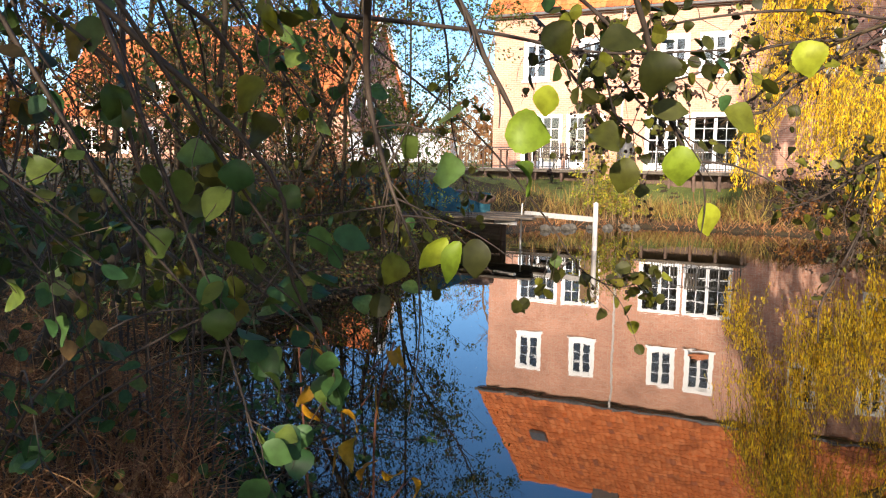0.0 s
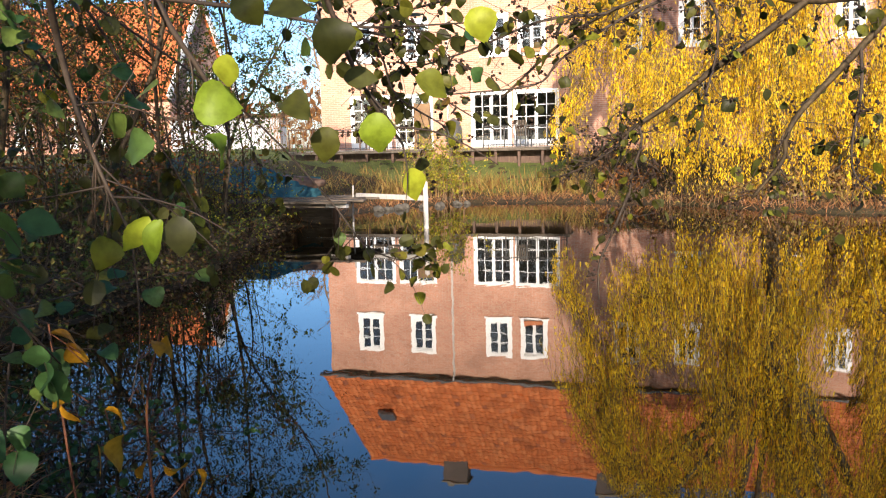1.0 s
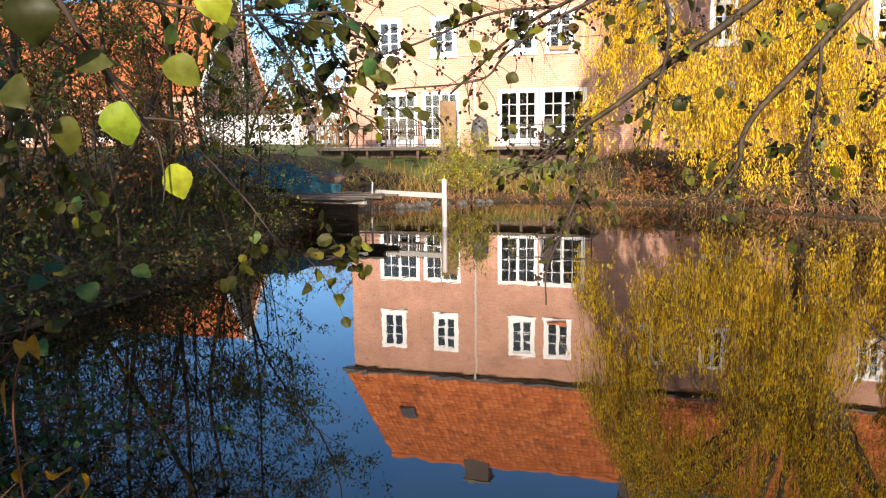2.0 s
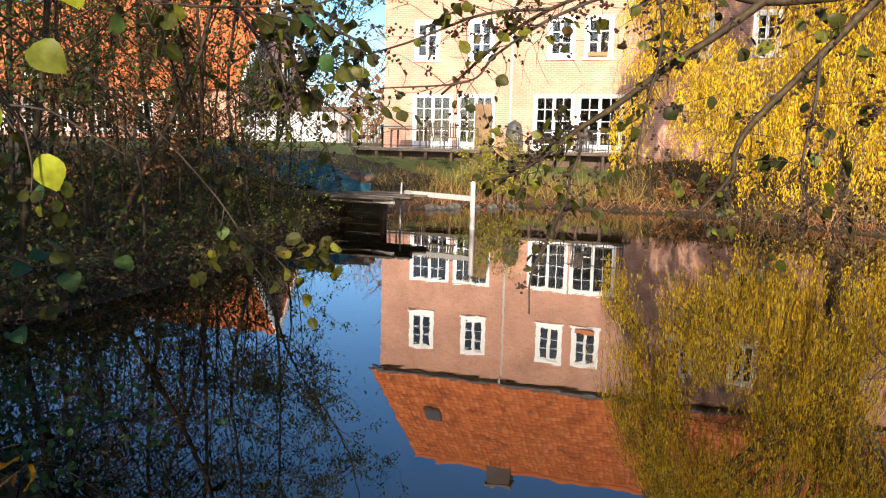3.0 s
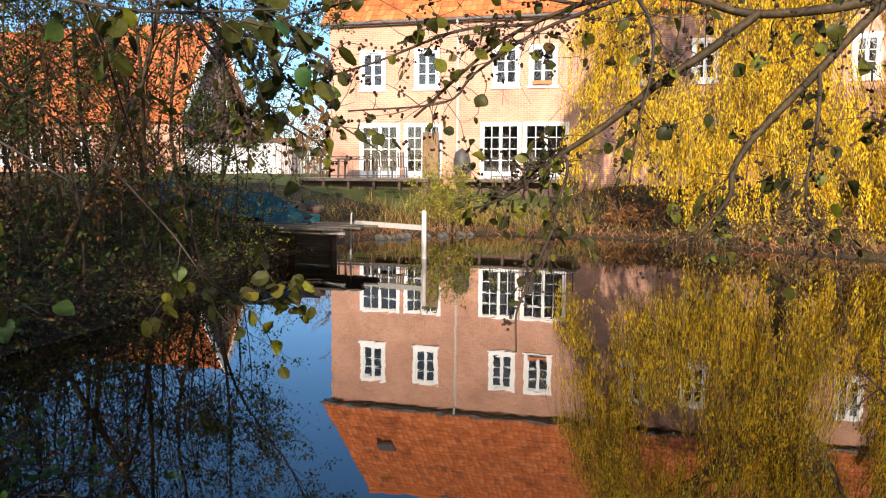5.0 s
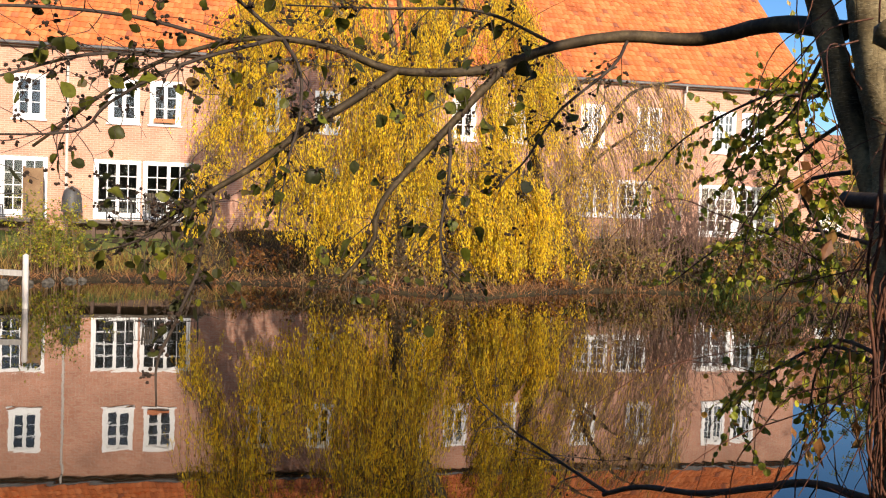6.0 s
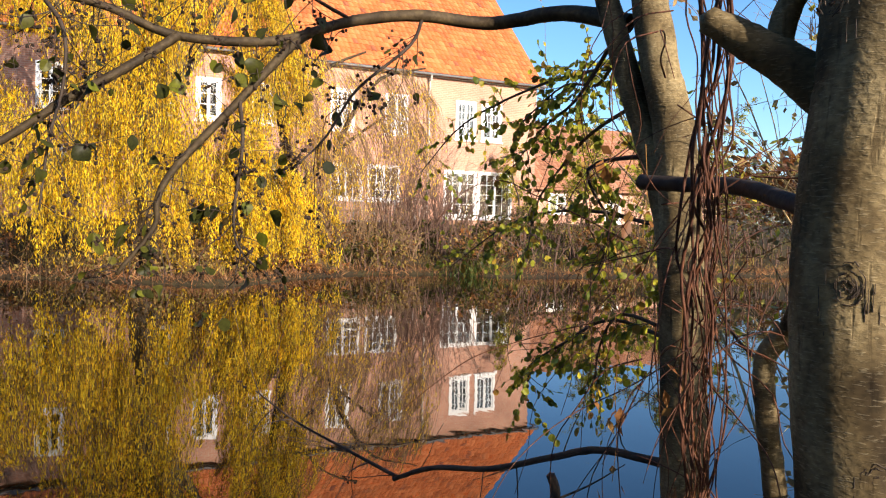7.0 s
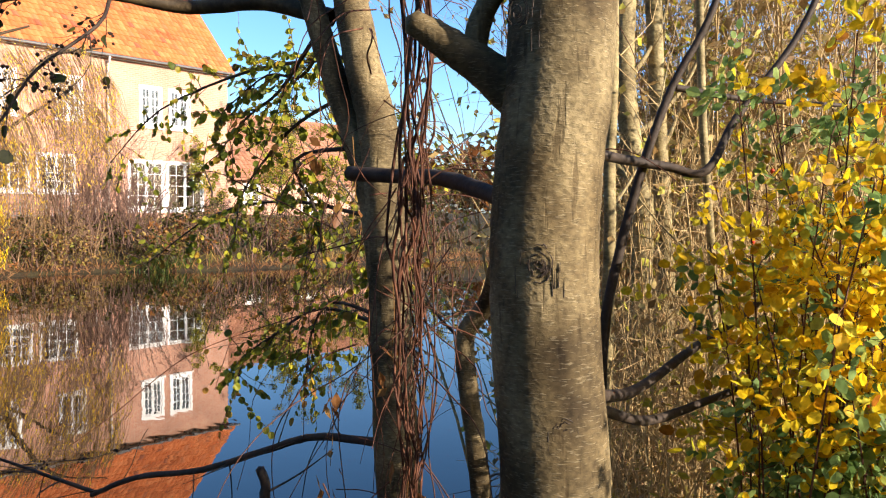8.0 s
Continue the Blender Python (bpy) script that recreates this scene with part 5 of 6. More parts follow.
# A thin crooked stem beside it
crooked = thing("crooked_sapling", (1.32, 1.31, 0.15), "thin crooked grey sapling stem at the water's edge", "sapling")
wpart("trunk", Quads().tube([(1.12, 1.1, 1.85), (1.22, 1.21, 1.73), (1.32, 1.32, 1.61), (1.32, 1.39, 1.52), (1.32, 1.38, 1.39), (1.33, 1.36, 1.24), (1.34, 1.34, 0.96), (1.32, 1.31, 0.15)], 0.022, 0.026, 12, 6, 0.06), "trunk_bark", crooked, smooth=True)
for line in ([(1.33, 1.37, 1.3), (1.4, 1.45, 1.34), (1.5, 1.52, 1.3), (1.62, 1.6, 1.33)], [(1.32, 1.39, 1.5), (1.3, 1.47, 1.57), (1.33, 1.56, 1.66)], [(1.34, 1.35, 1.1), (1.44, 1.4, 1.14), (1.56, 1.42, 1.11)]):
    bq = Quads().tube(line, 0.005, 0.002, 6, 4, 0.08)
    wpart("branch", bq, "twig", crooked, smooth=True)
    tq = Quads()
    twigs(tq, line, 7, 0.18, 0.0015, 0.2)
    wpart("twig", tq, "twig", crooked, kind="stuff")

vq = Quads()
for n in range(22):
    x, y = 1.02 + R.normal() * 0.017, 1.28 + R.normal() * 0.017
    z0, z1 = R.uniform(1.9, 2.9), R.uniform(0.35, 1.3)
    ph, am = R.uniform(0, 6, 2), R.uniform(0.008, 0.026)
    line = [(x + am * math.sin(ph[0] + 9 * f) + R.normal() * 0.009, y + am * math.cos(ph[1] + 8 * f) + R.normal() * 0.009, z0 + (z1 - z0) * f) for f in np.linspace(0, 1, 19)]
    vq.tube(line, R.uniform(0.0014, 0.0048), 0.001, 6, 3, 0.15)
for n in range(90):
    line = [np.array((1.04 + R.normal() * (0.13 if n < 46 else 0.03), 1.36 + R.normal() * 0.13, R.uniform(0.8, 2.5)))]
    d = R.normal(size=3) * np.array([1, 1, 0.8])
    for k in range(6):
        d = d / np.linalg.norm(d) + np.array([0, 0, -0.3]) + R.normal(size=3) * 0.28
        line.append(line[-1] + d / np.linalg.norm(d) * 0.09)
    vq.tube(line, R.uniform(0.0009, 0.0022), 0.0007, 5, 3)
solid("hanging_vines", vq, "vine", "bundle of reddish dead vines hanging beside a trunk", "vines", kind="stuff", smooth=True)
wl_q = Quads()
for cx, cy, cz, many in ((1.12, 1.66, 1.37, 6), (1.16, 1.7, 1.17, 5), (1.1, 1.68, 1.93, 5), (1.16, 1.62, 1.78, 6), (1.05, 1.33, 1.2, 7), (1.03, 1.36, 1.5, 6), (1.12, 1.45, 2.4, 5)):
    wp = np.array((cx, cy, cz)) + R.normal(size=(many, 3)) * np.array([0.02, 0.02, 0.035])
    wl_q.leaves(wp, R.normal(size=(many, 3)) * 0.45 + np.array([0, 0, -1]), R.uniform(0.03, 0.055, many), OVAL)
    wl_q.tube([(cx, cy, cz + 0.22), (cx + 0.01, cy, cz + 0.1), (cx, cy, cz)], 0.0012, 0.001, 4, 3)
solid("withered_leaves", wl_q, "brown_leaf", "withered brown leaves caught in hanging vines", "leaves", kind="stuff")

# The rose thicket on the near bank
rose = thing("wild_rose", (1.85, 0.6, 0.4), "wild rose bush with green and yellow leaves and red hips", "shrub")
rq = Quads()
A, B = [], []
made = 0
while made < 66:
    ds = R.uniform(1.45, 2.4)
    an = radians(R.uniform(71.0, 83))
    bx, by = -0.19 + ds * math.sin(an), 0.17 + ds * math.cos(an)
    if abs(bx - 0.93 - 0.23 * (0.9 - by)) < 0.5:
        continue
    made += 1
    lean = np.clip(R.normal(size=2) * 0.1, -0.16, 0.16)
    h = R.uniform(1.2, 1.95) if made % 5 else R.uniform(1.9, 2.4)
    line = [(bx, by, 0.35), (bx + lean[0] * 0.3, by + lean[1] * 0.3, h * 0.45), (bx + lean[0], by + lean[1], h * 0.8), (bx + lean[0] * 1.7, by + lean[1] * 1.7, h)]
    rq.tube(line, 0.0032, 0.0015, 5, 3)
    a, b = twigs(rq, line, 26, 0.16, 0.0011, 0.2, 0.15, sides=3)
    A.append(a), B.append(b)
for line in ([(1.02, 0.92, 1.5), (1.21, 0.94, 1.46), (1.36, 0.95, 1.45), (1.63, 0.95, 1.5), (1.83, 0.88, 1.59), (2.02, 0.82, 1.72)], [(1.49, 1.11, 1.2), (1.49, 1.11, 1.52), (1.53, 1.09, 1.74), (1.57, 1.05, 1.95), (1.62, 1.01, 2.12), (1.68, 0.95, 2.28), (1.74, 0.9, 2.5)],
             [(1.02, 0.93, 1.97), (1.25, 1.06, 1.955), (1.45, 1.07, 1.945), (1.6, 1.01, 1.93), (1.66, 0.94, 1.92), (1.76, 0.91, 2.05), (1.91, 0.83, 2.24), (1.98, 0.78, 2.4)], [(1.05, 0.93, 1.45), (1.21, 0.97, 1.43), (1.37, 0.94, 1.38), (1.54, 0.9, 1.39), (1.72, 0.84, 1.42)], [(1.625, 1.005, 2.118), (1.8, 0.9, 2.1), (2.05, 0.75, 2.1)]):
    r0 = 0.009 if line[0][2] > 2.1 else 0.014
    wpart("branch", Quads().tube(line, r0, r0 * 0.55, 9, 5, 0.08), "twig", rose, smooth=True)
stems = wpart("cane", rq, "vine", rose, kind="stuff")
A, B = np.vstack(A), np.vstack(B)
a, b = pick(A, B, 3000)
k = a[:, 2] > 0.45
a, b = a[k], unit(hang(b[k], 0.5, 0.7))
gold = np.sin(5.2 * a[:, 0] + 2 * a[:, 1] + 1.0) * np.sin(5.6 * a[:, 2] + 3.1 * a[:, 1]) + 0.55 * R.normal(size=len(a)) + 0.5 * (a[:, 2] - 1.45) > 0.08
for name, mask in (("green", ~gold), ("gold", gold)):
    p, w = a[mask], b[mask]
    side = unit(np.cross(w, R.normal(size=w.shape)))
    size = R.uniform(0.022, 0.035, len(p))
    at, way, big = [p + w * size[:, None] * 2.1], [w], [size * 1.1]
    for m, along in ((1, 0.6), (-1, 0.6), (1, 1.4), (-1, 1.4)):
        at.append(p + w * size[:, None] * along), way.append(w * 0.45 + side * m), big.append(size * (0.8 + 0.12 * along))
    at, way, big = np.vstack(at), np.vstack(way) + R.normal(size=(5 * len(p), 3)) * 0.12, np.concatenate(big)
    wpart("leaf_mass", Quads().leaves(at, way, big, LEAFLET if name == "gold" else FOLDED), "rose_" + name, rose, "fresh green leaflets" if name == "green" else "golden yellow leaflets", kind="stuff")
    single_leaves(stems, p[:110], w[:110], 0.03, "rose_" + name, 110)
for n in range(34):
    p = a[R.randint(len(a))]
    wpart("rose_hip", ball(Quads(), p, 0.006, np.array([0.1, 0.1, -1])), "hip", rose, "red hip", smooth=True)

def cane_thicket(name, cx, cy, sx, sy, count, h0, h1, label, leaf, leaves, material="cane", size=0.03, bend=0.25, r=0.006, twig=7):
    t = thing(name, (cx, cy, float(ground_z(cx, cy))), label, "shrub", kind="stuff")
    w = Quads()
    x, y = cx + R.uniform(-sx, sx, count), cy + R.uniform(-sy, sy, count)
    z, h, l = ground_z(x, y), R.uniform(h0, h1, count), R.normal(size=(2, count)) * bend
    line = np.stack([np.stack([x + l[0] * f, y + l[1] * f, z - 0.05 + h * g], 1) for f, g in ((0, 0), (0.25, 0.4), (0.7, 0.75), (1.3, 1.0))], 1)
    w.tubes(line, r * R.uniform(0.6, 1.6, count), np.full(count, r * 0.25), 5 if cy < 5 else 4, 3 if cy < 5 else 2)
    made = [twigs(w, k, twig, hh * 0.22, r * 0.32, 0.05, 0.2, sides=3, fine=1) for k, hh in zip(line, h)]
    wpart("cane", w, material, t, kind="stuff")
    if leaves:
        a, b = pick(np.vstack([m[0] for m in made]), np.vstack([m[1] for m in made]), leaves)
        wpart("foliage", Quads().leaves(a, hang(b, 0.5, 0.8), R.uniform(0.6, 1.3, len(a)) * size, OVAL), leaf, t, kind="stuff")
    return t


cane_thicket("dry_cane_thicket", 4.3, 1.75, 0.9, 0.8, 330, 1.4, 3.8, "dense tangle of tan canes and dry shoots", "tan_leaf", 15000, r=0.007, bend=0.5, twig=18, size=0.05)
cane_thicket("dry_cane_thicket", 2.75, 1.3, 0.5, 0.35, 190, 0.5, 1.9, "low tangle of tan dry stems", "tan_leaf", 1500, r=0.005, bend=0.16, twig=10, size=0.04)
cane_thicket("dry_cane_thicket", 2.25, 1.25, 0.45, 0.2, 150, 0.5, 1.35, "low tangle of tan dry stems by the water", "tan_leaf", 900, r=0.004, bend=0.14, twig=14, size=0.035)
cane_thicket("dry_cane_thicket", 4.6, 2.6, 1.0, 0.6, 120, 1.4, 3.4, "dry canes with tan and olive leaves", "tan_leaf", 6000, r=0.008, bend=0.5, twig=9, size=0.06)
cane_thicket("dry_cane_thicket", 6.3, 2.2, 1.9, 1.2, 190, 2.0, 4.8, "tall thicket of dry canes with yellow leaves", "rose_leaf", 6500, r=0.009, bend=0.4, size=0.06)
for line, r in (([(2.78, 1.72, 0.3), (2.78, 1.66, 1.68), (2.76, 1.69, 1.99), (2.73, 1.73, 2.44), (2.78, 1.73, 3.2)], 0.05), ([(2.13, 1.47, 0.4), (2.13, 1.45, 1.6), (2.14, 1.46, 1.96), (2.17, 1.47, 2.33), (2.2, 1.5, 3.0)], 0.022),
                ([(3.09, 1.5, 0.3), (3.05, 1.55, 0.7), (2.99, 1.65, 1.25), (3.02, 1.67, 1.6), (2.98, 1.7, 2.2), (2.96, 1.75, 3.2)], 0.045), ([(3.7, 1.8, 0.3), (3.68, 1.82, 1.5), (3.74, 1.85, 3.4)], 0.04), ([(2.4, 1.2, 0.4), (2.42, 1.22, 1.5), (2.36, 1.25, 2.2), (2.4, 1.3, 3.0)], 0.016)):
    t = thing("sapling", line[0], "pale olive-grey sapling stem in a sunlit thicket", "sapling", "stems in the thicket")
    wpart("trunk", Quads().tube(line, r, r * 0.75, 12, 5, 0.08), "bark", t, smooth=True)
    c = smooth_line(line, 6)
    for m in range(4):
        p = c[int(len(c) * R.uniform(0.35, 0.9))]
        a = R.uniform(-1.2, 1.9)
        d = np.array([math.cos(a), math.sin(a), 0.0])
        bq = Quads().tube([p, p + d * 0.14 + np.array([0, 0, 0.1]), p + d * 0.3 + np.array([0, 0, 0.28]), p + d * 0.42 + np.array([0, 0, 0.55])], r * 0.28, r * 0.1, 7, 4, 0.06)
        tq = Quads()
        twigs(tq, [p + d * 0.1, p + d * 0.3 + np.array([0, 0, 0.28]), p + d * 0.42 + np.array([0, 0, 0.55])], 7, 0.3, 0.0025, 0.1)
        wpart("branch", bq, "bark", t, smooth=True)
        wpart("twig", tq, "cane", t, kind="stuff")

# A dead stub in the water
solid("broken_stub", Quads().tube([(2.9, 4.3, -0.6), (2.9, 4.3, -0.1), (2.92, 4.31, 0.06), (2.89, 4.33, 0.18)], 0.042, 0.03, 10, 3, 0.15).tube([(2.9, 4.3, 0.02), (3.1, 4.2, 0.12), (3.35, 4.15, 0.24)], 0.01, 0.003, 6, 3), "twig", "broken dark stub standing in the water", "stump", smooth=True)

# The tree behind the walker, whose twigs hang close in front
near = thing("overhanging_alder", (-2.4, -1.9, 0.35), "alder with broad green leaves on low hanging twigs", "tree")
wpart("trunk", Quads().tube([(-2.4, -1.9, 0.1), (-2.35, -1.85, 1.5), (-2.3, -1.8, 3.2), (-2.4, -1.7, 5.5)], 0.14, 0.09, 14, 5, 0.05), "bark", near, smooth=True)
NB = [
    [(-2.3, -1.8, 2.9), (-1.9, -1.0, 2.95), (-1.3, -0.2, 2.6), (-0.85, 0.25, 2.15), (-0.75, 0.36, 1.97), (-0.72, 0.4, 1.88)],
    [(-1.3, -0.2, 2.6), (-0.9, 0.1, 2.4), (-0.62, 0.3, 2.12), (-0.56, 0.42, 1.93), (-0.52, 0.46, 1.85)],
    [(-2.3, -1.8, 3.1), (-2.0, 0.0, 3.0), (-1.5, 1.3, 2.7), (-1.19, 1.9, 2.42), (-1.0, 1.9, 2.24), (-0.98, 1.9, 2.11), (-0.87, 1.9, 2.0), (-0.68, 1.9, 1.88)],
    [(-2.0, 0.0, 3.0), (-1.7, 0.7, 2.6), (-1.45, 1.05, 2.2), (-1.38, 1.2, 1.9), (-1.3, 1.3, 1.65)],
    [(-2.0, 0.0, 3.0), (-2.0, 0.9, 2.6), (-2.0, 1.5, 2.2), (-1.95, 1.8, 1.85), (-2.0, 2.0, 1.55)],
    [(-1.45, 1.05, 2.2), (-1.1, 1.1, 2.15), (-0.85, 1.15, 2.1), (-0.6, 1.2, 2.1)],
    [(-0.85, 0.25, 2.15), (-0.95, 0.4, 1.98), (-0.93, 0.42, 1.85), (-0.88, 0.42, 1.74)],
    [(-2.3, -1.8, 3.1), (-2.6, -0.6, 3.0), (-2.7, 0.4, 2.7), (-2.6, 1.0, 2.3), (-2.5, 1.4, 1.9), (-2.5, 1.6, 1.5)],
    [(-2.6, -0.6, 3.0), (-3.2, 0.3, 2.7), (-3.4, 1.0, 2.3), (-3.3, 1.5, 1.8), (-3.2, 1.9, 1.4)],
    [(-2.7, 0.4, 2.7), (-2.2, 0.9, 2.5), (-1.9, 1.3, 2.4), (-1.6, 1.6, 2.45)],
    [(-2.0, 0.9, 2.6), (-2.3, 1.5, 2.3), (-2.7, 2.0, 2.0), (-2.9, 2.3, 1.6)],
    [(-1.5, 1.3, 2.7), (-1.6, 1.9, 2.35), (-1.75, 2.3, 2.0), (-1.75, 2.5, 1.65)],
    [(-1.45, 1.05, 2.2), (-1.25, 1.4, 1.95), (-1.1, 1.56, 1.72), (-1.01, 1.61, 1.58), (-0.92, 1.66, 1.53), (-0.86, 1.7, 1.55)],
]
nq = Quads()
NP, NW = [], []
for m, line in enumerate(NB):
    nq.tube(line, 0.011 if m in (0, 2) else 0.003 if m == 12 else 0.006, 0.0015, 8, 6, 0.05)
    a, b = twigs(nq, line, 6 if m < 2 else 14, 0.2 if m > 1 else 0.12, 0.0018, 0.35, 0.45)
    NP.append(a), NW.append(b)
nt = wpart("twig", nq, "twig", near, "thin dark twigs", smooth=True, kind="stuff")
NP[6], NW[6] = NP[6][:6], NW[6][:6]
a, b = pick(np.vstack(NP[2:]), np.vstack(NW[2:]), 560)
single_leaves(nt, a[:80], hang(b[:80], 0.9, 0.6), 0.038, "alder_leaf", 80)
single_leaves(nt, a[110:140], hang(b[110:140], 0.9, 0.6), 0.04, "blue_leaf", 30)
wpart("leaf_mass", Quads().leaves(a[170:], hang(b[170:], 0.9, 0.6), R.uniform(0.026, 0.045, len(a) - 170), ROUND), "alder_leaf", near, kind="stuff")
cq = Quads()
cones(cq, np.vstack(NP[2:]), np.vstack(NW[2:]), 60)
wpart("cone", cq, "cone", near, kind="stuff")
# broad leaves nearest the eye: stalk end and the way each hangs
for p, w, s, m in (((-0.70, 0.31, 1.865), (0.3, 0.5, -0.9), 0.048, "fresh_leaf"), ((-0.72, 0.33, 1.905), (0.9, 0.25, -0.2), 0.06, "fresh_leaf"), ((-0.52, 0.48, 1.822), (0.1, 0.4, -1), 0.05, "fresh_leaf"), ((-0.60, 0.42, 1.875), (-0.25, 0.1, -1), 0.05, "alder_leaf"),
                   ((-0.545, 0.43, 1.89), (0.05, 0.2, -1), 0.055, "fresh_leaf"), ((-0.76, 0.31, 1.86), (-0.8, 0.1, -0.25), 0.055, "blue_leaf"), ((-0.80, 0.345, 1.775), (-0.75, -0.1, -0.9), 0.062, "fresh_leaf"), ((-0.78, 0.34, 1.772), (-0.3, -0.1, -1), 0.062, "fresh_leaf"), ((-0.765, 0.35, 1.775), (0.05, 0.0, -1), 0.055, "alder_leaf"),
                   ((-0.56, 0.33, 1.985), (0.1, 0.1, -1), 0.055, "alder_leaf"), ((-0.60, 0.28, 1.985), (0.9, 0.2, 0.1), 0.05, "alder_leaf"), ((-0.66, 0.3, 1.95), (-0.2, 0.3, -1), 0.04, "fresh_leaf"), ((-0.57, 0.4, 1.93), (1, 0.2, -0.1), 0.045, "alder_leaf"), ((-0.63, 0.36, 1.9), (0.9, -0.1, -0.4), 0.045, "alder_leaf"),
                   ((-0.5, 0.45, 1.93), (0.8, 0.3, -0.5), 0.05, "alder_leaf"), ((-0.8, 0.38, 1.93), (-0.9, 0.3, -0.3), 0.05, "blue_leaf"), ((-0.9, 0.45, 1.9), (-0.6, 0.3, -0.6), 0.05, "dark_leaf"), ((-0.42, 0.42, 2.0), (0.3, 0.1, -1), 0.045, "fresh_leaf"), ((-0.7, 0.4, 2.03), (0.6, 0.2, -0.8), 0.05, "alder_leaf")):
    single_leaves(nt, [p], [w], s * 0.86, m, 1, (0.45, -0.75, 0.35), 0.55 if s > 0.06 else 0.95)

# leafy twigs that hang beside the walker at the start
hq = Quads()
HP, HW, HM = [], [], []
while len(HM) < 30:
    an, ds = radians(R.uniform(33, 60)), R.uniform(0.85, 2.0)
    x, y = -0.37 - ds * math.sin(an), -0.53 + ds * math.cos(an)
    if 0.2 - x < 1.3 * (y + 0.2):
        continue
    HM.append(("blue_leaf", "dark_leaf", "blue_leaf", "alder_leaf")[len(HM) % 4])
    z = R.uniform(1.5, 2.15)
    top = np.array((x - 0.18 + R.normal() * 0.08, y - 0.22 + R.normal() * 0.08, z + R.uniform(0.35, 0.6)))
    end = np.array((x, y, z))
    line = [top, top * 0.6 + end * 0.4 + R.normal(size=3) * 0.05, top * 0.25 + end * 0.75 + R.normal(size=3) * 0.04, end]
    hq.tube(line, 0.004, 0.0012, 6, 4)
    a, b = twigs(hq, line, 5, 0.16, 0.0012, 0.3, 0.5)
    a, b = pick(a, b, 9)
    HP.append(a), HW.append(hang(b, 0.6, 0.6))
hang_twig = wpart("twig", hq, "twig", near, smooth=True, kind="stuff")
for a, b, m in zip(HP, HW, HM):
    single_leaves(hang_twig, a, b, 0.04, m, 9)

# Brambles low on the near bank, with cool green and yellow leaves
def bramble(name, spots, label, leaf, size, per, h):
    t = thing(name, (float(np.mean([s[0] for s in spots])), float(np.mean([s[1] for s in spots])), 0.35), label, "shrub")
    w = Quads()
    A, B = [], []
    for x, y in spots:
        z = max(0.0, float(ground_z(x, y)))
        d = np.clip(R.normal(size=2) * 0.3, -0.38, 0.38)
        hh = h * R.uniform(0.6, 1.15)
        line = [(x, y, z - 0.05), (x + d[0] * 0.3, y + d[1] * 0.3, z + hh * 0.7), (x + d[0], y + d[1], z + hh), (x + d[0] * 2.0, y + d[1] * 2.0, z + hh * 0.8)]
        w.tube(line, 0.006, 0.002, 6, 4)
        a, b = twigs(w, line, 9, 0.25, 0.002, 0.1, 0.2)
        k = R.permutation(len(a))[:per]
        A.append(a[k]), B.append(b[k])
    wood = wpart("shoot", w, "twig", t, kind="stuff")
    A, B = np.vstack(A), np.vstack(B)
    n = min(150, len(A) // 3)
    single_leaves(wood, A[:n], hang(B[:n], 0.2, 0.8), size, leaf, n)
    wpart("leaf_mass", Quads().leaves(A[n:], hang(B[n:], 0.2, 0.8), R.uniform(0.7, 1.2, len(A) - n) * size, ROUND), leaf, t, kind="stuff")


bramble("water_mint", [(lambda u: (-4.4 + 1.5 * u + R.uniform(-0.2, 0.2), 3.5 - 0.75 * u + R.uniform(-0.2, 0.2)))(R.uniform(0, 1)) for _ in range(46)], "low water mint with small cool green leaves at the edge", "blue_leaf", 0.04, 22, 0.3)
for sx, sy, leaf, size in ((-3.3, 1.9, "dark_leaf", 0.07), (-3.7, 2.3, "blue_leaf", 0.07), (-3.0, 2.0, "alder_leaf", 0.065)):
    bramble("hazel_shrub", [(sx + R.uniform(-0.3, 0.3), sy + R.uniform(-0.25, 0.25)) for _ in range(8)], "hazel shrub with broad rounded green leaves on the near bank", leaf, size, 9, 1.5)
bramble("bramble", [(R.uniform(-3.1, -2.5), R.uniform(1.05, 1.6)) for _ in range(8)], "bramble with dark green leaves on the near bank", "blue_leaf", 0.06, 14, 0.75)
bramble("bramble", [(R.uniform(-3.8, -3.1), R.uniform(1.7, 2.3)) for _ in range(10)], "low bramble with dull green and brown leaves", "dark_leaf", 0.05, 18, 0.5)
arch = thing("bramble_shoot", (-3.0, 1.1, 0.36), "arching shoot with broad cool green leaves over the water", "shrub")
aq = Quads()
al, aw = [], []
for line in ([(-3.0, 1.1, 0.3), (-2.8, 1.3, 0.95), (-2.45, 1.55, 1.26), (-2.2, 1.72, 1.36), (-2.0, 1.88, 1.4), (-1.83, 1.97, 1.43)], [(-2.95, 1.05, 0.3), (-2.75, 1.2, 0.85), (-2.45, 1.45, 1.15), (-2.2, 1.62, 1.22), (-2.05, 1.75, 1.2)],
             [(-2.9, 0.95, 0.3), (-2.7, 1.1, 1.0), (-2.5, 1.3, 1.3), (-2.3, 1.5, 1.36), (-2.1, 1.66, 1.3)]):
    aq.tube(line, 0.006, 0.002, 6, 5)
    c = smooth_line(line, 6)
    for k in range(10, len(c), 2):
        d = R.normal(size=3) * np.array([1, 1, 0.5])
        tip = c[k] + unit(d) * 0.05
        aq.tube([c[k], tip], 0.0015, 0.001, 4, 2)
        al.append(tip), aw.append(d + np.array([0.2, 0.1, -0.35]))
ash = wpart("shoot", aq, "twig", arch, kind="stuff")
single_leaves(ash, al, aw, 0.072, "blue_leaf", len(al), (0.1, -0.35, 0.95))
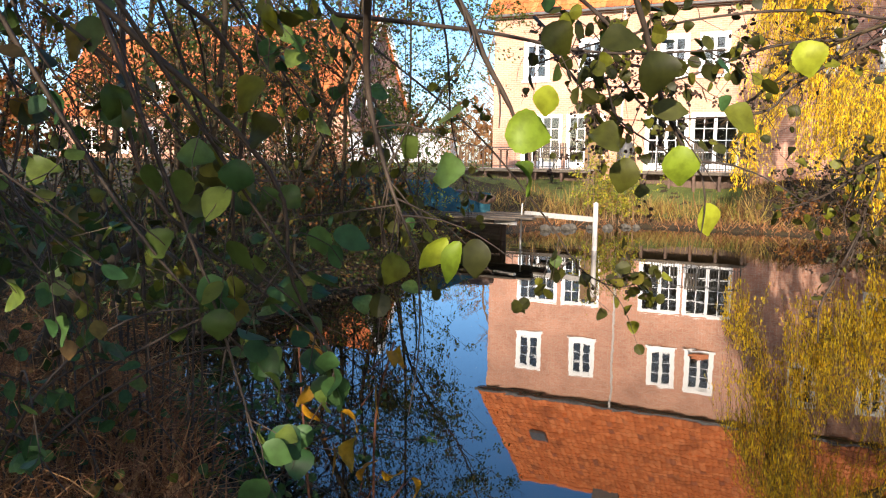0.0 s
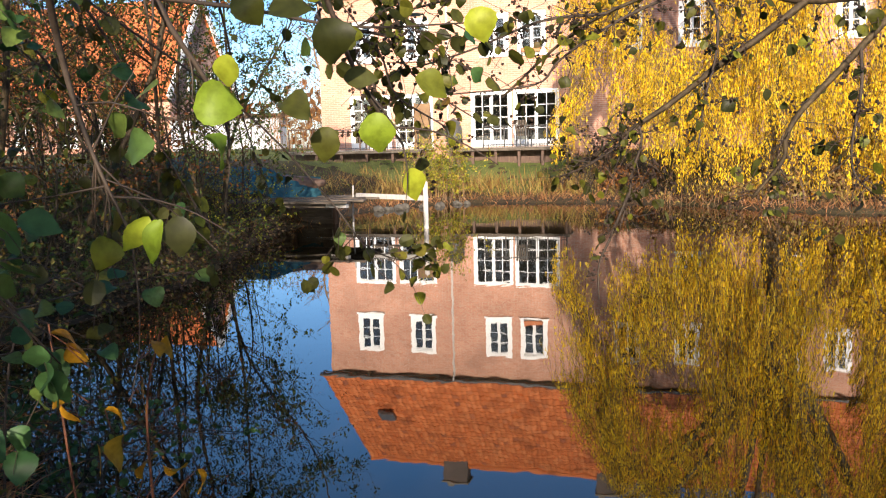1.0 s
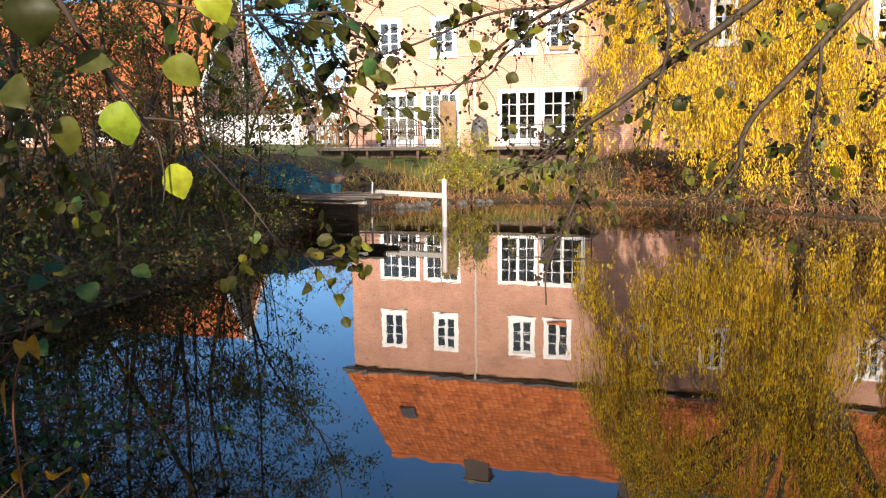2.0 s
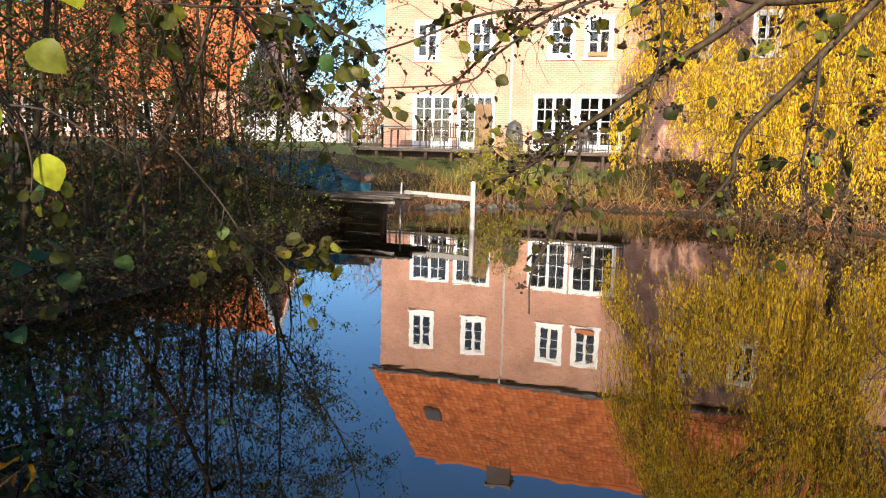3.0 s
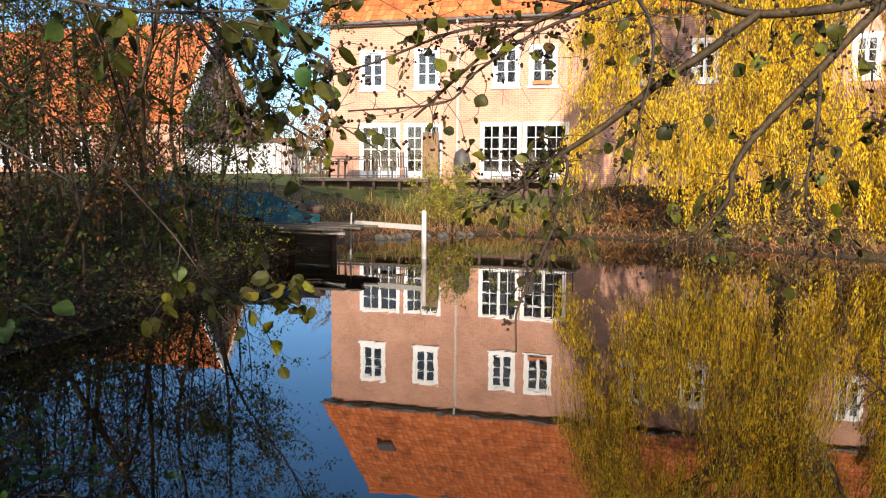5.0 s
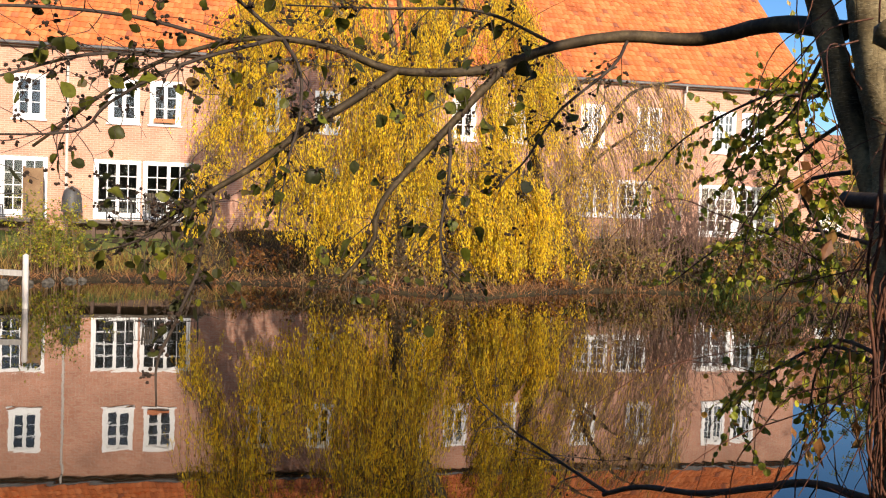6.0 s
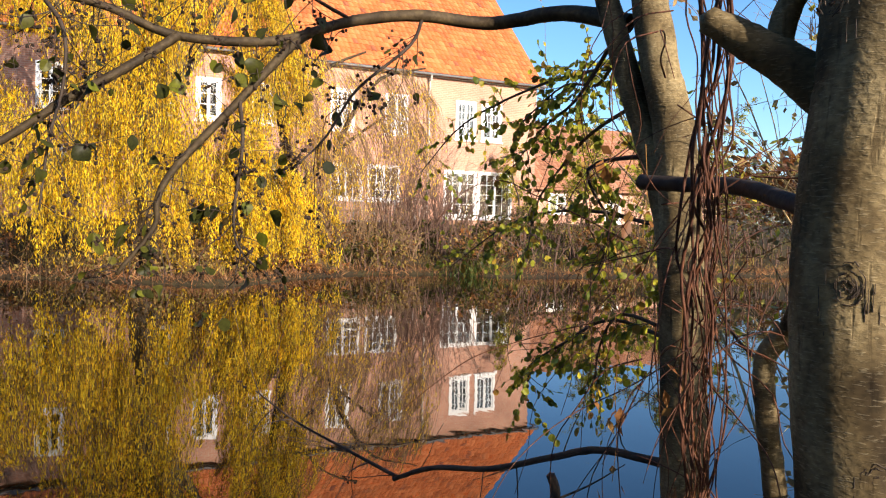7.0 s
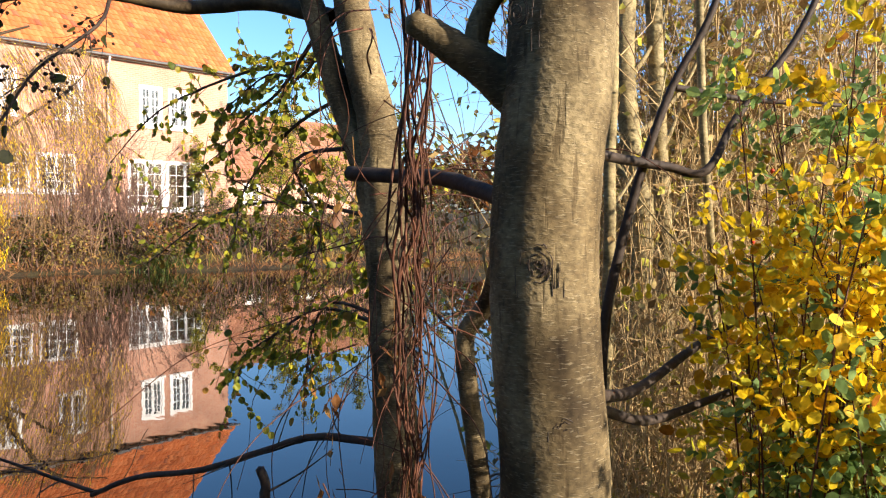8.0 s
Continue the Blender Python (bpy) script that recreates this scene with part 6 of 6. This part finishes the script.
yp = [(-1.23, 0.94, 1.46), (-1.21, 0.96, 1.47), (-1.24, 0.91, 1.39), (-1.29, 0.85, 1.34), (-1.25, 0.85, 1.29), (-1.29, 0.82, 1.28), (-1.35, 0.80, 1.36), (-1.35, 0.81, 1.4), (-1.38, 0.82, 1.5), (-1.35, 0.83, 1.47), (-1.35, 1.03, 1.11), (-1.27, 1.09, 1.1), (-1.32, 1.07, 1.13), (-1.26, 1.11, 1.11)]
yb = thing("bramble_shoot", (-1.33, 0.83, 0.35), "upright shoot with large yellow autumn leaves", "shrub")
yq = Quads()
for line in ([(-1.33, 0.83, 0.3), (-1.34, 0.83, 0.9), (-1.36, 0.82, 1.25), (-1.38, 0.82, 1.52)], [(-1.35, 1.05, 0.3), (-1.3, 1.0, 0.9), (-1.26, 0.94, 1.3), (-1.22, 0.95, 1.48)]):
    yq.tube(line, 0.004, 0.002, 6, 4)
for p in yp:
    yq.tube([(-1.31 + 0.5 * (p[0] + 1.31), 0.9 + 0.5 * (p[1] - 0.9), p[2] - 0.05), p], 0.0015, 0.001, 4, 2)
ys = wpart("shoot", yq, "vine", yb, kind="stuff")
single_leaves(ys, yp, [np.array((R.normal() * 0.7, R.normal() * 0.4, -0.6 + R.normal() * 0.4)) for _ in yp], 0.06, "yellow_leaf", len(yp), slim=0.62)

# Dry grass tangled on the near bank, and a leaning dead stem
def blades(x, y, h, lean, q, z=None, shape=BLADE, width=1.0):
    n = len(x)
    z = ground_z(x, y) if z is None else z
    w = np.stack([R.normal(size=n) * lean, R.normal(size=n) * lean, np.ones(n)], 1)
    q.leaves(np.stack([x, y, z - 0.02], 1), w, h, ([(a * width, b, c) for a, b, c in shape[0]], shape[1]))


q = Quads()
n = 3000
x, y = R.uniform(-6.0, -2.5, n), R.uniform(0.6, 3.4, n)
k = (shore_distance(x, y) > -0.15) & (0.2 - x > 1.3 * (y + 0.2))
blades(x[k], y[k], R.uniform(0.2, 0.5, k.sum()), 1.0, q, np.maximum(ground_z(x[k], y[k]), 0))
n = 6000
p = np.stack([R.uniform(-5.4, -2.5, n), R.uniform(0.8, 3.0, n), R.uniform(0.35, 0.88, n)], 1)
p[:, 2] -= 0.25 * np.clip(p[:, 0] + 3.2, 0, 1)
p = p[0.2 - p[:, 0] > 1.34 * (p[:, 1] + 0.2)]
n = len(p)
d = unit(R.normal(size=(n, 3)) * np.array([1, 1, 0.6]))
line = [p]
for m in range(4):
    d = unit(d + R.normal(size=(n, 3)) * 0.4 + np.array([0, 0, 0.2 - 0.14 * m]))
    line.append(line[-1] + d * R.uniform(0.05, 0.13, (n, 1)))
q.tubes(np.stack(line, 1), R.uniform(0.0012, 0.003, n), np.full(n, 0.0008), 3, 1)
solid("dry_grass", q, "straw", "tangled reddish-brown dry grass on the near bank", "grass", kind="stuff")
q = Quads()
for _ in range(70):
    p = np.array((R.uniform(-5.6, -3.6), R.uniform(1.0, 2.4), R.uniform(0.4, 0.8)))
    d = R.normal(size=3) * np.array([1, 1, 0.5])
    line = [p]
    for m in range(5):
        d = d / np.linalg.norm(d) + R.normal(size=3) * 0.35 + np.array([0, 0, 0.15 - 0.12 * m])
        line.append(line[-1] + d / np.linalg.norm(d) * 0.16)
    q.tube(line, 0.004, 0.0015, 4, 3)
solid("dead_stems", q, "cane", "arching dry plant stems in brown grass", "grass", kind="stuff")
solid("leaning_stem", Quads().tube([(-4.1, 1.9, 0.2), (-4.08, 2.21, 0.79), (-4.06, 2.37, 1.07), (-3.99, 2.54, 1.24), (-3.8, 2.8, 1.45)], 0.06, 0.045, 12, 5, 0.06), "branch", "leaning dark stem on the shaded bank", "stump", smooth=True)

# The shaded thicket on the bank beside the water
def sapling(x, y, h, r, leaf, n_leaf, size, group, crown=0.35, wood="twig", label="", category="tree", shape=OVAL):
    z = float(ground_z(x, y))
    t = thing("sapling", (x, y, z), label or "slender young tree with sparse dull autumn leaves", category, group)
    l = R.normal(size=2) * 0.14 * h
    line = [(x, y, z - 0.1), (x + l[0] * 0.2 + R.normal() * 0.05 * h, y + l[1] * 0.2 + R.normal() * 0.03 * h, z + h * 0.3), (x + l[0] * 0.5 + R.normal() * 0.07 * h, y + l[1] * 0.6, z + h * 0.62), (x + l[0], y + l[1], z + h)]
    wpart("trunk", Quads().tube(line, r, r * 0.2, 7, 4, 0.05), wood, t, smooth=True)
    w = Quads()
    A, B = [], []
    c = smooth_line(line, 8)
    for m in range(int(9 + h * 1.6)):
        s = R.uniform(crown * 0.5, 1)
        p = c[int(s * (len(c) - 1))]
        a = R.uniform(0, 2 * math.pi)
        ln = h * (0.12 + 0.16 * (1 - s)) * R.uniform(0.6, 1.2)
        br = [p, p + np.array([math.cos(a), math.sin(a), 0.7]) * ln * 0.4, p + np.array([math.cos(a), math.sin(a), 0.75]) * ln + R.normal(size=3) * 0.08 * ln]
        w.tube(br, r * 0.3, r * 0.07, 4, 3)
        u, v = twigs(w, br, 6, ln * 0.55, r * 0.1, 0.05, 0.25, sides=3, fine=1)
        A.append(u), B.append(v)
    wpart("branch", w, wood, t, kind="stuff")
    if n_leaf:
        a, b = np.vstack(A), np.vstack(B)
        k = R.randint(len(a), size=n_leaf)
        a = a[k] + R.normal(size=(n_leaf, 3)) * 0.06
        wpart("crown", Quads().leaves(a, hang(b[k], 0.6, 0.8), R.uniform(0.6, 1.3, n_leaf) * size, shape), leaf, t, kind="stuff")
    return t


spots = []
while len(spots) < 66:
    x, y = R.uniform(-13.5, -6.4), R.uniform(4.6, 15.2)
    d = float(shore_distance(x, y))
    if 0.25 < d < 5.0 and x < -6.4 - 0.12 * (y - 5) and min([math.hypot(x - a, y - b) for a, b in spots] + [9]) > 0.5:
        spots.append((x, y))
for m, (x, y) in enumerate(spots):
    kind = ("alder_leaf", "rust_leaf", "dark_leaf", "brown_leaf", "dark_leaf")[m % 5]
    sapling(x, y, R.uniform(2.8, 7.8), R.uniform(0.011, 0.027), kind, int(R.uniform(600, 1100)), 0.055, "saplings of the thicket", crown=0.25, wood="branch")
for x, y, h in ((-7.2, 6.4, 10.5), (-7.9, 8.6, 11.5), (-8.6, 10.6, 10.5), (-7.4, 5.2, 9.5), (-9.4, 7.6, 12), (-10.2, 9.8, 11), (-8.9, 12.4, 9), (-8.2, 7.3, 11), (-7.3, 11.4, 8), (-9.6, 5.6, 11), (-11.2, 7.4, 12), (-10.6, 6.2, 10)):
    sapling(x, y, h, 0.042, "dark_leaf", 2700, 0.066, "tall trees of the thicket", crown=0.3, wood="branch", label="tall slim alder with small dark leaves by the water")
for x, y, h in ((-8.1, 12.9, 8.5), (-7.6, 10.2, 9.5), (-8.6, 13.6, 7.0)):
    sapling(x, y, h, 0.035, "dark_leaf", 4200, 0.068, "tall trees of the thicket", crown=0.15, wood="branch", label="slim alder with small dark leaves leaning over the water")
for m in range(40):
    x, y = R.uniform(-12.5, -6.9), R.uniform(4.8, 14.5)
    if shore_distance(x, y) > 0.3:
        cane_thicket("undergrowth", x, y, 0.8, 0.8, 20, 0.3, 0.9, "low shaded undergrowth with dull green leaves", "dark_leaf", 260, "twig", 0.08, 0.35, 0.005, 7)
for x, y in ((-6.75, 5.2), (-6.7, 6.3), (-6.75, 7.4), (-6.8, 8.4), (-7.0, 9.4), (-7.3, 10.4), (-7.6, 11.4), (-7.95, 12.4), (-8.2, 13.4), (-8.5, 14.4), (-7.6, 6.8), (-8.0, 9.0), (-8.4, 11.0)):
    cane_thicket("waterside_scrub", x, y, 0.45, 0.6, 26, 0.25, 0.75, "twiggy shaded scrub leaning over the water", "dark_leaf" if y < 12 else "spray_leaf", 330, "twig", 0.055, 0.45, 0.005, 8)
cane_thicket("privet_bush", -9.1, 14.7, 1.0, 0.8, 80, 0.8, 1.8, "leafy bush with small yellow-green leaves beside a jetty", "spray_leaf", 3400, "twig", 0.045, 0.25, 0.006, 8)
cane_thicket("privet_bush", -9.9, 12.9, 0.9, 0.9, 60, 0.8, 1.8, "leafy bush with small green leaves in the thicket", "alder_leaf", 2400, "twig", 0.05, 0.25, 0.006, 8)
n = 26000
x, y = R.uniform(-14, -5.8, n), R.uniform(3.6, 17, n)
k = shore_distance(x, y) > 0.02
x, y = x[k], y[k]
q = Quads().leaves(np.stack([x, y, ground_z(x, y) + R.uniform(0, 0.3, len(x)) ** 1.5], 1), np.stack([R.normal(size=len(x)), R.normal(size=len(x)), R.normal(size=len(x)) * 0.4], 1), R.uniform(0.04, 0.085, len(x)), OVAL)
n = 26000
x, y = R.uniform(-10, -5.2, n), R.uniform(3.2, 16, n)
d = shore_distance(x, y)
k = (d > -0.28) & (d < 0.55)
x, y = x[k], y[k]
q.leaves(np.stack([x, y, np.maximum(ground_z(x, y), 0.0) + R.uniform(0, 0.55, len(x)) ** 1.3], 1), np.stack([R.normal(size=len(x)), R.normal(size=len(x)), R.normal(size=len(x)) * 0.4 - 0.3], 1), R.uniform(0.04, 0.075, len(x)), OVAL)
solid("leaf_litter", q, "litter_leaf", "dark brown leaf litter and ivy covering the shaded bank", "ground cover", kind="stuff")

# Grass and scrub on the far bank
q, qg, qr = Quads(), Quads(), Quads()
n = 52000
x, y = R.uniform(-13, 27, n), R.uniform(16, 30.5, n)
d = shore_distance(x, y)
ok = (d > 0.0) & (y > 18.5) & ~((x < -7.3) & (y < 21)) & (d < 8.5)
x, y, d = x[ok], y[ok], d[ok]
tuft = 0.5 + 0.5 * np.sin(x * 2.1 + 2 * np.sin(y * 1.3)) * np.sin(y * 2.7 + x)
lawn = (x < -3.4) & (d > 3.6 + 0.7 * np.sin(x * 1.7))
rust = (d < 0.9) & ~lawn
mix = ~lawn & ~rust
blades(x[lawn], y[lawn], R.uniform(0.06, 0.2, lawn.sum()), 0.5, qg, width=1.4)
blades(x[mix], y[mix], (0.12 + 0.34 * tuft[mix]) * R.uniform(0.5, 1.2, mix.sum()), 0.75, q, width=1.3)
blades(x[rust], y[rust], (0.15 + 0.3 * tuft[rust]) * R.uniform(0.5, 1.2, rust.sum()), 0.8, qr, width=1.3)
n = 2600
x, y = R.uniform(-9, -2.6, n), R.uniform(19.5, 27, n)
d = shore_distance(x, y)
k = (d > 0.8) & (d < 4.4)
blades(x[k], y[k], R.uniform(0.35, 0.8, k.sum()), 0.45, q, width=0.8)
solid("bank_grass", q, "bank_grass", "long autumn grass on the far bank, tan and olive", "grass", kind="stuff")
solid("lawn_grass", qg, "green_grass", "short green lawn grass running up to a terrace", "grass", kind="stuff")
n = 16000
x, y = R.uniform(-9, 27, n), R.uniform(17, 25.5, n)
d = shore_distance(x, y)
k = (d > -0.12) & (d < 0.5)
blades(x[k], y[k], R.uniform(0.12, 0.34, k.sum()), 1.1, qr, np.maximum(ground_z(x[k], y[k]), 0.0), width=1.5)
solid("waterside_grass", qr, "straw", "rust-brown dry grass at the waterline", "grass", kind="stuff")
q = Quads()
x, y = 12.4 + R.normal(size=300) * 0.7, 22.0 + R.normal(size=300) * 0.3
k = shore_distance(x, y) > -0.25
blades(x[k], y[k], R.uniform(0.25, 0.6, k.sum()), 0.55, q, np.maximum(ground_z(x[k], y[k]), 0), width=1.3)
solid("iris_clump", q, "dark_leaf", "clump of upright green iris leaves at the waterline", "plant", kind="stuff")

cane_thicket("willow_shrub", -6.9, 24.3, 0.75, 0.6, 70, 0.8, 2.3, "bright yellow-green shrub on the far bank", "spray_leaf", 5200, "haze_twig", 0.075, 0.3, 0.006, 14)
cane_thicket("bare_shrub", 12.7, 26.0, 1.5, 1.2, 210, 1.6, 3.9, "bare brown twiggy shrub before a house", "brown_leaf", 500, "mauve_twig", 0.05, 0.8, 0.013, 20)
cane_thicket("bare_shrub", 8.6, 26.0, 1.3, 1.0, 80, 1.2, 3.2, "bare tawny hanging twigs before a house", "bank_grass", 500, "haze_twig", 0.06, 0.5, 0.014, 18)
cane_thicket("bare_shrub", 10.3, 25.2, 1.6, 1.2, 80, 0.8, 2.2, "bare tawny twigs on the far bank", "bank_grass", 900, "haze_twig", 0.07, 0.45, 0.02, 12)
cane_thicket("bank_scrub", 17.0, 23.4, 2.4, 1.4, 110, 0.7, 1.7, "brown and olive scrub on the far bank", "alder_leaf", 2600, "mauve_twig", 0.09, 0.4, 0.02, 10)
cane_thicket("bank_scrub", 23.5, 23.0, 3.2, 2.0, 130, 1.2, 2.8, "brown and olive scrub at the end of the pond", "alder_leaf", 3800, "mauve_twig", 0.1, 0.4, 0.02, 10)
cane_thicket("bank_scrub", 3.0, 22.6, 3.4, 0.7, 110, 0.5, 1.3, "tawny dry scrub under a willow", "bank_grass", 1600, "haze_twig", 0.08, 0.35, 0.006, 6)
for m in range(30):
    x, y = R.uniform(-3.5, 20), R.uniform(22, 26)
    if shore_distance(x, y) > 0.1:
        cane_thicket("bank_scrub", x, y, 0.9, 0.6, 26, 0.3, 1.0 if x < 8 else 1.2, "low twiggy brown scrub on the far bank", ("brown_leaf", "bank_grass", "alder_leaf")[m % 3], 800, "mauve_twig", 0.11, 0.4, 0.014, 8)
cane_thicket("tawny_bush", -19.3, 40.5, 1.6, 1.2, 80, 2.2, 4.6, "tawny bush with thinning leaves beside a house", "brown_leaf", 1800, "haze_twig", 0.12, 0.4, 0.014, 9)
for x, y, h in ((21.5, 27.5, 6.0), (24.5, 26.5, 5.0), (27.5, 25, 5.5), (22.5, 29.5, 4.6), (25.5, 29.2, 5.2), (29, 28.2, 5.2), (19.2, 30.0, 3.6)):
    sapling(x, y, h, 0.05, "spray_leaf", 2600, 0.1, "small trees beyond the pond", label="small tree with thinning yellow-green leaves")

# Bare and rusty trees beyond
for x, y, h in ((-25.5, 64, 14.5), (-21.5, 70, 15), (-30, 72, 15), (-17.5, 76, 15)):
    sapling(x, y, h, 0.22, "rust_leaf", 0, 0.1, "bare trees in the distance", crown=0.3, wood="haze_twig", label="tall bare winter tree far behind houses")
for x, y, h in ((-39, 42.5, 9), (-35.5, 41.0, 8), (-47, 41, 9), (-43, 43, 10), (-33.5, 43.6, 6.5)):
    sapling(x, y, h, 0.12, "brown_leaf", 4200, 0.17, "rusty garden trees", crown=0.25, label="garden tree with rust-brown leaves before a house")
far = Quads()
A = []
for m in range(270):
    a = radians(R.uniform(-100, 100))
    d = R.uniform(70, 120)
    cx, cy, h = d * math.sin(a), d * math.cos(a), R.uniform(4, 10.5)
    k = 150
    v = R.normal(size=(k, 3))
    v /= np.linalg.norm(v, axis=1)[:, None]
    A.append(np.array((cx, cy, 1.6 + h * 0.48)) + v * np.array((h * 0.45, h * 0.45, h * 0.52)) * R.uniform(0.5, 1, k)[:, None])
A = np.vstack(A)
far.leaves(A, R.normal(size=A.shape), R.uniform(0.6, 1.6, len(A)), OVAL)
solid("far_wood", far, "rust_leaf", "distant belt of rust-brown autumn trees", "trees", kind="stuff")

# Unseen trees added behind the walker to keep sun off the bank
wood = Quads()
W2 = Quads()
SHADE_TREES = [(-1.0, -4.4), (-2.4, -3.2), (-3.2, -4.6), (-9.2, -6), (-4.2, -3.5), (-8.6, -6.5), (-0.8, -8), (-5.2, -4.6), (-1.8, -9.5)]
for m in range(34):
    x, y = SHADE_TREES[m] if m < 9 else (R.uniform(-16, -1.5), R.uniform(-12, -2.6))
    h = R.uniform(7, 10)
    W2.tube([(x, y, 0.1), (x + 0.1, y, h * 0.5), (x, y + 0.1, h)], 0.13, 0.03, 7, 3, 0.05)
    k = 2000 if m == 0 else 300 if m < 9 else 560
    v = R.normal(size=(k, 3))
    v /= np.linalg.norm(v, axis=1)[:, None]
    p = np.array((x, y, h * 0.56)) + v * np.array((1.5, 1.5, h * 0.46)) * R.uniform(0.4, 1, k)[:, None]
    wood.leaves(p, R.normal(size=p.shape), R.uniform(0.18, 0.36, k), OVAL)
grove = thing("grove", (-10, -6, 0.38), "unseen trees added behind the near bank to shade it", "trees", kind="stuff")
wpart("trunk", W2, "branch", grove, kind="stuff")
wpart("crown", wood, "dark_leaf", grove, kind="stuff")

# An unseen leafy twig added behind the walker, so that its shadow falls on the trunk
shade = thing("hazel_shrub", (1.7, -0.9, 0.4), "unseen leafy shrub added to throw dappled shadow on the trunk", "shrub")
sq = Quads()
A, B = [], []
for line in ([(1.7, -0.9, 0.35), (1.6, -0.75, 1.2), (1.4, -0.45, 1.7), (1.22, -0.3, 1.95)], [(1.7, -0.9, 0.35), (1.7, -0.8, 1.4), (1.5, -0.6, 1.7), (1.32, -0.4, 1.75)], [(1.65, -0.85, 0.9), (1.45, -0.55, 1.4), (1.27, -0.32, 1.66), (1.2, -0.25, 1.8)]):
    sq.tube(line, 0.006, 0.002, 6, 4)
    a, b = twigs(sq, line, 14, 0.14, 0.0015, 0.2, 0.6)
    A.append(a), B.append(b)
sw = wpart("shoot", sq, "twig", shade, kind="stuff")
A, B = np.vstack(A), np.vstack(B)
a, b = pick(A, B, 44)
single_leaves(sw, a, hang(b, 0.5, 0.7), 0.032, "alder_leaf", 44)

# Grass and fallen leaves under the walker
q = Quads()
n = 9000
x, y = R.uniform(-4.5, 6.5, n), R.uniform(-5, 2.7, n)
k = (shore_distance(x, y) > 0.0) & (np.sin(2.1 * x + 1.3 * np.sin(1.7 * y)) * np.sin(1.9 * y - x) + R.normal(size=n) * 0.4 > -0.1)
blades(x[k], y[k], R.uniform(0.06, 0.22, k.sum()), 0.7, q)
solid("path_grass", q, "bank_grass", "short worn grass on the near bank", "grass", kind="stuff")
n = 3800
x, y = R.uniform(-4.5, 6.5, n), R.uniform(-5, 2.7, n)
k = shore_distance(x, y) > 0.0
x, y = x[k], y[k]
lq = Quads().leaves(np.stack([x, y, ground_z(x, y) + 0.012], 1), np.stack([R.normal(size=len(x)), R.normal(size=len(x)), R.normal(size=len(x)) * 0.12], 1), R.uniform(0.03, 0.06, len(x)), ROUND)
solid("fallen_leaves", lq, "brown_leaf", "fallen brown and yellow leaves on the near bank", "leaves", kind="stuff")
